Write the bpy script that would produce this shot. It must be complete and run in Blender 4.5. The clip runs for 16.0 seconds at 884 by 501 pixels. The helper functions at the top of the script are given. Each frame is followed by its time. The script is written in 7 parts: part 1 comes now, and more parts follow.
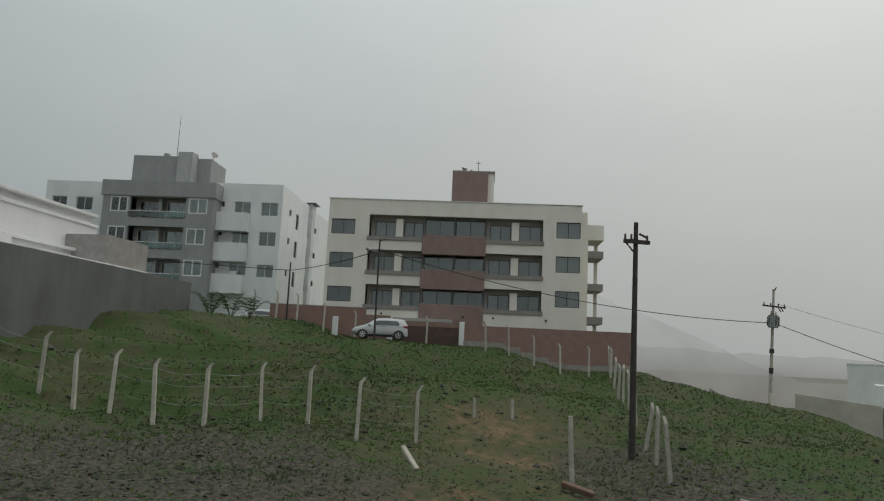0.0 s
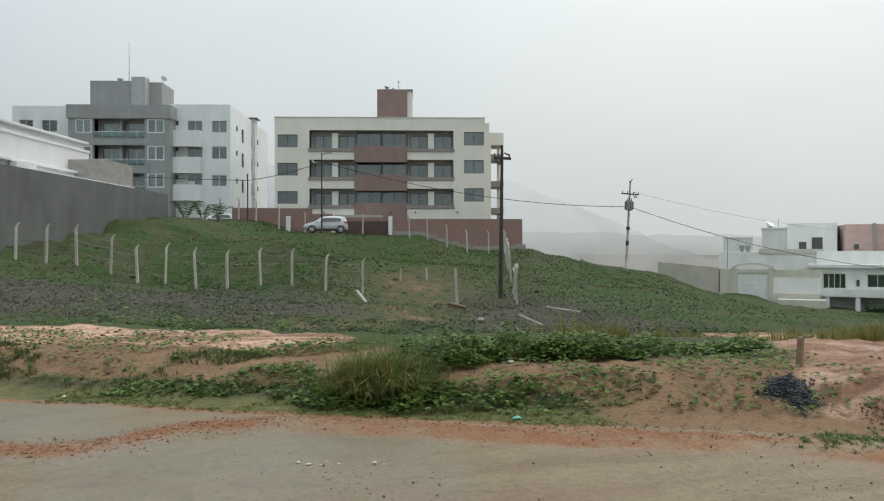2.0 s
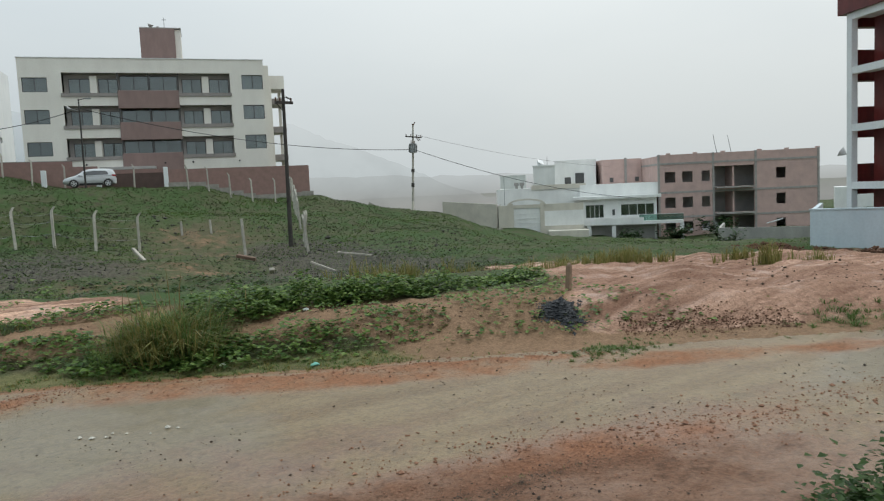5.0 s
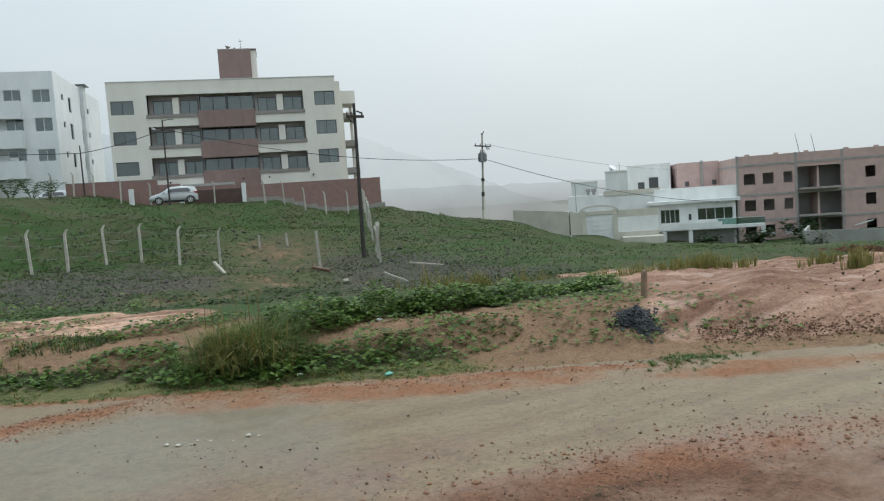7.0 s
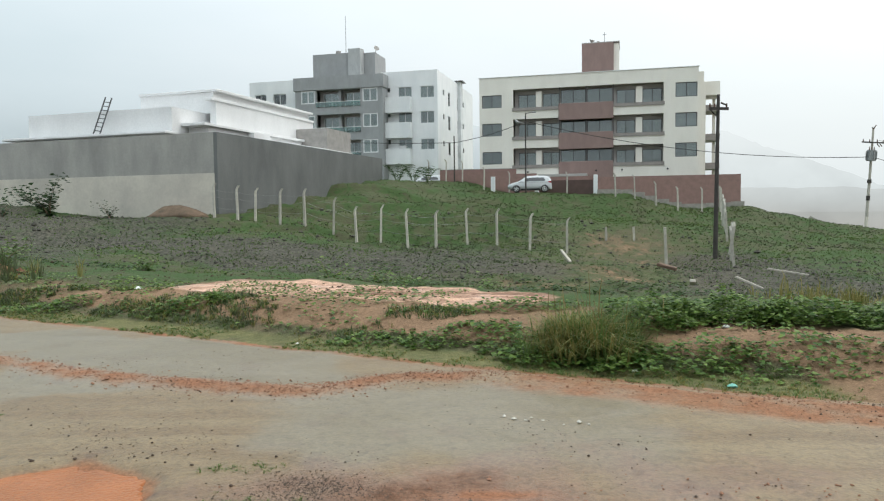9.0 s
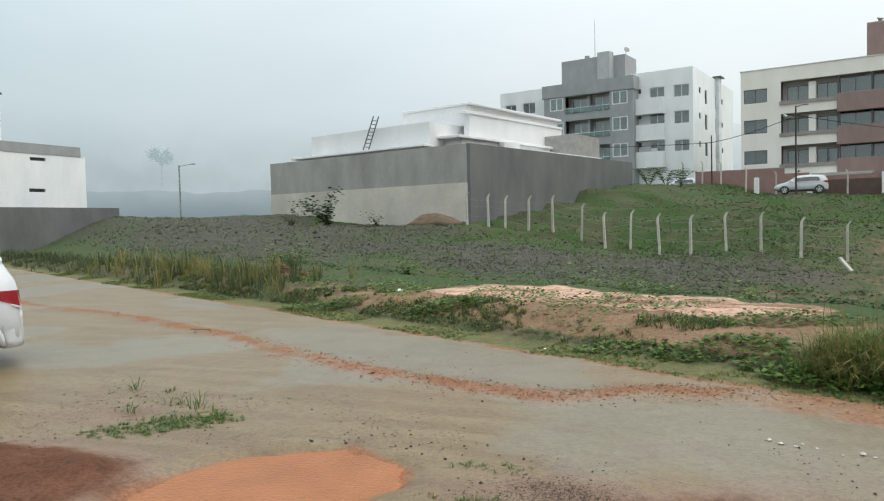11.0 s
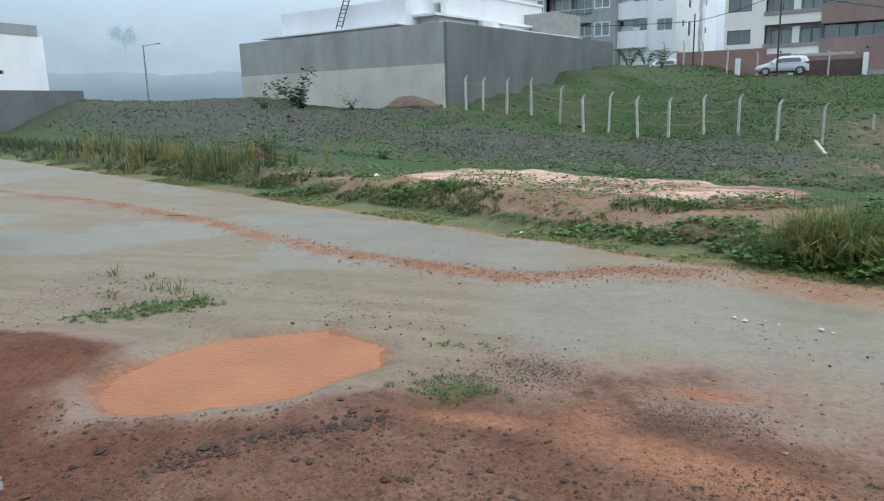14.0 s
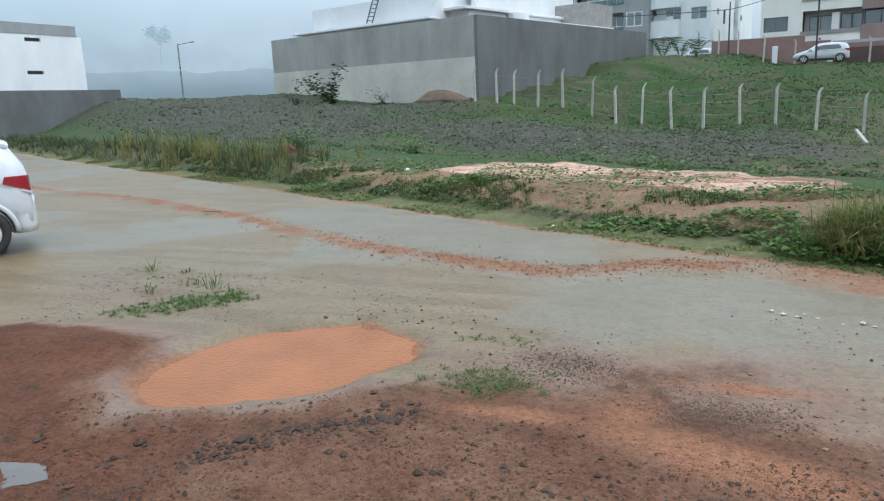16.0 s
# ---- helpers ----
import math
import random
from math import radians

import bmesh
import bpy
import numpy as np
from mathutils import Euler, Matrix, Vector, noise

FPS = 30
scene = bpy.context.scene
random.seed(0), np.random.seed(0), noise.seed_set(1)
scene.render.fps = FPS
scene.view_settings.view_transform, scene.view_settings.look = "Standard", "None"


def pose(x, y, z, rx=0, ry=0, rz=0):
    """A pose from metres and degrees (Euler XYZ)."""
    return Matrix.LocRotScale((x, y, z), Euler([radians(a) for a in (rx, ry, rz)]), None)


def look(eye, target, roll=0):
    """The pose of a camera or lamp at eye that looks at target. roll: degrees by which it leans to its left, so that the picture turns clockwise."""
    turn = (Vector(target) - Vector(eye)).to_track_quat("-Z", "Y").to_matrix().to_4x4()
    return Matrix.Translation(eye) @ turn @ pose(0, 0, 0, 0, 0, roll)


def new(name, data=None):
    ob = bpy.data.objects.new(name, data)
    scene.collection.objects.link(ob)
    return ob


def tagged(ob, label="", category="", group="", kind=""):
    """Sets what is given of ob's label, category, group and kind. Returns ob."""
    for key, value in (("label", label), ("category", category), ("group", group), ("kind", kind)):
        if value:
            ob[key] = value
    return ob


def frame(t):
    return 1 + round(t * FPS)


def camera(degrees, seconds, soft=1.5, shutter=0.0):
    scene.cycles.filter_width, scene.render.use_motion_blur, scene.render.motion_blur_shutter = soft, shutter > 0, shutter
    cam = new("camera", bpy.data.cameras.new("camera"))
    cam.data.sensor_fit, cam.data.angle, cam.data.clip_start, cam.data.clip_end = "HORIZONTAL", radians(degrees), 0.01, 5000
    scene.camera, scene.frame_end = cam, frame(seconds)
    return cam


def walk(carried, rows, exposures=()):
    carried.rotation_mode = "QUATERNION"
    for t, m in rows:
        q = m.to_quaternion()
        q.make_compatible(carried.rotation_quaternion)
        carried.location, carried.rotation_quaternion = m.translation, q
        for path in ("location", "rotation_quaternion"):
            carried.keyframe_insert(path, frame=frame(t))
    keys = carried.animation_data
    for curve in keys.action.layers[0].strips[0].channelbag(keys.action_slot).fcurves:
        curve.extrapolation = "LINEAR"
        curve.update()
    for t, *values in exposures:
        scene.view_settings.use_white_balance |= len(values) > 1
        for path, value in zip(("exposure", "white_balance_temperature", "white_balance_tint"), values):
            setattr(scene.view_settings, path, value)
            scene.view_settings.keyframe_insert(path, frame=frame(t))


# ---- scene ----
EYE = (0.0, 0.0, 1.7)
cam = camera(63.2, 16.0, soft=1.2)


def aim(yaw, pitch, roll, eye=EYE):
    """A camera pose from yaw (to the right of +y), pitch and roll in degrees."""
    a, p = radians(yaw), radians(pitch)
    way = Vector((math.sin(a) * math.cos(p), math.cos(a) * math.cos(p), math.sin(p)))
    return look(eye, Vector(eye) + way, roll)


START = [  # the shot opens farther forward and draws back
    (0.0, 10.37, 8.2, 2.73, (2.8, 13.7, 2.4)),
    (0.2, 14.6, 5.6, 0.9, (1.5, 7.4, 2.25)),
    (0.5, 16.9, 3.75, -0.45, (0.2, 1.0, 2.0)),
]
PATH = [
    (1.0, 16.01, 2.38, 0.94),
    (1.5, 16.83, -2.31, 0.72),
    (2.0, 16.2, -0.06, -0.06),
    (2.5, 17.5, 0.82, -1.53),
    (3.0, 24.35, -3.01, -0.43),
    (3.5, 34.55, -3.02, -2.2),
    (4.0, 33.47, -4.9, -1.65),
    (4.2, 33.28, -5.43, -1.96),
    (6.3, 31.36, -3.2, -3.6),
    (6.5, 30.18, -3.47, -3.77),
    (7.0, 27.09, -3.74, -4.04),
    (7.5, 23.67, -2.4, -2.52),
    (8.0, 17.37, -2.68, -2.39),
    (8.5, 8.1, -3.51, -1.44),
    (9.0, 0.01, -3.18, -0.68),
    (9.5, -11.16, -2.83, -1.57),
    (9.7, -13.57, -3.49, -1.24),
    (11.8, -20.25, -1.44, -1.57),
    (12.0, -18.17, -1.09, -1.87),
    (12.5, -8.54, -0.48, -1.33),
    (13.0, -10.94, -10.58, -1.31),
    (13.5, -16.41, -11.61, -1.33),
    (14.0, -17.99, -11.55, -1.49),
    (14.5, -19.31, -11.01, -1.5),
    (15.0, -21.04, -11.3, -2.23),
    (15.5, -22.26, -11.81, -2.17),
    (16.0, -20.57, -11.95, -2.34),
]
walk(
    cam,
    [(t, aim(y, p, r, e)) for t, y, p, r, e in START] + [(t, aim(y, p, r)) for t, y, p, r in PATH],
    exposures=[(0.0, -1.0, 6800, 10), (0.5, -0.92, 6800, 10), (1.0, -0.45, 6700, 10), (1.5, -0.3, 6600, 10), (2.0, -0.32, 6600, 10), (2.5, -0.72, 6550, 10), (3.0, -0.42, 6500, 10), (4.2, -0.36, 6500, 10), (6.5, -0.38, 6250, 8), (7.0, -0.28, 6250, 8),
               (7.5, -0.36, 6250, 8), (8.2, -0.14, 6400, 9), (9.0, 0.1, 6500, 10), (12.5, 0.02, 6600, 10), (13.0, 0.2, 6750, 10), (13.7, 0.12, 5700, 9), (16.0, 0.15, 5700, 9)],
)

# ---- light ----
SUN_AZ, SUN_EL = 65.0, 55.0  # degrees to the right of +y, above the horizon
world = bpy.data.worlds.new("overcast_sky")
scene.world = world
world.use_nodes = True
wt = world.node_tree
sky = wt.nodes.new("ShaderNodeTexSky")
sky.sky_type, sky.sun_disc = "NISHITA", False
sky.sun_elevation, sky.sun_rotation = radians(SUN_EL), radians(SUN_AZ)
sky.dust_density = 8.0
coord = wt.nodes.new("ShaderNodeTexCoord")
axes = wt.nodes.new("ShaderNodeSeparateXYZ")
wt.links.new(coord.outputs["Generated"], axes.inputs[0])
cloud = wt.nodes.new("ShaderNodeTexNoise")
cloud.inputs["Scale"].default_value, cloud.inputs["Detail"].default_value = 1.6, 5.0
stretch = wt.nodes.new("ShaderNodeMapping")
stretch.inputs["Scale"].default_value = (1, 1, 2.6)
wt.links.new(coord.outputs["Generated"], stretch.inputs[0])
wt.links.new(stretch.outputs[0], cloud.inputs["Vector"])


def wmath(op, a, b=None, c=None):
    n = wt.nodes.new("ShaderNodeMath")
    n.operation = op
    for i, v in enumerate((a, b, c)):
        if v is None:
            continue
        if isinstance(v, (int, float)):
            n.inputs[i].default_value = v
        else:
            wt.links.new(v, n.inputs[i])
    return n.outputs[0]


side = wmath("MULTIPLY_ADD", axes.outputs[0], 0.5, 0.5)  # 0 to the left, 1 to the right
side = wmath("MULTIPLY_ADD", wmath("SUBTRACT", cloud.outputs[0], 0.5), 0.55, side)
ramp = wt.nodes.new("ShaderNodeValToRGB")
ramp.color_ramp.elements[0].position, ramp.color_ramp.elements[0].color = 0.08, (0.46, 0.56, 0.595, 1)
ramp.color_ramp.elements[1].position, ramp.color_ramp.elements[1].color = 0.88, (0.79, 0.84, 0.84, 1)
mid = ramp.color_ramp.elements.new(0.45)
mid.color = (0.62, 0.69, 0.72, 1)
wt.links.new(side, ramp.inputs[0])
up = wmath("MAXIMUM", axes.outputs[2], 0.0)
lift = wmath("MULTIPLY_ADD", wmath("POWER", up, 1.6), 2.1, 1.0)  # an overcast sky is brightest overhead
grey = wt.nodes.new("ShaderNodeVectorMath")
grey.operation = "SCALE"
wt.links.new(ramp.outputs[0], grey.inputs[0])
wt.links.new(lift, grey.inputs["Scale"])
bg_sky, bg_cloud, both = wt.nodes.new("ShaderNodeBackground"), wt.nodes["Background"], wt.nodes.new("ShaderNodeAddShader")
bg_sky.inputs[1].default_value = 0.012
bg_cloud.inputs[1].default_value = 1.0
wt.links.new(sky.outputs[0], bg_sky.inputs[0])
wt.links.new(grey.outputs[0], bg_cloud.inputs[0])
wt.links.new(bg_sky.outputs[0], both.inputs[0])
wt.links.new(bg_cloud.outputs[0], both.inputs[1])
wt.links.new(both.outputs[0], wt.nodes["World Output"].inputs[0])

sun_data = bpy.data.lights.new("sun", "SUN")
sun_data.energy, sun_data.angle, sun_data.color = 0.7, radians(40), (1.0, 0.97, 0.92)
sun = new("sun", sun_data)
_a, _e = radians(SUN_AZ), radians(SUN_EL)
_d = Vector((math.sin(_a) * math.cos(_e), math.cos(_a) * math.cos(_e), math.sin(_e)))
sun.matrix_world = look(_d * 60, (0, 0, 0))


# ---- materials ----
def nodes_of(m):
    m.use_nodes = True
    t = m.node_tree
    return t, t.nodes["Principled BSDF"]


def mat(name, a, b=None, rough=0.8, scale=1.0, fine=14.0, bump=0.15, metal=0.0, spec=0.4, streak=False, vary=0.0, dist=0.01, grain=0.22):
    """A surface of two colours, mixed at two scales, with fine relief. streak: rain marks that run down. vary: by object."""
    m = bpy.data.materials.new(name)
    t, p = nodes_of(m)
    b = b or tuple(c * 0.75 for c in a)
    tc = t.nodes.new("ShaderNodeTexCoord")
    mp = t.nodes.new("ShaderNodeMapping")
    mp.inputs["Scale"].default_value = (1.1, 1.1, 0.45) if streak else (1, 1, 1)
    t.links.new(tc.outputs["Object"], mp.inputs[0])
    big = t.nodes.new("ShaderNodeTexNoise")
    big.inputs["Scale"].default_value, big.inputs["Detail"].default_value = scale, 6.0
    big.inputs["Roughness"].default_value = 0.6
    t.links.new(mp.outputs[0], big.inputs["Vector"])
    small = t.nodes.new("ShaderNodeTexNoise")
    small.inputs["Scale"].default_value, small.inputs["Detail"].default_value = fine, 4.0
    t.links.new(tc.outputs["Object"], small.inputs["Vector"])
    f = t.nodes.new("ShaderNodeMapRange")
    f.inputs[1].default_value, f.inputs[2].default_value = 0.35, 0.68
    t.links.new(big.outputs[0], f.inputs[0])
    mix = t.nodes.new("ShaderNodeMix")
    mix.data_type = "RGBA"
    mix.inputs[6].default_value, mix.inputs[7].default_value = (*a, 1), (*b, 1)
    t.links.new(f.outputs[0], mix.inputs[0])
    hsv = t.nodes.new("ShaderNodeHueSaturation")
    t.links.new(mix.outputs[2], hsv.inputs["Color"])
    val = t.nodes.new("ShaderNodeMath")
    val.operation = "MULTIPLY_ADD"
    val.inputs[1].default_value, val.inputs[2].default_value = grain, 1 - grain / 2
    t.links.new(small.outputs[0], val.inputs[0])
    out = val.outputs[0]
    if vary:
        info = t.nodes.new("ShaderNodeObjectInfo")
        v2 = t.nodes.new("ShaderNodeMath")
        v2.operation = "MULTIPLY_ADD"
        v2.inputs[1].default_value, v2.inputs[2].default_value = vary, 1 - vary / 2
        t.links.new(info.outputs["Random"], v2.inputs[0])
        v3 = t.nodes.new("ShaderNodeMath")
        v3.operation = "MULTIPLY"
        t.links.new(v2.outputs[0], v3.inputs[0])
        t.links.new(out, v3.inputs[1])
        out = v3.outputs[0]
    t.links.new(out, hsv.inputs["Value"])
    t.links.new(hsv.outputs[0], p.inputs["Base Color"])
    p.inputs["Roughness"].default_value, p.inputs["Metallic"].default_value = rough, metal
    p.inputs["Specular IOR Level"].default_value = spec
    if bump:
        bn = t.nodes.new("ShaderNodeBump")
        bn.inputs["Strength"].default_value, bn.inputs["Distance"].default_value = bump, dist
        t.links.new(small.outputs[0], bn.inputs["Height"])
        t.links.new(bn.outputs[0], p.inputs["Normal"])
    return m


def glass_mat(name, tint):
    m = bpy.data.materials.new(name)
    t, p = nodes_of(m)
    t.nodes.remove(p)
    tr, gl, mx, fr = (t.nodes.new("ShaderNode" + n) for n in ("BsdfTransparent", "BsdfGlossy", "MixShader", "Fresnel"))
    tr.inputs[0].default_value = (*tint, 1)
    gl.inputs["Roughness"].default_value = 0.06
    fr.inputs[0].default_value = 2.2
    t.links.new(fr.outputs[0], mx.inputs[0])
    t.links.new(tr.outputs[0], mx.inputs[1])
    t.links.new(gl.outputs[0], mx.inputs[2])
    t.links.new(mx.outputs[0], t.nodes["Material Output"].inputs[0])
    return m


def leaf_mat(name, a, b, rough=0.45):
    """Leaves whose colour changes from leaf to leaf."""
    m = bpy.data.materials.new(name)
    t, p = nodes_of(m)
    g = t.nodes.new("ShaderNodeNewGeometry")
    mix = t.nodes.new("ShaderNodeMix")
    mix.data_type = "RGBA"
    mix.inputs[6].default_value, mix.inputs[7].default_value = (*a, 1), (*b, 1)
    t.links.new(g.outputs["Random Per Island"], mix.inputs[0])
    t.links.new(mix.outputs[2], p.inputs["Base Color"])
    p.inputs["Roughness"].default_value = rough
    p.inputs["Specular IOR Level"].default_value = 0.15
    # thin leaves let part of the light through
    back, both_sides = t.nodes.new("ShaderNodeBsdfTranslucent"), t.nodes.new("ShaderNodeMixShader")
    both_sides.inputs[0].default_value = 0.35
    t.links.new(mix.outputs[2], back.inputs[0])
    t.links.new(p.outputs[0], both_sides.inputs[1])
    t.links.new(back.outputs[0], both_sides.inputs[2])
    t.links.new(both_sides.outputs[0], t.nodes["Material Output"].inputs[0])
    return m


CREAM = mat("cream_render", (0.78, 0.755, 0.69), (0.70, 0.67, 0.61), 0.85, 0.5, 9, 0.1, streak=True)
WHITE = mat("white_render", (0.78, 0.79, 0.79), (0.67, 0.69, 0.70), 0.8, 0.5, 9, 0.1, streak=True)
BRIGHT = mat("fresh_white_paint", (0.72, 0.72, 0.72), (0.65, 0.65, 0.65), 0.7, 0.6, 9, 0.05, streak=True)
BROWN = mat("brown_ceramic_cladding", (0.27, 0.185, 0.165), (0.22, 0.15, 0.135), 0.4, 1.5, 20, 0.1, streak=True)
GREYCLAD = mat("grey_cladding", (0.31, 0.318, 0.32), (0.26, 0.266, 0.268), 0.5, 1.2, 12, 0.1, streak=True)
WORNCLAD = mat("faded_grey_cladding", (0.42, 0.43, 0.43), (0.34, 0.35, 0.35), 0.6, 2.0, 14, 0.1, streak=True)
# Grey of recessed walls; part of the recess shade is in this colour.
SLOT = mat("recess_render_with_shade", (0.44, 0.42, 0.40), (0.35, 0.335, 0.32), 0.6, 1, 9, 0.1)
SILL = mat("granite_band", (0.30, 0.27, 0.25), (0.23, 0.21, 0.195), 0.4, 3, 30, 0.1)
CEMENT = mat("bare_cement_wall", (0.36, 0.35, 0.325), (0.25, 0.244, 0.23), 0.85, 0.55, 7, 0.25, streak=True)
CEMENTLOW = mat("pale_washed_cement", (0.57, 0.53, 0.46), (0.42, 0.39, 0.345), 0.85, 0.4, 6, 0.25)
DARKWALL = mat("dark_cement", (0.15, 0.155, 0.152), (0.10, 0.104, 0.102), 0.55, 0.6, 8, 0.25, streak=True)
BRICKRED = mat("red_brick_wall", (0.29, 0.175, 0.15), (0.225, 0.14, 0.12), 0.6, 2.0, 16, 0.3)
HOLLOW = mat("hollow_clay_brick", (0.55, 0.385, 0.345), (0.45, 0.325, 0.295), 0.9, 0.8, 10, 0.3, vary=0.15)
SLABGREY = mat("raw_concrete", (0.36, 0.34, 0.32), (0.26, 0.25, 0.235), 0.9, 2, 14, 0.3)
HOUSEWHITE = mat("weathered_white_render", (0.80, 0.80, 0.78), (0.68, 0.68, 0.665), 0.85, 0.6, 9, 0.1, streak=True)
BEIGE = mat("beige_render", (0.62, 0.58, 0.50), (0.52, 0.485, 0.42), 0.85, 0.8, 9, 0.1, streak=True)
REDCLAD = mat("dark_red_ceramic", (0.15, 0.025, 0.022), (0.09, 0.016, 0.015), 0.35, 3, 24, 0.15, streak=True)
PALEBLUE = mat("pale_blue_paint", (0.62, 0.69, 0.74), (0.52, 0.59, 0.64), 0.75, 0.7, 9, 0.1, streak=True)
ALU = mat("white_window_frame", (0.75, 0.76, 0.76), None, 0.4, 3, 20, 0.0)
DARKALU = mat("dark_window_frame", (0.09, 0.09, 0.09), None, 0.4, 3, 20, 0.0)
BLIND = mat("window_blind", (0.56, 0.57, 0.55), (0.42, 0.43, 0.41), 0.9, 0.6, 4, 0.0, vary=0.7)
# Panel grey standing in for the dimness of rooms behind the glass.
DIM = mat("dim_room_panel", (0.34, 0.345, 0.335), (0.24, 0.245, 0.24), 0.9, 0.6, 4, 0.0, vary=0.7)
GLASS = glass_mat("window_glass", (0.78, 0.84, 0.83))
RAILGLASS = glass_mat("green_rail_glass", (0.55, 0.72, 0.68))
CONC = mat("weathered_concrete", (0.50, 0.47, 0.41), (0.34, 0.32, 0.28), 0.9, 4, 30, 0.3, vary=0.3)
WOODPOLE = mat("tarred_wood_pole", (0.06, 0.052, 0.045), (0.03, 0.027, 0.025), 0.7, 6, 40, 0.3)
TIMBER = mat("weathered_timber", (0.24, 0.17, 0.11), (0.15, 0.10, 0.07), 0.8, 6, 40, 0.3)
STEEL = mat("galvanised_steel", (0.32, 0.33, 0.33), (0.22, 0.23, 0.23), 0.5, 5, 30, 0.1, metal=0.6)
PORCELAIN = mat("brown_porcelain", (0.10, 0.05, 0.03), None, 0.25, 5, 30, 0.0)
WIRE = mat("black_cable", (0.02, 0.02, 0.02), None, 0.6, 5, 30, 0.0)
KERB = mat("kerb_stone", (0.36, 0.34, 0.30), (0.25, 0.235, 0.21), 0.85, 3, 22, 0.3, vary=0.25)
CARWHITE = mat("white_car_paint", (0.56, 0.57, 0.585), (0.53, 0.54, 0.555), 0.2, 2, 10, 0.0, spec=0.6)
TYRE = mat("black_rubber", (0.022, 0.022, 0.022), (0.035, 0.03, 0.027), 0.7, 6, 40, 0.2)
RIM = mat("silver_alloy", (0.72, 0.73, 0.74), None, 0.35, 6, 40, 0.0, metal=0.2)
PLASTIC = mat("black_plastic", (0.03, 0.03, 0.032), None, 0.5, 6, 40, 0.05)
TAIL = mat("red_tail_lamp", (0.36, 0.012, 0.02), (0.22, 0.01, 0.015), 0.12, 6, 40, 0.0, spec=0.7)
CARGLASS = mat("dark_car_glass", (0.015, 0.018, 0.02), None, 0.05, 6, 40, 0.0, spec=0.9)
STONE = mat("wet_pebbles", (0.09, 0.065, 0.05), (0.045, 0.034, 0.028), 0.8, 6, 40, 0.2, spec=0.1)
GRAVEL = mat("grey_gravel", (0.12, 0.093, 0.073), (0.065, 0.05, 0.04), 0.8, 6, 40, 0.2, spec=0.1)
CLOD = mat("red_earth_clods", (0.19, 0.088, 0.054), (0.095, 0.044, 0.029), 0.9, 5, 40, 0.3, spec=0.05)
SAND = mat("orange_sand_grains", (0.30, 0.165, 0.11), (0.19, 0.10, 0.068), 0.9, 5, 40, 0.3, spec=0.08)
COAL = mat("black_gravel", (0.022, 0.024, 0.028), (0.04, 0.042, 0.046), 0.5, 9, 60, 0.3)
PAPER = mat("white_litter", (0.75, 0.75, 0.73), (0.6, 0.6, 0.58), 0.6, 9, 60, 0.1)
TEAL = mat("green_plastic_litter", (0.15, 0.42, 0.34), None, 0.4, 9, 60, 0.0)
HAYGREEN = leaf_mat("grass_blades", (0.075, 0.135, 0.036), (0.13, 0.175, 0.055))
DARKGRASS = leaf_mat("dark_grass", (0.058, 0.084, 0.038), (0.10, 0.115, 0.055))
DRYGRASS = leaf_mat("dry_grass", (0.26, 0.215, 0.08), (0.14, 0.155, 0.045), 0.6)
STRAW = leaf_mat("dry_straw", (0.24, 0.185, 0.085), (0.15, 0.12, 0.055), 0.6)
LEAF = leaf_mat("broad_leaves", (0.04, 0.095, 0.02), (0.17, 0.245, 0.06), 0.35)
DARKLEAF = leaf_mat("dark_leaves", (0.025, 0.055, 0.02), (0.05, 0.08, 0.03), 0.4)


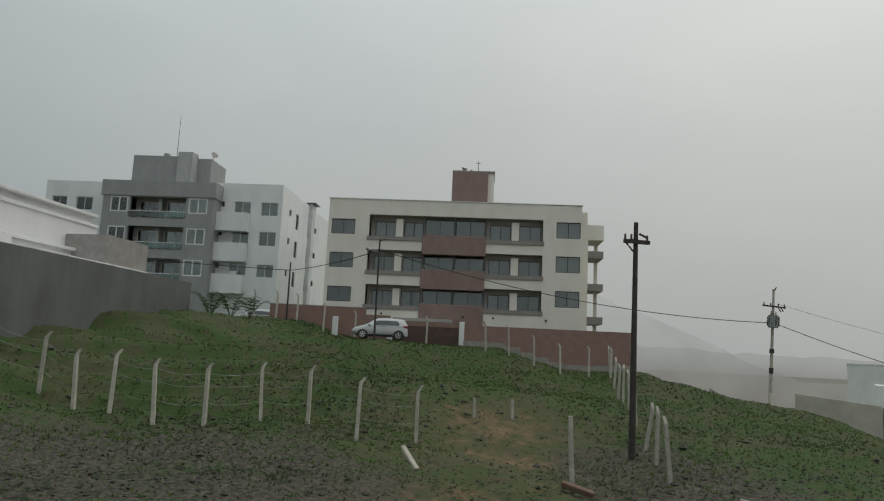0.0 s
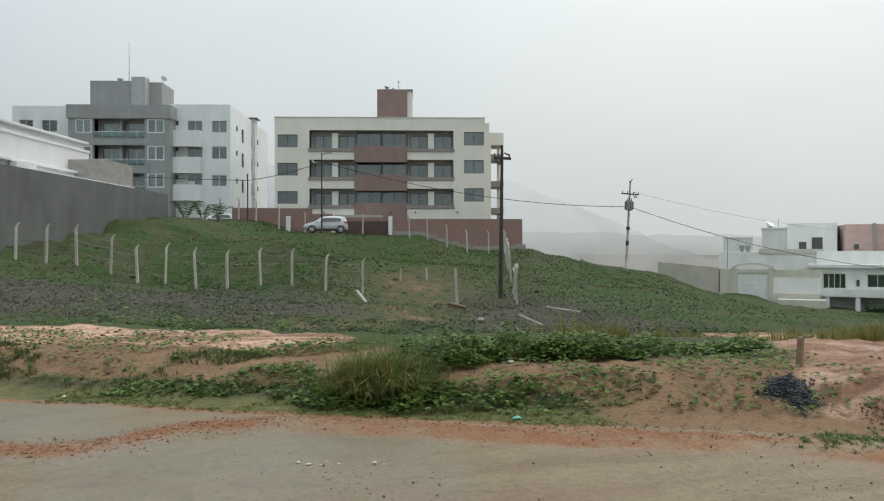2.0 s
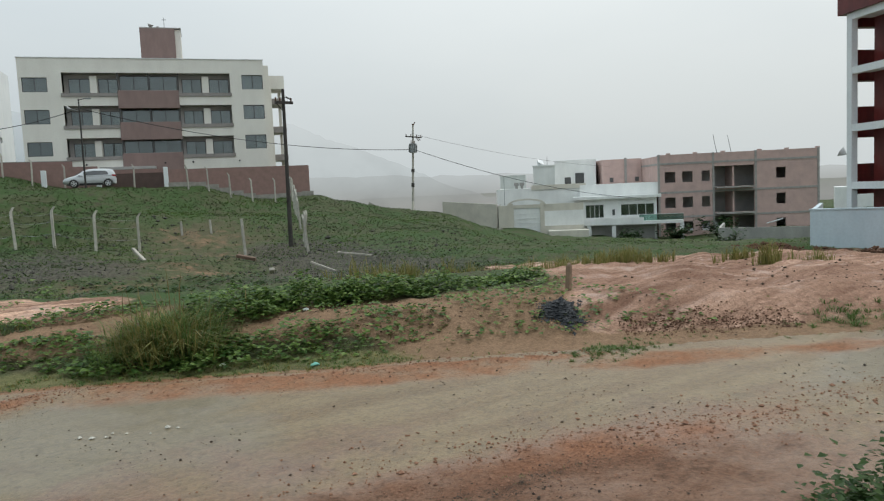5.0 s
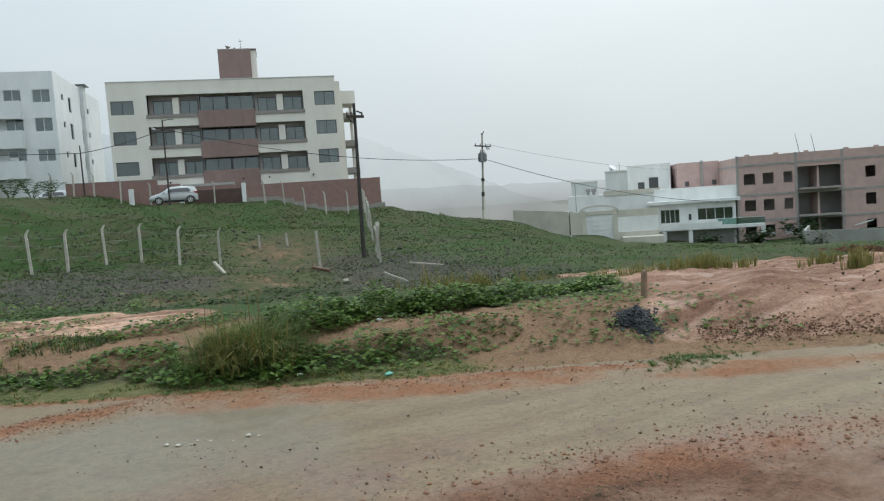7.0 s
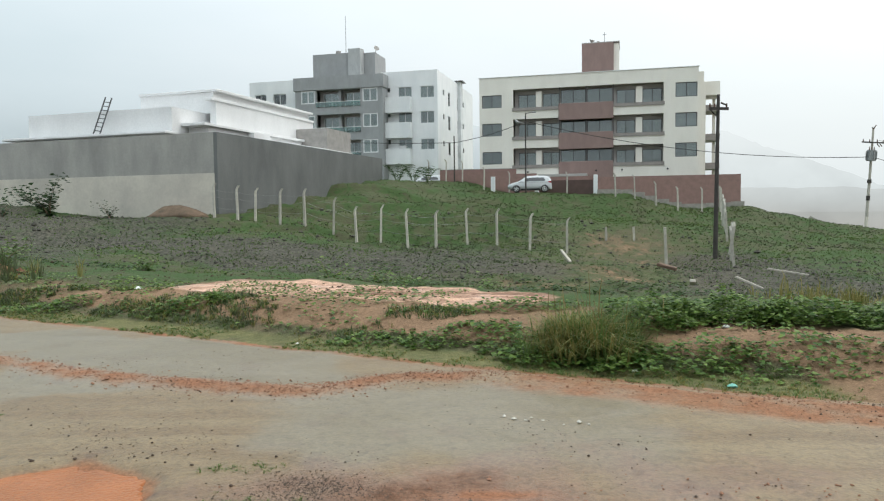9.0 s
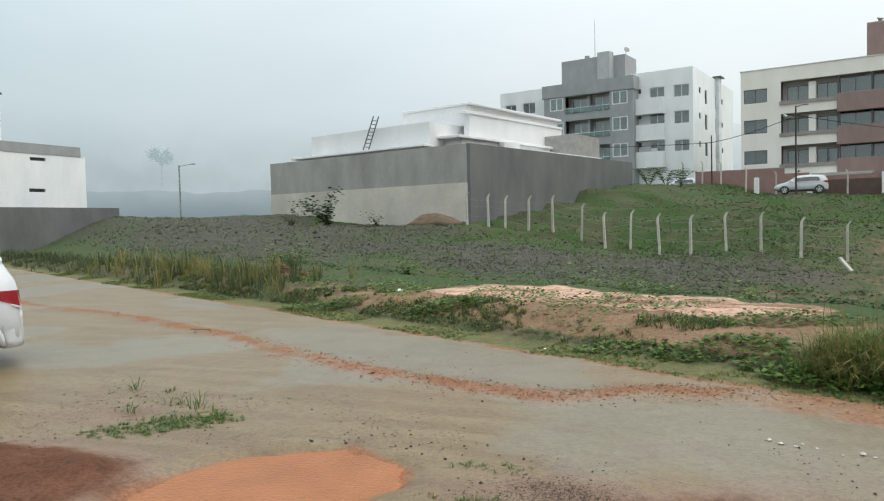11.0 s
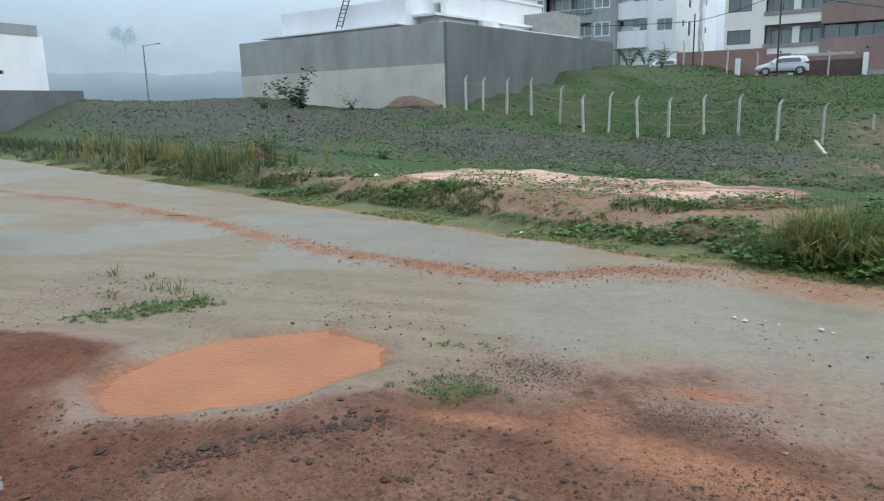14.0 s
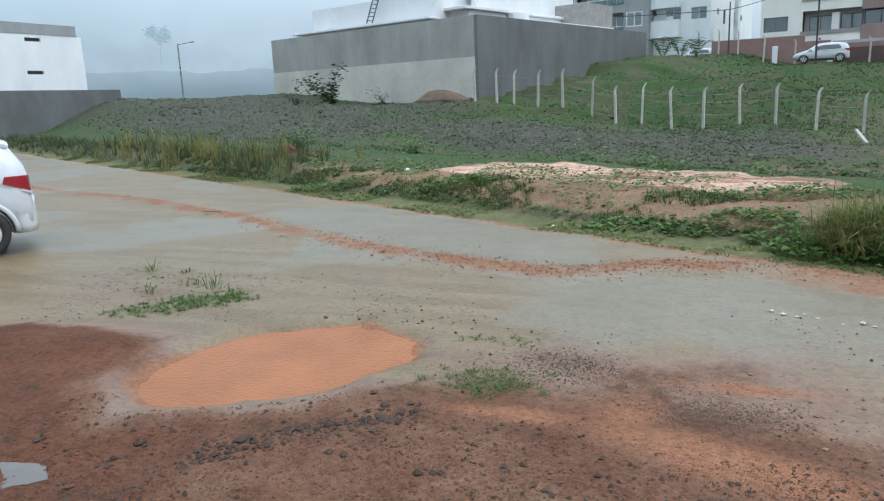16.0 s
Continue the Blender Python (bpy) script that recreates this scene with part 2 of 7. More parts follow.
# ---- mesh helpers ----
class Geo:
    """Collects points and faces of one mesh."""

    def __init__(self):
        self.v, self.f = [], []

    def add(self, pts, faces):
        n = len(self.v)
        self.v += [tuple(p) for p in pts]
        self.f += [tuple(i + n for i in f) for f in faces]
        return self

    def box(self, x0, x1, y0, y1, z0, z1):
        p = [(x, y, z) for z in (z0, z1) for y in (y0, y1) for x in (x0, x1)]
        return self.add(p, [(0, 2, 3, 1), (4, 5, 7, 6), (0, 1, 5, 4), (2, 6, 7, 3), (0, 4, 6, 2), (1, 3, 7, 5)])

    def tube(self, a, b, r0, r1=None, n=8, caps=True):
        r1 = r0 if r1 is None else r1
        a, b = Vector(a), Vector(b)
        q = (b - a).to_track_quat("Z", "Y").to_matrix()
        ring = [q @ Vector((math.cos(k * 2 * math.pi / n), math.sin(k * 2 * math.pi / n), 0)) for k in range(n)]
        f = [(k, (k + 1) % n, n + (k + 1) % n, n + k) for k in range(n)]
        if caps:
            f += [tuple(range(n - 1, -1, -1)), tuple(range(n, 2 * n))]
        return self.add([a + r * r0 for r in ring] + [b + r * r1 for r in ring], f)

    def loft(self, sections, close=True):
        """Skin rings of equal length."""
        n = len(sections[0])
        pts = [p for s in sections for p in s]
        f = [(i * n + k, i * n + (k + 1) % n, (i + 1) * n + (k + 1) % n, (i + 1) * n + k) for i in range(len(sections) - 1) for k in range(n)]
        if close:
            f += [tuple(range(n - 1, -1, -1)), tuple((len(sections) - 1) * n + k for k in range(n))]
        return self.add(pts, f)

    def ring(self, c, axis, r_out, r_in, w, n=20):
        """A washer of width w round an axis ('x' or 'y')."""
        secs = []
        for k in range(n):
            a = 2 * math.pi * k / n
            s = []
            for r, o in ((r_in, -w / 2), (r_out * 0.96, -w / 2), (r_out, -w / 3), (r_out, w / 3), (r_out * 0.96, w / 2), (r_in, w / 2)):
                p = (o, r * math.cos(a), r * math.sin(a)) if axis == "x" else (r * math.cos(a), o, r * math.sin(a))
                s.append((c[0] + p[0], c[1] + p[1], c[2] + p[2]))
            secs.append(s)
        m = len(secs[0])
        pts = [p for s in secs for p in s]
        f = [(i * m + k, i * m + (k + 1) % m, ((i + 1) % n) * m + (k + 1) % m, ((i + 1) % n) * m + k) for i in range(n) for k in range(m)]
        return self.add(pts, f)

    def mesh(self, name, material, smooth=False):
        me = bpy.data.meshes.new(name)
        me.from_pydata(self.v, [], self.f)
        me.materials.append(material)
        if smooth:
            for p in me.polygons:
                p.use_smooth = True
        me.update()
        return me


def fixed(name, geo, material, smooth=False, bevel=0.0):
    me = geo.mesh(name, material, smooth)
    bm = bmesh.new()
    bm.from_mesh(me)
    bmesh.ops.recalc_face_normals(bm, faces=bm.faces)
    if bevel:
        bmesh.ops.bevel(bm, geom=list(bm.edges), offset=bevel, segments=1, affect="EDGES")
    bm.to_mesh(me)
    bm.free()
    return me


def part(name, geo, material, parent, label="", smooth=False, bevel=0.0):
    ob = new(name, fixed(name, geo, material, smooth, bevel))
    ob.parent = parent
    return tagged(ob, label)


def pieces(name, boxes, material, parent, label=""):
    """Boxes that can be picked apart, each a part of its own."""
    for b in boxes:
        part(name, Geo().box(*b), material, parent, label)


def thing(name, m, label, category, group="", kind=""):
    ob = new(name)
    ob.matrix_world = m
    ob.empty_display_size = 0.2
    return tagged(ob, label, category, group, kind)


def solo(name, geo, material, m, label, category, group="", kind="", smooth=False, bevel=0.0):
    ob = new(name, fixed(name, geo, material, smooth, bevel))
    ob.matrix_world = m
    return tagged(ob, label, category, group, kind)


def pierced(x0, x1, z0, z1, y0, y1, holes):
    """A wall from y0 (outer) to y1 with rectangular openings (x0, x1, z0, z1) through it."""
    g = Geo()
    xs = sorted({x0, x1, *[h for o in holes for h in o[:2] if x0 < h < x1]})
    zs = sorted({z0, z1, *[h for o in holes for h in o[2:] if z0 < h < z1]})

    def solid(i, j):
        if not (0 <= i < len(xs) - 1 and 0 <= j < len(zs) - 1):
            return False
        cx, cz = (xs[i] + xs[i + 1]) / 2, (zs[j] + zs[j + 1]) / 2
        return not any(o[0] < cx < o[1] and o[2] < cz < o[3] for o in holes)

    for i in range(len(xs) - 1):
        for j in range(len(zs) - 1):
            if not solid(i, j):
                continue
            a, b, c, d = xs[i], xs[i + 1], zs[j], zs[j + 1]
            g.add([(a, y0, c), (b, y0, c), (b, y0, d), (a, y0, d)], [(0, 1, 2, 3)])
            g.add([(a, y1, c), (b, y1, c), (b, y1, d), (a, y1, d)], [(3, 2, 1, 0)])
            for di, dj, q in ((-1, 0, [(a, y0, c), (a, y0, d), (a, y1, d), (a, y1, c)]), (1, 0, [(b, y0, c), (b, y1, c), (b, y1, d), (b, y0, d)]),
                              (0, -1, [(a, y0, c), (a, y1, c), (b, y1, c), (b, y0, c)]), (0, 1, [(a, y0, d), (b, y0, d), (b, y1, d), (a, y1, d)])):
                if not solid(i + di, j + dj):
                    g.add(q, [(0, 1, 2, 3)])
    return g


def window(parent, x0, x1, z0, z1, y, cols=2, frame_mat=None, back=None, bar=0.06, blind=True):
    """A framed window in the plane y of its building, with panes and a panel behind them: BLIND cloth, or DIM grey
    standing in for an unlit room.
    """
    frame_mat, back = frame_mat or ALU, back or BLIND
    g = Geo()
    g.box(x0, x1, y, y + 0.08, z0, z0 + bar).box(x0, x1, y, y + 0.08, z1 - bar, z1)
    w = (x1 - x0) / cols
    for k in range(cols + 1):
        c = min(max(x0 + k * w, x0 + bar / 2), x1 - bar / 2)
        g.box(c - bar / 2, c + bar / 2, y + 0.002, y + 0.078, z0 + bar, z1 - bar)
    ob = part("window", g, frame_mat, parent)
    for k in range(cols):
        a, b = x0 + k * w + bar / 2, x0 + (k + 1) * w - bar / 2
        p = part("pane", Geo().box(a, b, y + 0.03, y + 0.04, z0 + bar, z1 - bar), GLASS, ob)
        p.visible_shadow = False
        if blind:
            part("blind", Geo().box(a - 0.02, b + 0.02, y + 0.14, y + 0.16, z0, z1), back, ob)
    return ob


# ---- ground ----
LEVELS = [  # plan places and heights of the natural ground behind the bank
    (-13.5, 44, 1.28), (-31.8, 49.7, 2.4), (-5.3, 64.8, 4.45), (0, 72, 4.6), (8, 64.5, 3.15), (14.4, 66.4, 3.0), (26.5, 63.7, 1.85), (29, 63.3, 1.2), (31.5, 62.9, 0.6), (34, 62.4, 0.05),
    (15, 39.2, -1.1), (0, 38, -0.5), (4.3, 36.5, -0.47), (-4.6, 41.5, -0.1), (-8.6, 42, 0.65), (6, 35.5, -0.95), (11.7, 38, -1.5),
    (36.6, 62, -0.52), (53.4, 70, -3.3), (61, 63.3, -4.7), (66.4, 57.8, -5.3), (56.8, 41, -4.9), (33, 19, -1.95), (33, 14.5, -1.85),
    (27.6, 18.1, -1.7), (-44.4, 43.3, 2.6), (-40.5, 36, 2.1), (-42.5, 40.5, 2.5), (-45, 33, 2.0), (-47.6, 57.9, 2.5), (-22, 40.3, 1.5), (-13.3, 17, 0.1), (-31, 27, 0.9), (-60, 40, 3),
    (-5, 21, -0.35), (4, 19, -0.6), (12, 16, -0.65), (20, 12, -0.75), (11.7, 27.6, -1.45), (-16, 30, 0.35), (0, 28, -0.5), (45, 45, -4.0),
    (-9.3, 53.5, 2.4), (-11.4, 48.5, 1.75), (0, 55, 1.9), (8, 52, 1.0), (16, 52, 0.55), (22, 50, 0.1), (30, 52, -0.7),
    (29, 34.5, -2.0), (19.3, 23, -1.3), (36, 43, -3.2), (48, 56, -4.6), (25, 43, -0.9), (17.5, 30.3, -1.3), (40, 30, -3.0), (-7, 60, 3.6), (45, 60, -3.1),
    (70, 59, -5.3), (85, 48, -4.6), (-10, 84, 5.0), (-2.5, 78, 4.0), (14, 80, 4.0), (0, 140, 5), (-90, 110, 1.0), (-60, 75, 2.0), (90, 100, -11), (60, 110, -12), (40, 100, -7), (75, 130, -16), (110, 20, -5), (60, -10, -2),
]


def lattice(x, y, seed=0):
    """Value noise from 0 to 1 on arrays."""
    xi, yi = np.floor(x).astype(np.int64), np.floor(y).astype(np.int64)
    fx, fy = x - xi, y - yi
    fx, fy = fx * fx * (3 - 2 * fx), fy * fy * (3 - 2 * fy)

    def h(a, b):
        n = (a * 374761393 + b * 668265263 + seed * 1442695041) & 0x7FFFFFFF
        n = ((n ^ (n >> 13)) * 1274126177) & 0x7FFFFFFF
        return ((n ^ (n >> 16)) & 0xFFFF) / 65535.0

    return (h(xi, yi) * (1 - fx) + h(xi + 1, yi) * fx) * (1 - fy) + (h(xi, yi + 1) * (1 - fx) + h(xi + 1, yi + 1) * fx) * fy


def fbm(x, y, scale, seed=0, octaves=4):
    out, amp, tot = 0, 1.0, 0
    for k in range(octaves):
        out, tot = out + amp * lattice(x * scale * 2**k, y * scale * 2**k, seed + 17 * k), tot + amp
        amp *= 0.5
    return out / tot


def ease(a, b, x):
    t = np.clip((x - a) / (b - a), 0, 1)
    return t * t * (3 - 2 * t)


def beyond(x, y):
    """Metres past the far edge of the dirt road (negative: on the road and the yard)."""
    return (y - (7.85 - np.where(x < 0, 0.56, 0.50) * x)) / 1.13


def natural(x, y):
    num, den = 0.0, 0.0
    for a, b, c in LEVELS:
        w = ((x - a) ** 2 + (y - b) ** 2 + 1.0) ** -1.7
        num, den = num + w * c, den + w
    return num / den


def along(x, y):
    return 0.875 * x - 0.484 * y


def mud_zone(x, y):
    """1 on the bare mud lot beyond the bank, to the right."""
    v, u = beyond(x, y), along(x, y)
    return ease(1.5, 2.9, u) * ease(0.35, 0.9, v) * (1 - ease(14, 22, v - 0.5 * u + 6))


PUDDLE = (-2.75, 3.95)


def puddle_field(x, y):
    """Under 1 inside the orange puddle."""
    dx, dy = x - PUDDLE[0], y - PUDDLE[1]
    u, v = 0.65 * dx + 0.76 * dy, -0.76 * dx + 0.65 * dy
    return np.sqrt((u / 1.0) ** 2 + (v / 0.70) ** 2) + 0.45 * (fbm(x, y, 1.6, 5) - 0.5)


STRIP = [(-22, 16.5), (-14.4, 12.3), (-10.4, 11.1), (-7.2, 9.55), (-4.75, 8.1), (-3.2, 7.3), (-2.1, 6.9), (-1.2, 6.75), (-0.4, 7.3), (0.5, 7.3), (3, 6.1), (5.2, 5.2)]


def to_strip(x, y):
    best = np.full(np.shape(x), 1e9)
    for (ax, ay), (bx, by) in zip(STRIP, STRIP[1:]):
        L2 = (bx - ax) ** 2 + (by - ay) ** 2
        t = np.clip(((x - ax) * (bx - ax) + (y - ay) * (by - ay)) / L2, 0, 1)
        best = np.minimum(best, np.hypot(x - ax - t * (bx - ax), y - ay - t * (by - ay)))
    return best


def height(x, y):
    x, y = np.asarray(x, float), np.asarray(y, float)
    v, u = beyond(x, y), along(x, y)
    hill = natural(x, y) * ease(3.5, 11, v)
    low = 1 - 0.55 * ease(4, 8, u)
    bank = (0.30 + 0.16 * (fbm(x, y, 0.35, 2) - 0.4)) * low * ease(0.5, 1.7, v) * (1 - ease(4.5, 9.5, v))
    rough = (fbm(x, y, 0.9, 3) - 0.5) * 0.16 * ease(0.3, 2.5, v) + (fbm(x, y, 4.0, 4) - 0.5) * 0.07 * ease(0.2, 1.2, v)
    tracks = (0.04 * np.sin((x * 0.75 - y * 1.4) * 2.2 + 4 * fbm(x, y, 0.4, 9)) + 0.07 * (fbm(x * 0.6 + y * 0.3, y * 1.5, 0.9, 15) - 0.5) + 0.13 * (fbm(x * 0.7, y * 1.4, 3.0, 16) - 0.5)) * mud_zone(x, y)
    mound = 0.5 * (0.5 + fbm(x, y, 0.8, 14)) * np.exp(-(((x - 27) / 6) ** 2 + ((y - 18.6) / 1.2) ** 2)) + 0.16 * fbm(x, y, 1.8, 13) * np.exp(-(((x - 7.6) / 1.3) ** 2 + ((v - 1.3) / 0.5) ** 2)) + 0.12 * fbm(x, y, 2.2, 8) * ease(6, 9, u) * np.exp(-(((v - 2.0) / 0.9) ** 2))
    slope = ease(6, 14, v) * (1 - ease(62, 75, y)) * (1 - mud_zone(x, y))
    rough = rough + slope * ((fbm(x, y, 0.55, 81) - 0.5) * 0.34 + (fbm(x, y, 1.7, 82) - 0.5) * 0.22)
    step = (y - 0.18 * x + 3.0 * fbm(x, y, 0.12, 83)) / 3.3
    terrace = 0.55 * (ease(0.0, 0.22, step % 1.0) - step % 1.0) * ease(-19, -15, x) * (1 - ease(3, 9, x)) * ease(38, 42, y) * (1 - ease(58, 63, y))
    rough = rough + terrace
    calm = ease(0.9, 1.5, puddle_field(x, y))
    yard = (-0.012 + (fbm(x, y, 0.5, 6) - 0.5) * 0.05) * (0.25 + 0.75 * calm) + (fbm(x, y, 3.5, 7) - 0.5) * 0.022
    strip = 0.03 * np.exp(-((to_strip(x, y) / 0.22) ** 2)) * (0.5 + fbm(x, y, 5, 12))
    mud = 0.12 * (0.5 + fbm(x, y, 2.5, 18)) * np.exp(-(((x + 4.6) / 0.9) ** 2 + ((y - 3.75) / 0.45) ** 2)) + (0.05 * fbm(x, y, 6, 10) + 0.07 * (fbm(x, y, 1.6, 11) - 0.4)) * ease(3.6, 2.8, y + 0.06 * x)
    hollow = -0.07 * (1 - ease(0.8, 1.2, puddle_field(x, y)))
    near = 1 - ease(0.0, 1.0, v)
    return hill + bank + rough + tracks + mound + (yard + strip + mud + hollow) * near


def ground_sheet():
    az = np.concatenate([np.arange(-62, 74, 0.25), np.arange(74, 298, 4.0)])
    r = np.concatenate([np.geomspace(0.5, 2.5, 12)[:-1], np.geomspace(2.5, 24, 190)[:-1], np.geomspace(24, 110, 240)[:-1], np.geomspace(110, 4000, 24)])
    A, R = np.meshgrid(np.radians(az), r)
    X, Y = R * np.sin(A), R * np.cos(A)
    Z = height(X, Y)
    far = ease(150, 500, R)
    Z = Z * (1 - far) - (5 + 22 * ease(-10, 22, np.degrees(A))) * far
    n, m = len(r), len(az)
    pts = np.stack([X, Y, Z], -1).reshape(-1, 3)
    i, j = np.meshgrid(np.arange(n - 1), np.arange(m), indexing="ij")
    k = (j + 1) % m
    faces = np.stack([i * m + j, (i + 1) * m + j, (i + 1) * m + k, i * m + k], -1).reshape(-1, 4)[:, ::-1]
    cx = len(pts)
    pts = np.vstack([pts, [0, 0, float(height(0, 0))]])
    fan = [(cx, jj, (jj + 1) % m) for jj in range(m)]
    me = bpy.data.meshes.new("ground")
    me.from_pydata(pts.tolist(), [], faces.tolist() + fan)
    me.polygons.foreach_set("use_smooth", [True] * len(me.polygons))
    x, y = pts[:, 0], pts[:, 1]
    v, u = beyond(x, y), along(x, y)
    road = 1 - ease(-0.15, 0.35, v)
    lot = ease(2.0, 2.6, v) * (1 - ease(3.6, 5.2, v)) * ease(-13, -9, u) * (1 - ease(-4.5, -3.3, u))  # bare pale patch
    mudlot = mud_zone(x, y)
    soil = np.maximum(lot, mudlot)
    worn = np.exp(-(((x - 0.26 * y + 0.3) / (1.2 + 0.075 * y)) ** 2)) * ease(19, 25, y) * (1 - ease(44, 52, y))  # eroded earth running down the slope
    worn = np.maximum(worn, np.exp(-(((x - 3.5) / 3.6) ** 2 + ((y - 22.5) / 3.0) ** 2)))
    start = 0.75 - 0.6 * ease(-0.6, 0.8, u)
    bank = ease(start, start + 0.4, v) * (1 - ease(2.0, 3.2, v)) * (0.5 + 0.5 * ease(-16, -9, u))
    bank = np.maximum(bank, 0.46 * ease(-0.3, 0.1, v) * (1 - ease(0.8, 1.2, v)))
    bank = np.maximum(bank, ease(-1.2, 0.4, u) * ease(-0.3, 0.0, v) * (1 - ease(1.8, 2.6, v)))
    brown = np.clip(np.maximum(bank, worn * (0.22 + 0.6 * fbm(x, y, 0.5, 33))), 0, 1)
    s = to_strip(x, y)
    orange = np.exp(-((s / 0.30) ** 2)) * (0.45 + 0.5 * fbm(x, y, 2, 21))
    orange = np.maximum(orange, 0.62 * np.exp(-(((x - 3.6) / 2.2) ** 2 + ((y - 3.3 + 0.25 * (x - 3.6)) / 0.45) ** 2)))
    orange = np.maximum(orange, 0.95 * np.exp(-(((x - 0.1) / 0.9) ** 2 + ((y - 3.3 + 0.35 * (x - 0.1)) / 0.3) ** 2)))
    verge = ease(-0.25, 0.05, v) * (1 - ease(0.55, 0.95, v)) * (0.72 - 0.5 * ease(-0.5, 1.0, u))
    orange = np.maximum(orange, 0.7 * ease(1.14, 0.95, puddle_field(x, y)))
    for cx, cy, sx, sy in ((0.25, 4.25, 0.55, 0.13), (-0.35, 3.72, 0.28, 0.28), (-0.1, 3.3, 0.3, 0.22), (-1.0, 3.55, 0.6, 0.14)):  # sandy wash in the yard
        orange = np.maximum(orange, 0.8 * np.exp(-(((x - cx) / sx) ** 2 + ((y - cy) / sy) ** 2)) * (0.6 + 0.7 * fbm(x, y, 3, 87)))
    orange = np.maximum(orange, 0.85 * np.exp(-(((v + 0.45) / 0.38) ** 2)) * ease(-5, -1, u) * (0.35 + fbm(x, y, 1.2, 88)))
    red = ease(4.0, 3.4, y + 0.06 * (x + 2) - 0.25 * ease(-2.2, -1.0, x)) * (1 - 0.25 * ease(-3.3, -1.8, x) - 0.15 * ease(-0.4, 1.4, x)) * ease(6, 3, x) * (0.42 + 0.58 * ease(1.05, 1.5, puddle_field(x, y))) + np.exp(-(((x + 4.6) / 0.9) ** 2 + ((y - 3.75) / 0.5) ** 2)) + 0.3 * np.exp(-(((x - 0.9) / 2.0) ** 2 + ((y - 4.4) / 0.8) ** 2)) + 0.4 * np.exp(-(((x + 0.5) / 1.1) ** 2 + ((y - 4.25) / 0.4) ** 2)) + 0.35 * np.exp(-(((x + 5.2) / 1.0) ** 2 + ((y - 5.3) / 0.6) ** 2))
    dark = ease(9, 14, v) * (1 - ease(36, 44, y - 0.2 * x + 6 * (fbm(x, y, 0.13, 84) - 0.5))) * (1 - ease(14, 22, x))
    dark = dark * (0.35 + 1.1 * fbm(x, y, 0.22, 85)) * (1 - 0.8 * worn) + 0.9 * np.exp(-(((x - 13.5) / 3.5) ** 2 + ((y - 33) / 7) ** 2)) * fbm(x, y, 0.5, 86)
    dark = np.maximum(dark, ease(3, 8, v) * ease(-7, -17, x) * (1 - ease(40, 47, y + 0.3 * (x + 13))) * (0.45 + 0.6 * fbm(x, y, 0.3, 90)))
    wet = np.where(v > 0.3, np.clip(np.maximum(dark * (1 - mudlot), mudlot * (0.45 + 0.8 * fbm(x, y, 0.6, 89))), 0, 1), ease(0.42, 0.6, fbm(x, y, 0.35, 31)) * (1 - np.clip(red, 0, 1) * 0.6))
    orange = np.where(v > -0.1, np.maximum(verge, 0), orange)
    for name, cols in (("zones", (road, soil, brown)), ("yard", (orange, np.clip(red, 0, 1), wet))):
        at = me.attributes.new(name, "FLOAT_VECTOR", "POINT")
        at.data.foreach_set("vector", np.stack([np.clip(c, 0, 1) for c in cols], -1).astype(np.float32).ravel())
    me.materials.append(ground_material())
    return tagged(new("ground", me), "rain-soaked dirt road, bare earth and grassy slope", "ground", kind="structure")


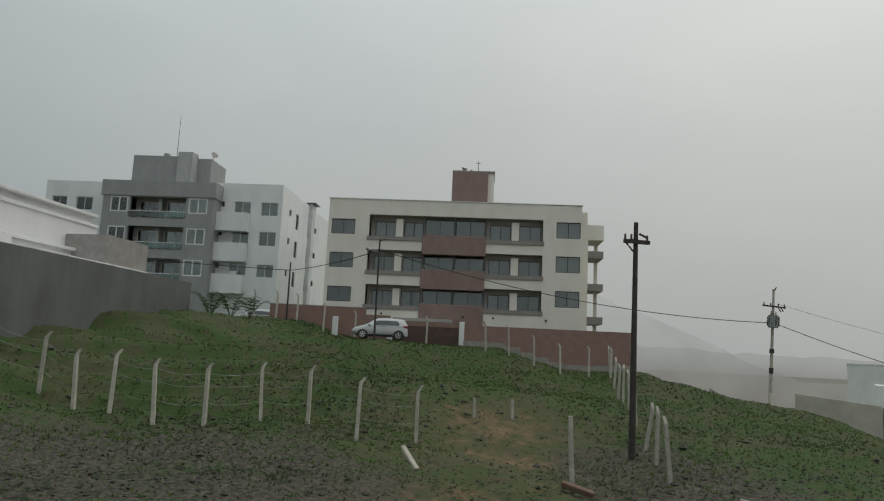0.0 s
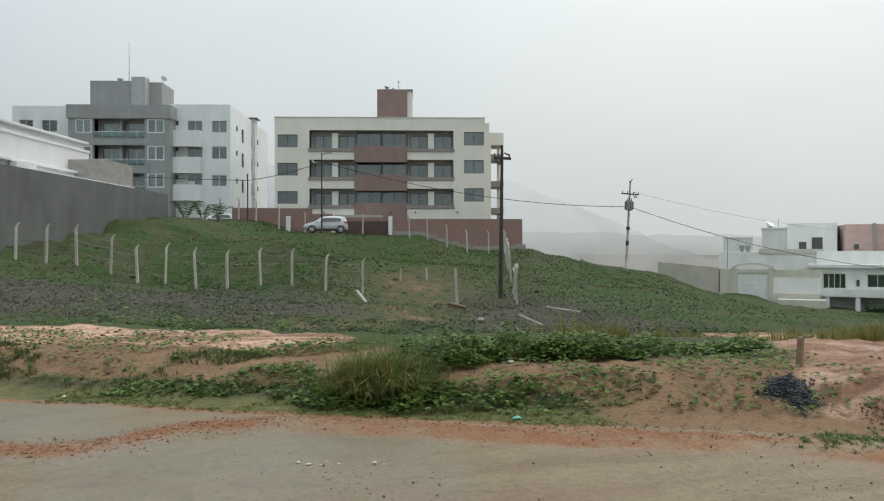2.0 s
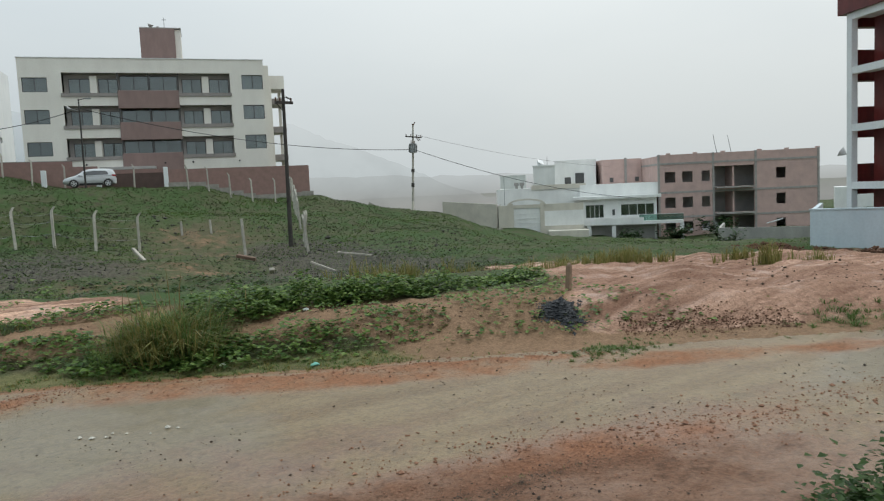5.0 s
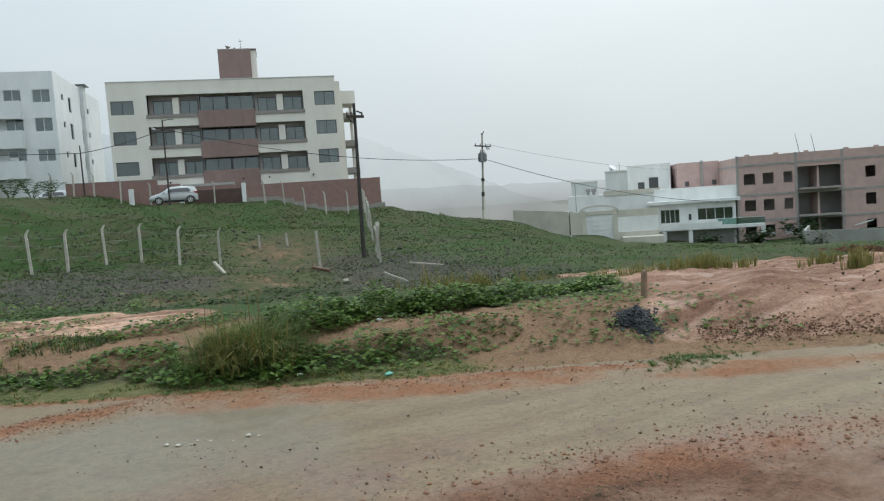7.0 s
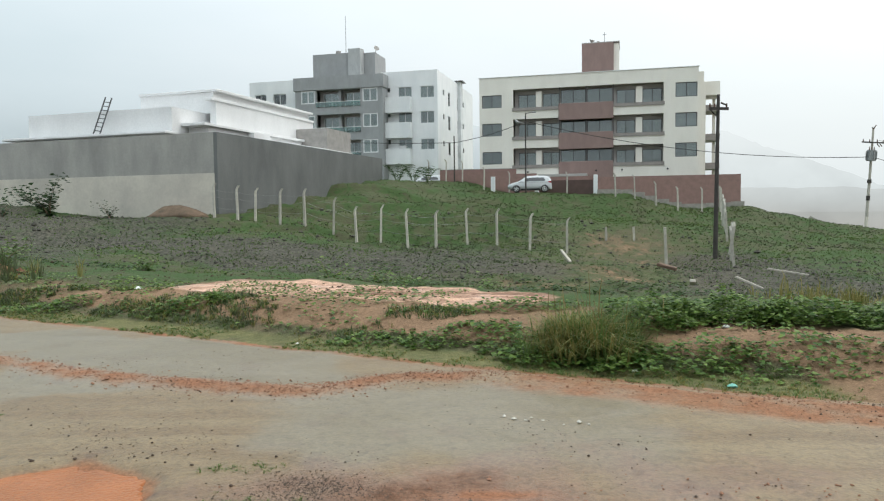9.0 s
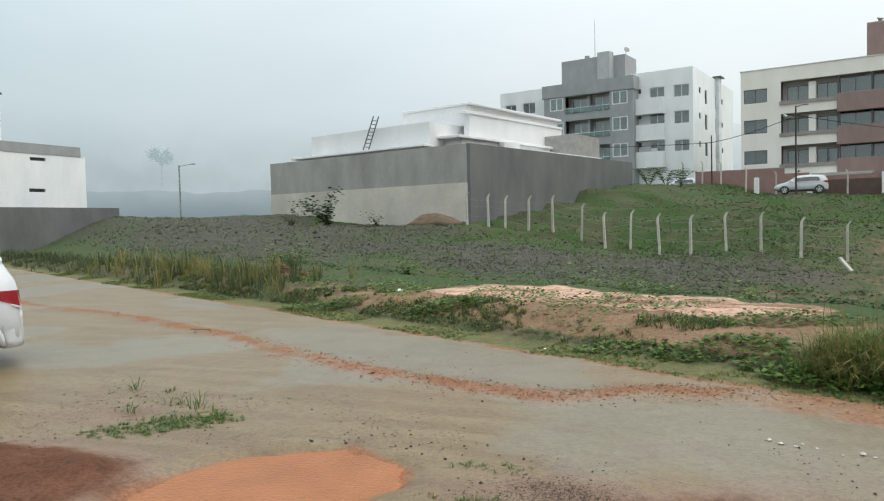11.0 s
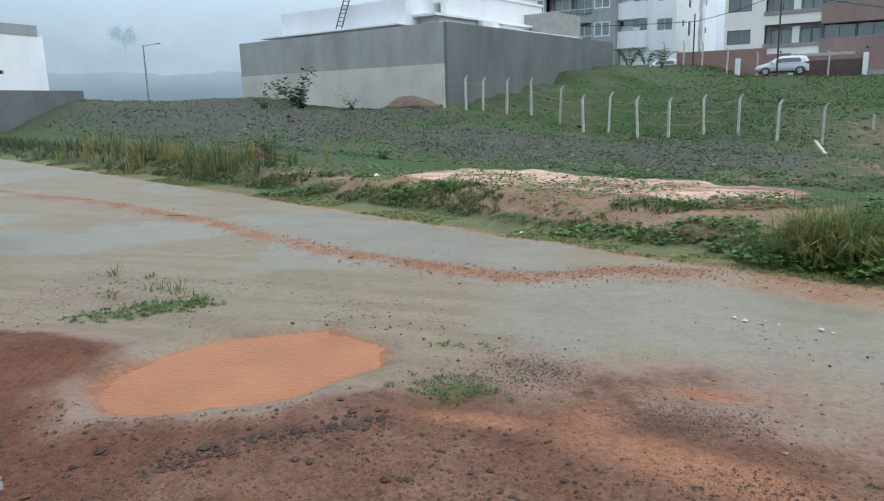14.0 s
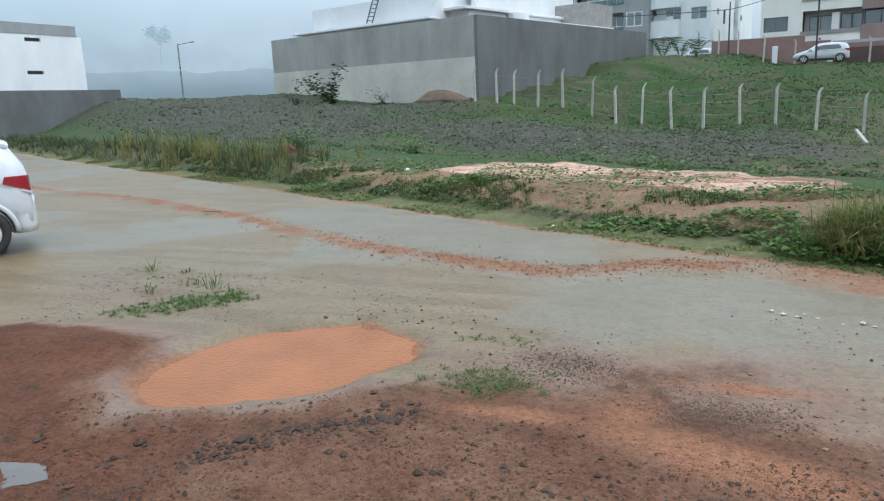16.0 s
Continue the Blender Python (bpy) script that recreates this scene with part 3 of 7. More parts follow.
def ground_material():
    m = bpy.data.materials.new("wet_earth_and_grass")
    t, p = nodes_of(m)
    geo = t.nodes.new("ShaderNodeNewGeometry")

    def noise_at(scale, detail=5.0, rough=0.6, stretch=None):
        n = t.nodes.new("ShaderNodeTexNoise")
        n.inputs["Scale"].default_value, n.inputs["Detail"].default_value, n.inputs["Roughness"].default_value = scale, detail, rough
        src = geo.outputs["Position"]
        if stretch:
            mp = t.nodes.new("ShaderNodeMapping")
            mp.inputs["Rotation"].default_value[2], mp.inputs["Scale"].default_value = stretch[0], stretch[1]
            t.links.new(src, mp.inputs[0])
            src = mp.outputs[0]
        t.links.new(src, n.inputs["Vector"])
        return n.outputs[0]

    def calc(op, a, b=None, c=None):
        n = t.nodes.new("ShaderNodeMath")
        n.operation = op
        for i, v in enumerate((a, b, c)):
            if isinstance(v, (int, float)):
                n.inputs[i].default_value = v
            elif v is not None:
                t.links.new(v, n.inputs[i])
        return n.outputs[0]

    def blend(f, a, b):
        n = t.nodes.new("ShaderNodeMix")
        n.data_type = "RGBA"
        for i, v in ((0, f), (6, a), (7, b)):
            if isinstance(v, tuple):
                n.inputs[i].default_value = (*v, 1)
            elif isinstance(v, float):
                n.inputs[i].default_value = v
            else:
                t.links.new(v, n.inputs[i])
        return n.outputs[2]

    def zone(name):
        a = t.nodes.new("ShaderNodeAttribute")
        a.attribute_name = name
        s = t.nodes.new("ShaderNodeSeparateXYZ")
        t.links.new(a.outputs["Vector"], s.inputs[0])
        return s.outputs

    def edge(mask, wobble, lo=0.4, hi=0.6):
        k = calc("ADD", mask, calc("MULTIPLY", calc("SUBTRACT", wobble, 0.5), 0.9))
        n = t.nodes.new("ShaderNodeMapRange")
        n.interpolation_type = "SMOOTHSTEP"
        n.inputs[1].default_value, n.inputs[2].default_value = lo, hi
        t.links.new(k, n.inputs[0])
        return n.outputs[0]

    def sharp(src, lo, hi):
        n = t.nodes.new("ShaderNodeMapRange")
        n.interpolation_type = "SMOOTHSTEP"
        n.inputs[1].default_value, n.inputs[2].default_value = lo, hi
        t.links.new(src, n.inputs[0])
        return n.outputs[0]

    z, yd = zone("zones"), zone("yard")
    broad, medium, fine, grit = noise_at(0.28), noise_at(1.7), noise_at(8.0), noise_at(42.0, 3.0)
    streaks = noise_at(1.0, 6.0, 0.6, (radians(29), (0.5, 3.2, 1.0)))
    dry = edge(broad, medium)
    grass = blend(dry, (0.046, 0.078, 0.027), (0.072, 0.08, 0.041))
    grass = blend(edge(medium, fine, 0.55, 0.75), grass, (0.058, 0.050, 0.034))
    earth = blend(medium, (0.15, 0.094, 0.057), (0.27, 0.172, 0.108))
    runs = noise_at(0.8, 7.0, 0.68, (radians(-18), (0.35, 2.4, 1.0)))
    pale = blend(sharp(calc("ADD", runs, calc("MULTIPLY", fine, 0.12)), 0.47, 0.66), (0.56, 0.36, 0.26), (0.21, 0.118, 0.08))
    pale = blend(sharp(medium, 0.5, 0.72), pale, (0.36, 0.225, 0.155))
    pale = blend(calc("MULTIPLY", sharp(fine, 0.5, 0.66), 0.6), pale, (0.13, 0.075, 0.05))
    film = blend(sharp(streaks, 0.38, 0.62), (0.152, 0.102, 0.053), (0.186, 0.135, 0.074))
    film = blend(edge(yd[2], medium, 0.3, 0.9), film, (0.158, 0.126, 0.078))
    pale = blend(calc("MULTIPLY", yd[2], 0.85), pale, blend(sharp(streaks, 0.35, 0.65), (0.15, 0.078, 0.052), (0.29, 0.172, 0.122)))
    sandy = blend(fine, (0.30, 0.140, 0.078), (0.21, 0.098, 0.056))
    rust = blend(medium, (0.15, 0.065, 0.038), (0.08, 0.036, 0.023))
    c = blend(edge(yd[2], medium, 0.3, 0.8), grass, blend(sharp(fine, 0.35, 0.65), (0.038, 0.038, 0.03), (0.10, 0.093, 0.072)))
    c = blend(calc("MULTIPLY", z[2], 0.85), c, blend(medium, (0.085, 0.066, 0.044), (0.14, 0.104, 0.068)))
    c = blend(edge(z[2], medium, 0.42, 0.85), c, earth)
    c = blend(edge(z[1], medium, 0.35, 0.6), c, pale)
    c = blend(calc("MULTIPLY", calc("SUBTRACT", 1.0, sharp(z[0], 0.5, 0.9)), edge(yd[0], medium, 0.35, 0.8)), c, blend(fine, (0.095, 0.105, 0.04), (0.17, 0.15, 0.075)))
    on_road = edge(z[0], fine, 0.4, 0.6)
    brown = blend(fine, (0.21, 0.121, 0.079), (0.135, 0.079, 0.053))
    yard = blend(edge(yd[1], medium, 0.05, 0.5), film, brown)
    yard = blend(edge(yd[1], medium, 0.45, 1.0), yard, rust)
    yard = blend(calc("MULTIPLY", edge(medium, fine, 0.55, 0.75), calc("MULTIPLY_ADD", yd[1], 0.5, 0.25)), yard, (0.06, 0.038, 0.027))
    yard = blend(edge(yd[0], medium, 0.25, 0.95), yard, sandy)
    c = blend(on_road, c, yard)
    dirt = noise_at(19.0, 6.0, 0.75)
    flow = noise_at(3.0, 7.0, 0.7, (radians(27), (0.3, 1.6, 1.0)))
    # grains and flecks: soil far more than standing water
    tone = calc("ADD", calc("MULTIPLY", grit, 0.95), calc("MULTIPLY", fine, 0.5))
    tone = calc("ADD", tone, calc("MULTIPLY", sharp(dirt, 0.3, 0.7), 0.5))
    tone = calc("ADD", tone, calc("MULTIPLY", flow, 0.32))
    tone = calc("ADD", tone, -0.04)
    tone = calc("MULTIPLY", calc("ADD", tone, -0.08), calc("SUBTRACT", 1.0, calc("MULTIPLY", sharp(dirt, 0.6, 0.68), 0.6)))
    shade = t.nodes.new("ShaderNodeHueSaturation")
    t.links.new(c, shade.inputs["Color"])
    t.links.new(tone, shade.inputs["Value"])
    t.links.new(shade.outputs[0], p.inputs["Base Color"])
    # standing water on the road lies smooth, the rest is rough and damp
    water = calc("MULTIPLY", on_road, calc("SUBTRACT", 1.0, edge(calc("MAXIMUM", yd[1], calc("MULTIPLY", yd[0], 0.8)), medium, 0.3, 0.7)))
    water = calc("MULTIPLY", water, calc("MULTIPLY_ADD", edge(yd[2], medium, 0.2, 0.9), 0.25, 0.75))
    water = calc("MAXIMUM", water, calc("MULTIPLY", edge(z[1], medium, 0.4, 0.6), calc("MULTIPLY", edge(streaks, medium, 0.5, 0.75), 0.7)))
    t.links.new(calc("MULTIPLY_ADD", water, -0.46, 0.78), p.inputs["Roughness"])
    t.links.new(calc("MULTIPLY_ADD", water, 0.34, 0.06), p.inputs["Specular IOR Level"])
    bn = t.nodes.new("ShaderNodeBump")
    bn.inputs["Distance"].default_value = 0.03
    t.links.new(calc("ADD", calc("MULTIPLY", fine, 1.2), calc("ADD", calc("MULTIPLY", grit, 0.5), dirt)), bn.inputs["Height"])
    t.links.new(calc("MULTIPLY_ADD", water, -0.55, 0.65), bn.inputs["Strength"])
    t.links.new(bn.outputs[0], p.inputs["Normal"])
    return m


ground_sheet()


def zat(x, y):
    return float(height(x, y))


def puddle(name, fx, cx, cy, rx, ry, turn, z, material, label, seed):
    """A sheet of muddy water with a wandering shore."""
    pts = []
    n = 120
    for k in range(n):
        a = 2 * math.pi * k / n
        w = 1 + 0.16 * (noise.noise((math.cos(a) * 1.4 + seed, math.sin(a) * 1.4, 0.3)) + 0.5 * noise.noise((math.cos(a) * 5 + seed, math.sin(a) * 5, 1.3)) + 0.3 * noise.noise((math.cos(a) * 14 + seed, math.sin(a) * 14, 2.3)))
        u, v = rx * w * math.cos(a), ry * w * math.sin(a)
        pts.append((cx + u * math.cos(turn) - v * math.sin(turn), cy + u * math.sin(turn) + v * math.cos(turn)))
    g = Geo()
    g.add([(*q, z - 0.03) for q in pts] + [(cx + (q[0] - cx) * 0.97, cy + (q[1] - cy) * 0.97, z) for q in pts] + [(cx, cy, z)],
          [(k, (k + 1) % n, n + (k + 1) % n, n + k) for k in range(n)] + [(n + k, n + (k + 1) % n, 2 * n) for k in range(n)])
    return solo(name, g, material, pose(0, 0, 0), label, "puddle", kind="structure")


MUDWATER = mat("orange_muddy_water", (0.33, 0.125, 0.05), (0.26, 0.098, 0.038), 0.35, 2.2, 30, 0.6, spec=0.15, dist=0.02)
GREYWATER = mat("grey_puddle_water", (0.15, 0.125, 0.11), None, 0.15, 2, 20, 0.1, spec=0.4)
puddle("puddle", 0, PUDDLE[0], PUDDLE[1], 1.10, 0.78, math.atan2(0.76, 0.65), -0.040, MUDWATER, "shallow puddle of bright orange muddy water", 3)
puddle("puddle", 0, -3.22, 2.2, 0.3, 0.13, 0.3, float(height(-3.22, 2.2)) - 0.012, GREYWATER, "small puddle of grey water in red earth", 8)


# ---- far backdrop ----
def hill(name, r, az0, az1, crest, tone, fade, label):
    """A far hillside as a plain glowing distance, its haze put into the glow."""
    g = Geo()
    n, rows = 90, 10
    pts = []
    for i in range(rows + 1):
        for k in range(n + 1):
            a = az0 + (az1 - az0) * k / n
            h = r * math.tan(radians(crest(a)))
            q = radians(a)
            d = r + 60 * i / rows
            pts.append((d * math.sin(q), d * math.cos(q), -30 + (h + 30) * i / rows))
    g.add(pts, [(i * (n + 1) + k, i * (n + 1) + k + 1, (i + 1) * (n + 1) + k + 1, (i + 1) * (n + 1) + k) for i in range(rows) for k in range(n)])
    # Haze is put into the emission colour; transparency thins it with height.
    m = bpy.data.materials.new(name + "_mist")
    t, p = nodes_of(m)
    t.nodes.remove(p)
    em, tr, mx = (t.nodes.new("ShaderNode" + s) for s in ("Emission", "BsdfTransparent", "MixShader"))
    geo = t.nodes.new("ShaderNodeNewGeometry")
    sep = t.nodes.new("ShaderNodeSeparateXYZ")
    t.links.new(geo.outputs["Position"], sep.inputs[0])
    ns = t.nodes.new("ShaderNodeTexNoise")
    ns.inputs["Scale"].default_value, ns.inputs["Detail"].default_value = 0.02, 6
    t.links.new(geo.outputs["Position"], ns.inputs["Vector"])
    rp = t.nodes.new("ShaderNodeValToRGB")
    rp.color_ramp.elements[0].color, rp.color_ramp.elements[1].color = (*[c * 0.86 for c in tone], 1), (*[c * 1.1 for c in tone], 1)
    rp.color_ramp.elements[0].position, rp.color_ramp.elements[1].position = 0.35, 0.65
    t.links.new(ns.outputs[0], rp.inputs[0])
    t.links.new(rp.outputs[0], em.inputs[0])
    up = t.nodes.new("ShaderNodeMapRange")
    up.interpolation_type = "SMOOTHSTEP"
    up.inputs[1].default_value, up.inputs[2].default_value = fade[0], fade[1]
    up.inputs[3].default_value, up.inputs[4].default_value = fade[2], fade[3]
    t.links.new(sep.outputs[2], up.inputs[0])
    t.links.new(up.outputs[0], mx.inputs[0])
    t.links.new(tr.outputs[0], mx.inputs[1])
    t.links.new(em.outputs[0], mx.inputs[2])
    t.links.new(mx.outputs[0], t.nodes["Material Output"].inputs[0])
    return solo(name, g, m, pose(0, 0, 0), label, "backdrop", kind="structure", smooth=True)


def ridge_right(a):
    return max(-0.6, 6.2 - 0.33 * abs(a - 21) ** 1.12 + 0.5 * noise.noise((a * 0.35, 2.0, 0))) + 0.15 * noise.noise((a * 2.1, 7.0, 0))


def ridge_low(a):
    return 1.6 - 0.03 * (a - 30) + 0.35 * noise.noise((a * 0.3, 4.0, 0)) + 0.2 * noise.noise((a * 2.5, 1.0, 0))


def ridge_left(a):
    return 10 + 1.5 * noise.noise((a * 0.12, 9.0, 0)) - 0.12 * max(0, a + 20)


def ridge_near_left(a):
    return 4.6 + 0.5 * noise.noise((a * 0.2, 3.0, 0)) + 0.35 * noise.noise((a * 1.7, 5.0, 0))


hill("backdrop_1", 900, -75, 12, ridge_left, (0.40, 0.475, 0.50), (20, 160, 0.75, 0.0), "hillside in painted haze fading into low cloud")
hill("backdrop_2", 700, 12, 48, ridge_right, (0.58, 0.63, 0.63), (0, 80, 0.8, 0.14), "mountain spur in painted haze")
hill("backdrop_3", 480, 18, 85, ridge_low, (0.40, 0.405, 0.385), (-14, 14, 1.0, 0.3), "wooded valley side in painted haze")
hill("backdrop_4", 135, -80, -8, ridge_near_left, (0.235, 0.305, 0.325), (3, 14, 1.0, 0.2), "wooded rise in painted haze")


# ---- cream apartment block with brown balconies ----
def cream_block():
    b = thing("apartment_building", pose(4.05, 74.89, 0, 0, 0, -14.5), "cream four-storey apartment block with brown clad balcony bay", "building")
    slots = [(5.97, 7.95), (8.85, 10.9), (11.77, 13.9)]
    wins = [(6.39, 7.67), (9.27, 10.56), (12.14, 13.44)]
    holes = [(3.5, 18.2, a, c) for a, c in slots]
    for a, c in wins:
        holes += [(0.27, 2.32, a, c), (19.3, 21.3, a + 0.25, c + 0.32)]
    part("wall", pierced(0, 21.4, 2, 15.2, 0, 0.3, holes), CREAM, b)
    pieces("wall", [(21.1, 21.4, 0.3, 17, 2, 15.2), (0, 0.3, 0.3, 17, 2, 15.2), (0, 21.4, 17, 17.3, 2, 15.2)], CREAM, b)
    part("roof", Geo().box(0.3, 21.1, 0.3, 17, 14.6, 14.9), SLABGREY, b)
    part("parapet_cap", Geo().box(-0.06, 21.46, -0.06, 0.36, 15.2, 15.26), WHITE, b, "thin white parapet capping")
    for (a, c), (s0, s1) in zip(wins, slots):
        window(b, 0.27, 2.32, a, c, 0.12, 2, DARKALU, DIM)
        window(b, 19.3, 21.3, a + 0.25, c + 0.32, 0.12, 2, DARKALU, BLIND)
        # recessed balcony wall with its windows
        back = [(3.9, 5.75), (6.4, 8.1), (13.75, 15.55), (16.25, 18.1)]
        part("balcony_wall", pierced(3.5, 18.2, s0, s1, 1.1, 1.3, [(p, q, s0 + 0.28, s1 - 0.4) for p, q in back] + [(8.25, 13.35, s0 + 0.3, s1 - 0.15)]), SLOT, b, "recessed balcony wall, its grey partly recess shade")
        for p, q in back:
            window(b, p, q, s0 + 0.28, s1 - 0.4, 1.12, 2, DARKALU, BLIND)
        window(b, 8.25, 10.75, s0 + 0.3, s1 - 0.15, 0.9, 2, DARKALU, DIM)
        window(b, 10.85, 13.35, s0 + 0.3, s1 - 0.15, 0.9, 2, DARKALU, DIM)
        for p, q in ((5.78, 6.37), (15.6, 16.22)):
            part("pier", Geo().box(p, q, 0.35, 1.1, s0 + 0.3, s1 - 0.25), CREAM, b)
        for p, q in ((3.38, 8.1), (13.46, 18.3)):
            part("sill_band", Geo().box(p, q, -0.1, 0.42, s0 - 0.05, s0 + 0.27), SILL, b, "dark granite balcony sill")
        part("balcony_floor", Geo().box(3.5, 18.2, 0.3, 1.3, s0 - 0.15, s0), SLABGREY, b)
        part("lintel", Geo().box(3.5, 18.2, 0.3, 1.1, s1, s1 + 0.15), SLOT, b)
        for x in (8.12, 10.76, 13.4):
            part("mullion", Geo().box(x, x + 0.1, 0.05, 0.3, s0 + 0.3, s1), DARKALU, b)
        part("balcony_panel", Geo().box(8.1, 13.46, -0.16, 0.5, s0 - 1.15, s0 + 0.5), BROWN, b, "brown ceramic balcony front", bevel=0.03)
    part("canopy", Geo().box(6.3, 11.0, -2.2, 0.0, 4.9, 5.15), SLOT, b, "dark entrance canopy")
    t = part("roof_tower", Geo().box(10.3, 13.95, 4.4, 8.0, 14.9, 18.9), CREAM, b, "water tank tower with brown front")
    part("cladding", Geo().box(10.15, 13.4, 4.2, 4.4, 14.9, 18.95), BROWN, t, "brown ceramic cladding")
    part("cap", Geo().box(10.15, 14.0, 4.2, 8.05, 18.95, 19.05), SLABGREY, t)
    part("dish", Geo().tube((11.1, 4.9, 19.1), (11.2, 4.8, 19.45), 0.05, 0.3, 10), SLABGREY, t, "small grey satellite dish")
    part("vent", Geo().tube((11.8, 5.2, 19.05), (11.8, 5.2, 19.35), 0.12, 0.12, 8), SLABGREY, t)
    part("mast", Geo().tube((12.45, 5.0, 19.05), (12.45, 5.0, 20.2), 0.035, 0.02, 6).box(12.25, 12.65, 4.98, 5.02, 19.95, 20.0), STEEL, t, "thin aerial mast")
    # stepped end wing with little balconies
    part("end_wing", Geo().box(21.4, 22.0, 1.2, 16, 2, 14.9), CREAM, b)
    part("end_wing", Geo().box(22.0, 22.4, 3.6, 15, 2, 14.3), CREAM, b)
    for z in (5.6, 8.5, 11.4):
        part("end_balcony", Geo().box(22.4, 23.8, 4.0, 7.2, z, z + 0.16).box(23.66, 23.8, 4.0, 7.2, z + 0.16, z + 0.62).box(22.4, 23.66, 4.0, 4.12, z + 0.16, z + 0.62), SILL, b, "small side balcony with dark edge")
    part("end_balcony", Geo().box(22.4, 23.8, 4.0, 7.2, 13.0, 14.35), CREAM, b)
    part("end_post", Geo().box(23.4, 23.7, 6.9, 7.2, 2, 13.0), CREAM, b)
    for x in (5, 11.8, 14.3, 18.6):
        part("spot_lamp", Geo().tube((x, -0.02, 5.55), (x, -0.2, 5.5), 0.07, 0.09, 8), PLASTIC, b)


cream_block()


# ---- white apartment block with a grey clad front ----
def white_block():
    b = thing("apartment_building", pose(-0.3, 84, 0, 0, 0, -14.3), "white apartment block with grey clad balcony front", "building")
    W = [(-4.77, -3.1), (-2.08, -0.4)]
    F = [(14.85, 16.18), (11.9, 13.3), (8.85, 10.1)]
    holes = [(x0, x1, a, c) for x0, x1 in W for a, c in F] + [(-6.55, -5.75, c - 0.52, c) for a, c in F]
    part("wall", pierced(-6.9, 0, 3, 18.0, 0, 0.3, holes), WHITE, b)
    for a, c in F:
        for x0, x1 in W:
            window(b, x0, x1, a, c, 0.1, 2, ALU, BLIND)
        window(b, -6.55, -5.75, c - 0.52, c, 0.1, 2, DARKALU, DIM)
        part("balcony", Geo().box(-6.85, -3.05, -1.0, 0.0, a - 1.7, a - 1.55).box(-6.85, -3.05, -1.0, -0.85, a - 1.55, a + 0.1).box(-3.2, -3.05, -0.85, 0, a - 1.55, a + 0.1), WHITE, b, "white rendered balcony parapet")
    part("air_conditioner", Geo().box(-4.6, -3.8, -0.45, 0.0, 9.0, 9.35), ALU, b, "white air conditioner box", bevel=0.03)
    # left wing
    lw = [(-23.3, -21.75), (-20.8, -19.1)]
    part("wall", pierced(-24.0, -17.0, 3, 17.75, 0, 0.3, [(x0, x1, a, c) for x0, x1 in lw for a, c in F]), WHITE, b)
    for a, c in F:
        for x0, x1 in lw:
            window(b, x0, x1, a, c, 0.1, 2, ALU, BLIND)
    # side towards the cream block
    sh = []
    tall, small = [(5.2, 6.3), (10.2, 11.4)], [(2.6, 3.4), (13.2, 14.2)]
    for a, c in F:
        sh += [(y0, y1, a - 0.3, c) for y0, y1 in tall] + [(y0, y1, c - 0.7, c - 0.05) for y0, y1 in small]
    side = part("side_wall", pierced(0.3, 19.6, 3, 18.0, 0, 0.3, sh), WHITE, b)
    side.matrix_local = pose(0, 0, 0, 0, 0, 90)
    for h in sh:
        window(side, h[0], h[1], h[2], h[3], 0.1, 1 if h[1] - h[0] > 1 else 2, DARKALU, DIM, blind=False)
    part("drain_shaft", Geo().box(-0.02, 0.4, 10.4, 11.6, 3, 18.3), mat("shaft_grey", (0.68, 0.7, 0.71), None, 0.8, 1, 9, 0.1), b, "grey vertical service shaft")
    part("shaft_cap", Geo().box(-0.3, 0.75, 10.0, 12.0, 18.3, 18.4), DARKALU, b)
    part("roof", Geo().box(-24, -0.3, 0.3, 19.6, 17.2, 17.45), SLABGREY, b)
    part("back_wall", Geo().box(-24, 0, 19.6, 19.9, 3, 18), WHITE, b)
    part("end_wall", Geo().box(-24, -23.7, 0.3, 19.6, 3, 17.75), WHITE, b)
    # grey clad volume, proud of the wings; its own x runs from its right corner
    ox, oy = -6.07, -1.8
    lo = [(14.0, 15.75), (11.0, 12.9), (8.05, 9.85)]
    gw = [(14.49, 16.0), (11.52, 13.09), (8.53, 10.09)]
    hs = [(ox - 8.25, ox - 2.75, a, c + 0.25) for a, c in lo] + [(ox - 2.47, ox - 0.62, a, c) for a, c in gw] + [(ox - 10.2, ox - 8.45, a, c) for a, c in gw]
    part("grey_front", pierced(ox - 10.96, ox, 3, 17.52, oy, oy + 0.3, hs), GREYCLAD, b, "grey clad front wall")
    pieces("grey_side", [(ox - 0.3, ox, oy + 0.3, 3, 3, 17.52), (ox - 10.96, ox - 10.66, oy + 0.3, 3, 3, 17.52)], GREYCLAD, b)
    part("grey_band", Geo().box(ox - 11.15, ox + 0.12, oy - 0.12, 3, 15.95 + 0.12, 17.56), GREYCLAD, b, "projecting grey roof band")
    part("roof", Geo().box(ox - 10.6, ox - 0.3, oy + 0.3, 12, 17.3, 17.5), SLABGREY, b)
    for (a, c), (p, q) in zip(lo, gw):
        window(b, ox - 2.47, ox - 0.62, p, q, oy + 0.02, 2, ALU, BLIND, bar=0.12)
        window(b, ox - 10.2, ox - 8.45, p, q, oy + 0.02, 2, ALU, BLIND, bar=0.12)
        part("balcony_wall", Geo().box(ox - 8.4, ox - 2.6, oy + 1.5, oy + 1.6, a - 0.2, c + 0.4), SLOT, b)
        window(b, ox - 7.9, ox - 5.8, a + 0.05, c + 0.05, oy + 1.38, 2, ALU, DIM, blind=False)
        window(b, ox - 5.2, ox - 3.0, a + 0.05, c + 0.05, oy + 1.38, 2, ALU, DIM, blind=False)
        part("balcony_floor", Geo().box(ox - 8.4, ox - 2.6, oy + 0.3, oy + 1.5, a - 0.2, a - 0.02), SLABGREY, b)
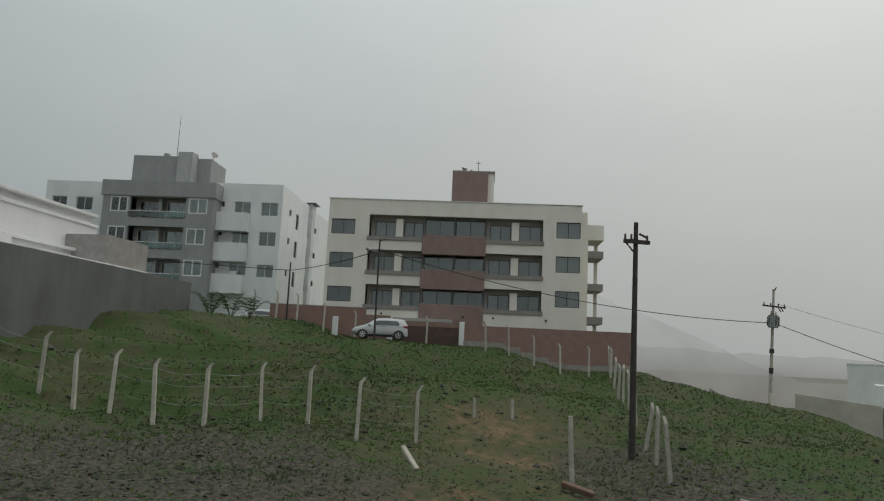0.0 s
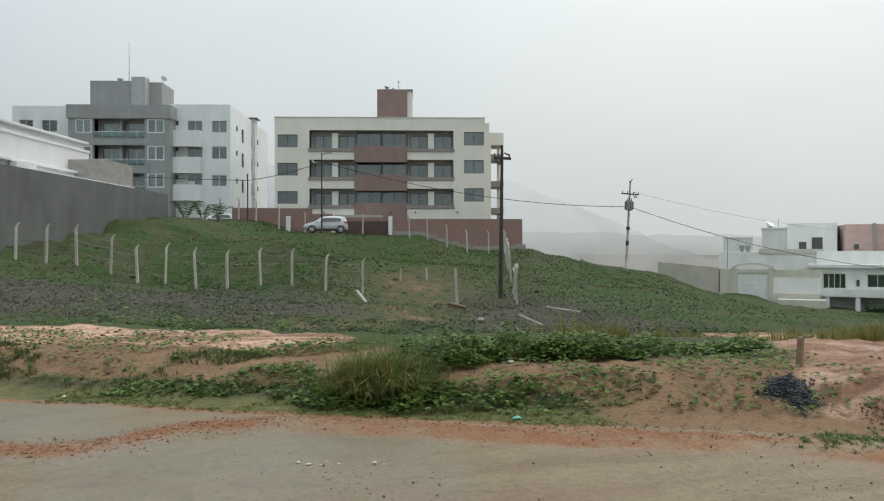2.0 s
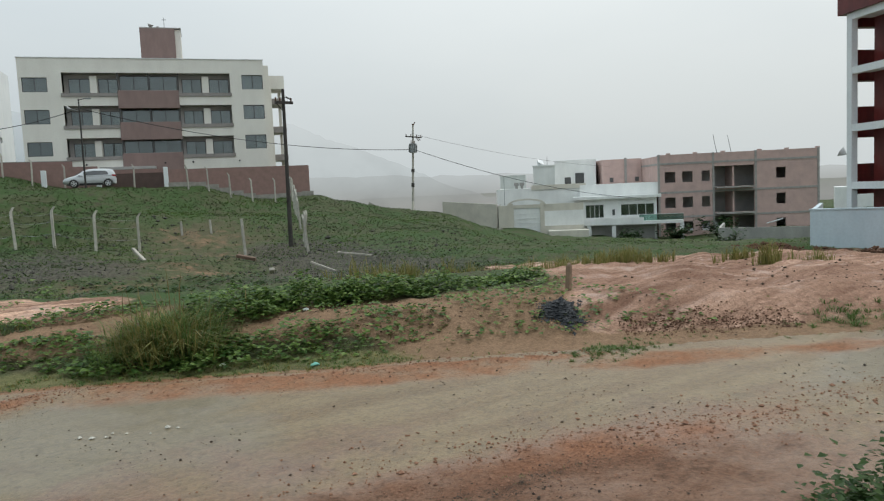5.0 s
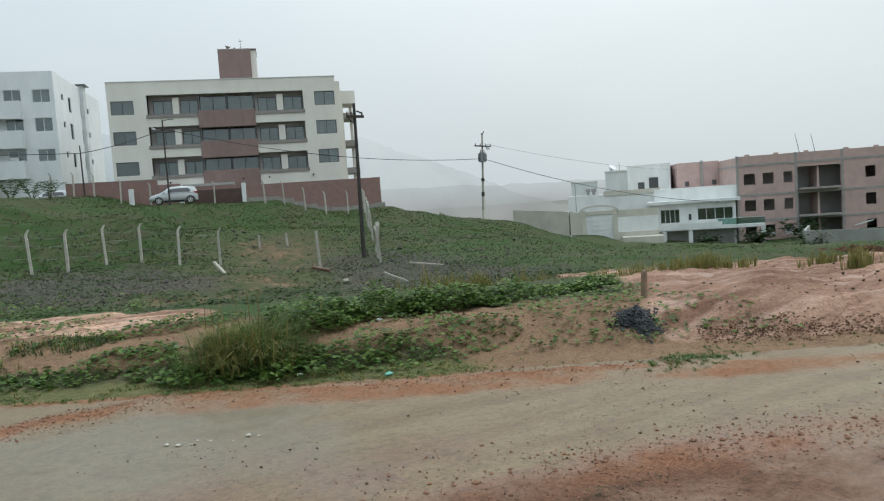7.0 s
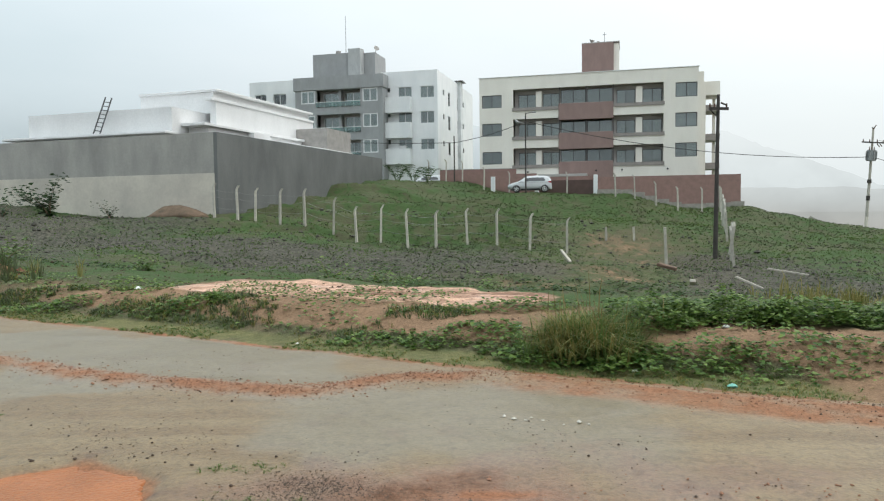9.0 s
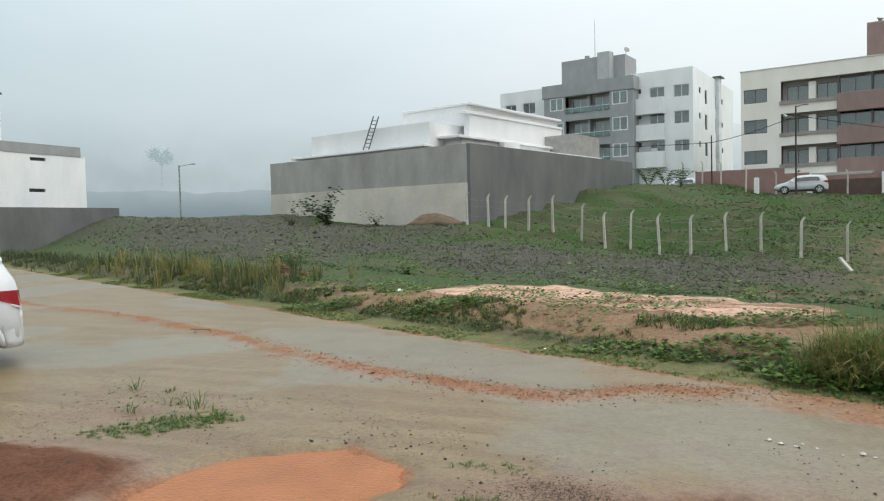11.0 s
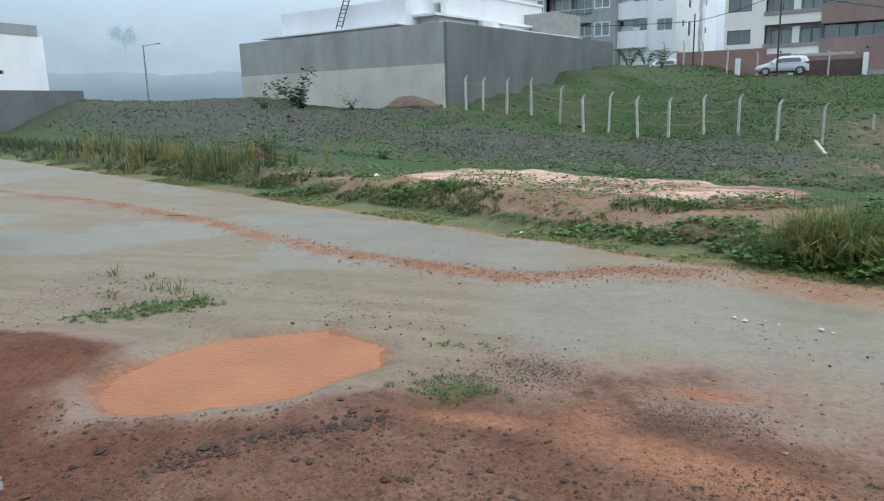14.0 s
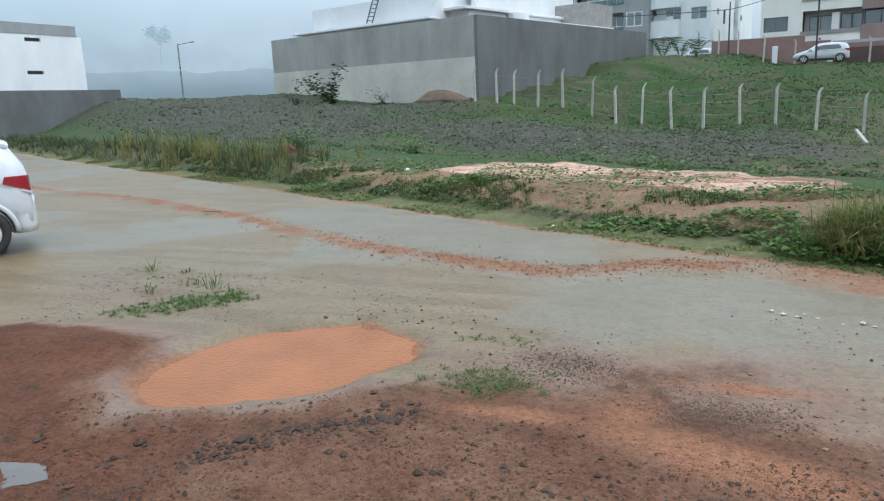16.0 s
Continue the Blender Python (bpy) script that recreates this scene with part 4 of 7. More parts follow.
        part("pier", Geo().box(ox - 5.65, ox - 5.35, oy + 0.5, oy + 1.3, a, c + 0.25), GREYCLAD, b)
        r = part("railing", Geo().box(ox - 8.3, ox - 2.7, oy - 0.14, oy - 0.09, a + 0.58, a + 0.64), ALU, b, "pale handrail over green glass")
        pn = part("rail_pane", Geo().box(ox - 8.28, ox - 2.72, oy - 0.12, oy - 0.105, a + 0.06, a + 0.57), RAILGLASS, r)
        pn.visible_shadow = False
    t = part("roof_tower", Geo().box(ox - 9.8, ox - 4.9, 0.9, 6, 17.5, 20.8), GREYCLAD, b, "grey rooftop water tank housing")
    part("stair_housing", Geo().box(ox - 4.9, ox - 2.2, 2.0, 6, 17.5, 20.9), GREYCLAD, t)
    part("tower_rib", Geo().box(ox - 5.1, ox - 3.6, 0.6, 2.0, 17.5, 21.2), WORNCLAD, t)
    part("mast", Geo().tube((ox - 6.1, 2.5, 20.8), (ox - 6.1, 2.5, 25.6), 0.05, 0.02, 6), STEEL, t, "tall thin aerial mast")
    for x, y in ((-6.9, 2.0), (-4.8, 1.4), (-3.9, 1.8)):
        part("water_tank", Geo().tube((ox + x, y, 20.8), (ox + x, y, 21.3), 0.35, 0.3, 12), SLABGREY, t)
    part("dish", Geo().tube((ox - 2.3, 2.6, 20.9), (ox - 2.3, 2.6, 21.3), 0.03, 0.03, 6).tube((ox - 2.3, 2.6, 21.3), (ox - 2.1, 2.4, 21.45), 0.06, 0.36, 12), SLABGREY, t, "grey satellite dish")


white_block()


# ---- walled white house ----
def walled_house():
    m = pose(-13.76, 43.9, 0, 0, 0, -18.6)
    wall = thing("boundary_wall", m, "tall bare cement boundary wall, pale washed lower half", "wall")
    part("cement_band", Geo().box(-19.6, 0, 0.0, 0.25, 4.15, 6.62), CEMENT, wall, "dark grey upper cement")
    part("washed_band", Geo().box(-19.6, 0, -0.03, 0.22, -0.6, 4.15), CEMENTLOW, wall, "pale washed lower cement")
    # The side has a darker cement than the front.
    part("dark_side", Geo().box(-0.02, 0.23, -0.02, 25.2, -1.0, 6.62), DARKWALL, wall, "dark cement side")
    part("end_side", Geo().box(-19.6, -19.35, 0.25, 20, -1, 6.62), CEMENT, wall)
    h = thing("white_house", m, "flat-roofed white house behind a cement wall", "house")
    part("body", Geo().box(-17.6, -5.2, 2.7, 20, 0, 8.8), BRIGHT, h)
    part("ledge", Geo().box(-18.8, -4.8, 1.5, 2.7, 6.95, 7.12), BRIGHT, h, "white roof ledge", bevel=0.02)
    part("upper_body", Geo().box(-10.9, -4.6, 6.4, 20, 8.8, 10.3), BRIGHT, h)
    part("roof_slab", Geo().box(-11.0, -4.2, 6.3, 20.2, 10.3, 10.48), BRIGHT, h, bevel=0.02)
    part("fascia", Geo().box(-4.6, -4.0, 5.4, 20, 9.55, 9.75), BRIGHT, h, bevel=0.02)
    part("canopy", Geo().box(-5.2, -3.3, 3.6, 20, 7.6, 7.8), BRIGHT, h, bevel=0.02)
    pieces("side_body", [(-5.2, -3.6, 4.4, 20, 3, 7.6), (-4.6, -4.1, 6, 20, 7.8, 9.55)], BRIGHT, h)
    part("low_ledge", Geo().box(-3.3, -1.0, 10.5, 21.5, 6.7, 6.9), BRIGHT, h, bevel=0.02)
    part("cross_wall", Geo().box(-3.5, -3.0, 9.0, 11.2, 6.5, 7.6), BRIGHT, h)
    part("stair_block", Geo().box(-4.5, -1.2, 17, 21.5, 6.9, 8.7), SLABGREY, h, "grey rendered stair housing")
    lad = thing("ladder", m @ pose(-10.6, 1.75, 7.12, -17, 9, 0), "grey metal ladder leaning on the white house", "ladder")
    for x in (-0.27, 0.27):
        part("rail", Geo().box(x - 0.035, x + 0.035, -0.03, 0.03, 0, 2.7), DARKALU, lad)
    for k in range(8):
        part("rung", Geo().tube((-0.25, 0, 0.25 + k * 0.3), (0.25, 0, 0.25 + k * 0.3), 0.03, None, 6), DARKALU, lad)


walled_house()


# ---- white warehouse to the far left of the road ----
def warehouse():
    b = thing("white_building", pose(-44.4, 43.27, 0, 0, 0, 84), "plain white building with grey roof band and slit vents", "building")
    vents = []
    for x in (-3.4, -5.0 - 2.6, -11.6):
        vents += [(x - 1.25, x, 4.5, 4.75), (x - 1.1, x + 0.1, 6.75, 7.0)]
    part("wall", pierced(-14, 0, 3.38, 7.25, 0, 0.3, vents), WHITE, b)
    part("roof_band", Geo().box(-14, -0.4, -0.04, 0.35, 7.25, 7.98), GREYCLAD, b, "grey roof band")
    pieces("end_wall", [(-0.3, 0, 0.3, 9, 3.38, 7.25), (-14, -13.7, 0.3, 9, 3.38, 7.25), (-14, 0, 9, 9.3, 3.38, 7.25)], WHITE, b)
    part("roof", Geo().box(-13.9, -0.35, 0.3, 9, 7.2, 7.4), SLABGREY, b)
    for a, c, z0, z1 in vents:
        g = Geo()
        n = 7
        for k in range(n):
            x = a + (c - a) * (k + 0.5) / n
            g.box(x - 0.03, x + 0.03, 0.05, 0.25, z0, z1)
        part("vent", g.box(a, c, 0.25, 0.29, z0, z1), DARKALU, b, "slit vent with upright fins")
    part("plinth", Geo().box(-14, 1.6, -1.6, -1.35, -1.0, 3.34), DARKWALL, b, "dark grey plinth wall")
    t = part("upper_block", Geo().box(-8.2, -4.2, 3.5, 7, 7.4, 11.8), WHITE, b)
    for x in (-6.4, -5.2):
        part("slit", Geo().box(x, x + 0.4, 3.44, 3.5, 8.3, 8.6), DARKALU, t)
    part("cap", Geo().box(-8.3, -4.1, 3.4, 7.1, 11.8, 11.95), DARKALU, t)
    part("tank", Geo().tube((-3.4, 2.5, 7.4), (-3.4, 2.5, 8.2), 0.7, 0.6, 14), SLABGREY, b)


warehouse()


# ---- brick building under construction ----
def brick_shell():
    b = thing("unfinished_building", pose(70.1, 59.57, 0, 0, 0, -36.7), "unfinished hollow-brick apartment building without window frames", "building")
    F = [(1.32, 2.6), (-1.8, -0.5), (-4.7, -3.5)]
    cols = [(0.78, 2.05), (2.88, 4.1), (5.18, 6.15)]
    holes = [(x0, x1, a, c) for x0, x1 in cols for a, c in F] + [(14.0, 15.1, a, c) for a, c in F] + [(6.6, 11.4, a - 0.75, c + 0.45) for a, c in F]
    part("wall", pierced(0, 19, -6, 4.7, 0, 0.2, holes), HOLLOW, b)
    pieces("side_wall", [(0, 0.2, 0.2, 13, -6, 4.6), (18.8, 19, 0.2, 13, -6, 4.7)], HOLLOW, b)
    part("back_wing", Geo().box(-5.2, 0.0, 9.5, 20, -6, 4.75), HOLLOW, b)
    part("back_column", Geo().box(-2.3, -2.0, 9.35, 9.5, -6, 4.9), SLABGREY, b)
    # Dark panels on solid brick, coloured as the shade inside openings.
    for x in (-4.3, -0.9):
        part("opening_shade_panel", Geo().box(x, x + 0.5, 9.4, 9.52, 1.7, 2.3), DARKALU, b)
    for z in (0.1, -2.9, 3.6):
        part("slab_edge", Geo().box(-0.06, 19.06, -0.05, 13, z - 0.12, z + 0.12), SLABGREY, b, "raw concrete floor edge")
    for x in (6.45, 11.45, 18.8, -0.05):
        part("column", Geo().box(x, x + 0.25, -0.06, 0.2, -6, 4.75), SLABGREY, b, "raw concrete column")
    part("inner_wall", Geo().box(0.3, 18.7, 3.0, 3.15, -6, 4.5), SLOT, b)
    for a, c in F:
        part("balcony_slab", Geo().box(6.7, 11.3, -0.9, 3, a - 0.95, a - 0.78), SLABGREY, b)
        part("balcony_wall", Geo().box(8.9, 9.1, 0.2, 3, a - 0.75, c + 0.4), HOLLOW, b)
    for x in (1.0, 4.2, 7.5, 11.8, 15.0, 18.6):
        part("parapet_stub", Geo().box(x, x + 0.5, 0, 0.2, 4.7, 4.7 + 0.18), HOLLOW, b)
    for x, l in ((8.6, 2.6), (10.4, 2.4)):
        part("rebar", Geo().tube((x, 5, 4.5), (x - 0.5, 5, 4.6 + l), 0.05, 0.03, 5), STEEL, b, "thin scaffold rod")
    part("gutter", Geo().tube((12.6, -0.5, -4.1), (14.4, -0.9, -3.6), 0.08, 0.08, 6), ALU, b)


brick_shell()


# ---- dark red block with a white frame ----
def red_block():
    b = thing("apartment_building", pose(36.27, 19.11, 0, 0, 0, -113.06), "dark red tiled apartment block with a white concrete frame", "building")
    Z = [9.15, 6.55, 3.8, 1.0]
    holes = []
    for z in Z:
        holes += [(2.35, 3.9, z - 1.7, z - 0.6), (5.6, 7.2, z - 1.7, z - 0.6)]
    part("wall", pierced(0.5, 12, -2, 9.3, 1.1, 1.35, holes), REDCLAD, b)
    pieces("back_wall", [(0.5, 0.75, 3.6, 9, -2, 9.3), (0.75, 12, 8.75, 9, -2, 9.3)], REDCLAD, b)
    for h in holes:
        window(b, *h, 1.15, 2, ALU, BLIND)
    for x in (0.0, 3.29, 6.6, 9.9):
        part("column", Geo().box(x, x + 0.33, 0, 0.33, -2, 9.3), WHITE, b, "white concrete column")
    for z in Z:
        part("beam", Geo().box(0.33, 12, 0.02, 0.31, z - 0.17, z + 0.17), WHITE, b, "white concrete beam")
        part("parapet", Geo().box(-0.02, 0.1, 0.33, 3.5, z + 0.17, z + 1.0), REDCLAD, b)
        part("floor_slab", Geo().box(0.33, 12, 0.31, 1.1, z - 0.1, z + 0.08), WHITE, b)
        part("end_balcony", Geo().box(-0.48, -0.02, 0.5, 3.6, z - 0.45, z + 1.05), REDCLAD, b, "dark red balcony end")
    part("roof_band", Geo().box(-0.48, 12, -0.12, 9, 9.32, 10.42), REDCLAD, b, "dark red roof band")
    part("roof_house", Geo().box(2.2, 12, 2.6, 8, 10.42, 13.4), REDCLAD, b)
    part("dish", Geo().tube((-0.3, 0.2, 2.55), (-0.48, 0.05, 2.7), 0.05, 0.26, 12), ALU, b, "white satellite dish")
    part("bracket", Geo().tube((0.1, 0.2, 2.5), (-0.3, 0.2, 2.55), 0.03, None, 6), STEEL, b)
    w = thing("boundary_wall", pose(32.9, 19.03, 0, 0, 0, -63), "pale blue painted boundary wall", "wall")
    part("panel", Geo().box(0, 18, 0, 0.2, -3.0, -0.05), PALEBLUE, w)
    part("return_panel", Geo().box(0, 0.2, 0.2, 9, -3.2, -0.05), PALEBLUE, w)
    part("coping", Geo().box(-0.04, 18, -0.04, 0.24, -0.05, 0.02), PALEBLUE, w, bevel=0.01)
    g = thing("boundary_wall", pose(56.5, 41.3, 0, 0, 0, -57.2), "grey cement boundary wall", "wall")
    part("panel", Geo().box(0, 17.5, 0, 0.2, -6, -2.9), CEMENT, g)
    part("return_panel", Geo().box(0, 0.2, 0.2, 8, -6, -2.9), CEMENT, g)


red_block()


# ---- white houses down the slope ----
def lower_houses():
    h = thing("white_house", pose(53.4, 69.97, 0, 0, 0, -40.7), "low white house with garage gate and beige walls", "house")
    part("wall", pierced(0, 10.2, -5, -0.55, 0, 0.25, [(1.85, 5.0, -5, -0.95)]), BEIGE, h)
    part("painted_band", Geo().box(5.3, 10.2, -0.03, 0, -3.2, -1.4), HOUSEWHITE, h, "white painted lower wall")
    part("garage_door", Geo().box(1.85, 5.0, 0.1, 0.18, -4.6, -0.95), HOUSEWHITE, h, "closed white garage door")
    for k in range(5):
        part("door_rib", Geo().box(1.9, 4.95, 0.06, 0.1, -3.9 + k * 0.55, -3.86 + k * 0.55), ALU, h)
    arch = Geo()
    n = 12
    pts = []
    for k in range(n + 1):
        a = math.pi * k / n
        x, z = 3.4 - 2.3 * math.cos(a), -0.75 + 0.75 * math.sin(a)
        pts.append([(x, -0.15, z), (x, 0.4, z), (x, 0.4, z + 0.2), (x, -0.15, z + 0.2)])
    part("arch", arch.loft(pts), BEIGE, h, "curved gate canopy")
    for x in (1.3, 5.05):
        part("gate_pier", Geo().box(x, x + 0.5, -0.12, 0.35, -5, -0.35), BEIGE, h)
    part("lamp_post", Geo().tube((0.8, 0.1, -0.5), (0.8, 0.1, 3.0), 0.04, 0.03, 6), STEEL, h)
    part("side_wall", Geo().box(-0.25, 0, 0.3, 16, -4.5, -0.5), CEMENT, h)
    lw = thing("boundary_wall", pose(50.2, 77.5, 0, 0, 0, -67.5), "low cement boundary wall beside the garage", "wall")
    part("panel", Geo().loft([[(0, 0, -3.5), (0, 0.2, -3.5), (0, 0.2, 0.2), (0, 0, 0.2)], [(8.0, 0, -5), (8.0, 0.2, -5), (8.0, 0.2, -0.35), (8.0, 0, -0.35)]]), CEMENTLOW, lw)
    part("body", Geo().box(-0.5, 10.8, 6.0, 15, -5, 1.4), HOUSEWHITE, h)
    part("roof_edge", Geo().box(4.0, 10.9, 5.85, 15.1, 1.2, 1.75), BEIGE, h, "beige roof edge")
    for x in (1.9, 2.6):
        part("chimney_cap", Geo().box(x, x + 0.35, 7, 7.35, 1.4, 1.8).box(x - 0.12, x + 0.47, 6.9, 7.45, 1.8, 2.2), SLABGREY, h)
    part("water_box", Geo().box(8.4, 9.2, 9, 10, 1.75, 2.6), DARKALU, h)
    part("step_block", Geo().box(6.0, 10.6, -2.5, -0.1, -5.5, -3.7), BEIGE, h)

    v = thing("white_house", pose(61.8, 65.4, 0, 0, 0, -45.8), "two-storey white villa with balcony and flat roof", "house")
    wins = [(1.2, 3.4, -2.6, -0.95), (5.4, 9.3, -2.4, -1.0)]
    part("wall", pierced(0.2, 9.6, -6.5, -0.3, 0, 0.25, wins), HOUSEWHITE, v)
    pieces("side_wall", [(0.2, 0.45, 0.25, 9, -6.5, -0.3), (9.35, 9.6, 0.25, 9, -6.5, -0.3)], HOUSEWHITE, v)
    part("roof_slab", Geo().box(-0.3, 10.1, -0.6, 9, -0.3, 0.05), HOUSEWHITE, v, "white flat roof slab")
    part("back_body", Geo().box(0.5, 10, 2, 12, 0.05, 1.5), HOUSEWHITE, v)
    window(v, *wins[0], 0.1, 4, ALU, DIM)
    window(v, *wins[1], 0.1, 4, ALU, DIM)
    part("wall_lamp", Geo().box(4.4, 4.7, -0.15, 0, -2.3, -1.6), DARKALU, v)
    part("balcony", Geo().box(1.0, 12.5, -1.6, 0, -3.4, -3.05).box(1.0, 8.0, -1.6, -1.45, -3.05, -2.6), HOUSEWHITE, v, "white balcony slab and parapet")
    r = part("railing", Geo().box(7.5, 12.5, -1.6, -1.55, -2.3, -2.25), ALU, v)
    pn = part("rail_pane", Geo().box(7.5, 12.5, -1.585, -1.57, -3.0, -2.3), RAILGLASS, r)
    pn.visible_shadow = False
    for x in (1.4, 4.3, 12.1):
        part("column", Geo().box(x, x + 0.45, -1.5, -1.05, -6.5, -3.4), HOUSEWHITE, v)
    # Flat panel on the wall; its darker grey stands in for recess shade.
    part("garage_shade_panel", Geo().box(1.9, 9.3, -0.05, 0.0, -5.5, -3.6), SLOT, v)
    part("low_wall", Geo().box(-2.5, 1.4, -3.6, -3.4, -6.5, -4.2), BEIGE, v)
    part("stair_tower", Geo().box(-3.2, 2.4, 12, 18, -5, 5.0), HOUSEWHITE, v)
    part("tower_window", Geo().box(-0.4, 0.8, 11.9, 12.02, 1.2, 3.2), DARKALU, v)

    f = thing("white_house", pose(80.7, 95.5, 0, 0, 0, -41), "distant white building in the rain mist", "house")
    part("wall", Geo().box(0, 6.3, 0, 8, -14, 4.9), HOUSEWHITE, f)
    part("parapet", Geo().box(-0.1, 6.4, -0.1, 8.1, 4.9, 5.15), HOUSEWHITE, f)
    part("dish", Geo().tube((0.8, 1, 5.1), (1.3, 0.6, 5.8), 0.08, 0.7, 12), ALU, f)
    part("mast", Geo().tube((2.4, 1, 5.1), (2.4, 1, 6.6), 0.05, 0.03, 6), STEEL, f)
    w = thing("white_house", pose(97.6, 126.8, 0, 0, 0, -38), "distant low white building in the rain mist", "house")
    part("wall", Geo().box(0, 5.6, 0, 8, -20, 4.0), HOUSEWHITE, w)
    part("parapet", Geo().box(-0.1, 5.7, -0.1, 8.1, 4.0, 4.2), HOUSEWHITE, w)
    e = thing("white_house", pose(118, 64, 0, 0, 0, -60), "distant white house beyond the unfinished building", "house")
    part("wall", Geo().box(0, 9, 0, 8, -14, -0.8), HOUSEWHITE, e)
    part("upper_wall", Geo().box(2, 8, 1, 8, -0.8, 1.2), HOUSEWHITE, e)
    part("window", Geo().box(3, 5, 0.9, 1.0, -0.3, 0.7), DARKALU, e)


lower_houses()


# ---- brown boundary wall, its posts and the slope's kerb ----
def brick_boundary():
    w = thing("boundary_wall", pose(14.4, 66.45, 0, 0, 0, -12.8), "long brown brick boundary wall on a pale footing", "wall")
    part("panel", Geo().box(0, 12.4, 0, 0.2, 0.5, 4.62), BRICKRED, w)
    part("panel", Geo().box(-5.6, -0.35, 0.6, 0.8, 1, 4.75), BRICKRED, w)
    part("panel", Geo().box(-14.8, -5.7, 1.4, 1.6, 1.5, 5.15), BRICKRED, w)
    part("return_panel", Geo().box(12.2, 12.4, 0.2, 9, 0.5, 4.62), BRICKRED, w)
    g = Geo()
    for k in range(12):
        x = k * 1.05
        z = zat(*(Matrix.Rotation(radians(-12.8), 2) @ Vector((x + 0.5, -0.6)) + Vector((14.4, 66.45))))
        g.box(x, x + 1.04, -0.75, -0.45, z - 0.6, z + 0.42)
    part("footing", g, KERB, w, "pale stone footing")
    for x in (-0.35, -5.75, -9.9):
        part("gate_pillar", Geo().box(x, x + 0.38, -0.1, 0.3, 1.5, 4.85), WHITE, w, "white gate pillar", bevel=0.02)
    part("gate", Geo().box(-5.3, -0.4, 0.3, 0.36, 2.6, 4.4), mat("dark_brown_gate", (0.10, 0.06, 0.05), None, 0.5, 2, 12, 0.1), w, "dark brown sliding gate")
    w2 = thing("boundary_wall", pose(-0.1, 72.0, 0, 0, 0, -10), "brown brick boundary wall behind the grass", "wall")
    part("panel", Geo().box(0, 7.6, 0, 0.2, 3, 5.7), BRICKRED, w2)
    part("coping", Geo().box(0, 7.6, -0.03, 0.23, 5.7, 5.76), SLABGREY, w2)


brick_boundary()


def concrete_post(height, lean=0.0, bend=True):
    """A square concrete fence post with a cranked head."""
    r = 0.062
    secs = []
    for x, z, k in ((0, -0.25, 1), (0, height * 0.84, 0.9)) + (((0.015, height * 0.9, 0.88), (0.15, height, 0.75)) if bend else ((0, height, 0.85),)):
        secs.append([(x - r * k, -r * k, z), (x + r * k, -r * k, z), (x + r * k, r * k, z), (x - r * k, r * k, z)])
    return Geo().loft(secs)


POST = fixed("post", concrete_post(2.1), CONC)
SHORT = fixed("post", concrete_post(0.85, bend=False), CONC)
PLAIN = fixed("post", concrete_post(1.9, bend=False), CONC)


def cable(a, b, sag, r, n=14, via=()):
    """A slack line of round section through the given points."""
    stops = [Vector(p) for p in (a, *via, b)]
    pts = []
    for p, q in zip(stops, stops[1:]):
        pts += [p.lerp(q, k / n) - Vector((0, 0, sag * 4 * (k / n) * (1 - k / n))) for k in range(n)]
    pts.append(stops[-1])
    secs = []
    for k, p in enumerate(pts):
        d = (pts[min(k + 1, len(pts) - 1)] - pts[max(k - 1, 0)]).normalized()
        s = d.cross(Vector((0, 0, 1))).normalized()
        u = s.cross(d)
        secs.append([tuple(p + (s * math.cos(c * math.pi / 2.5) + u * math.sin(c * math.pi / 2.5)) * r) for c in range(5)])
    return Geo().loft(secs)


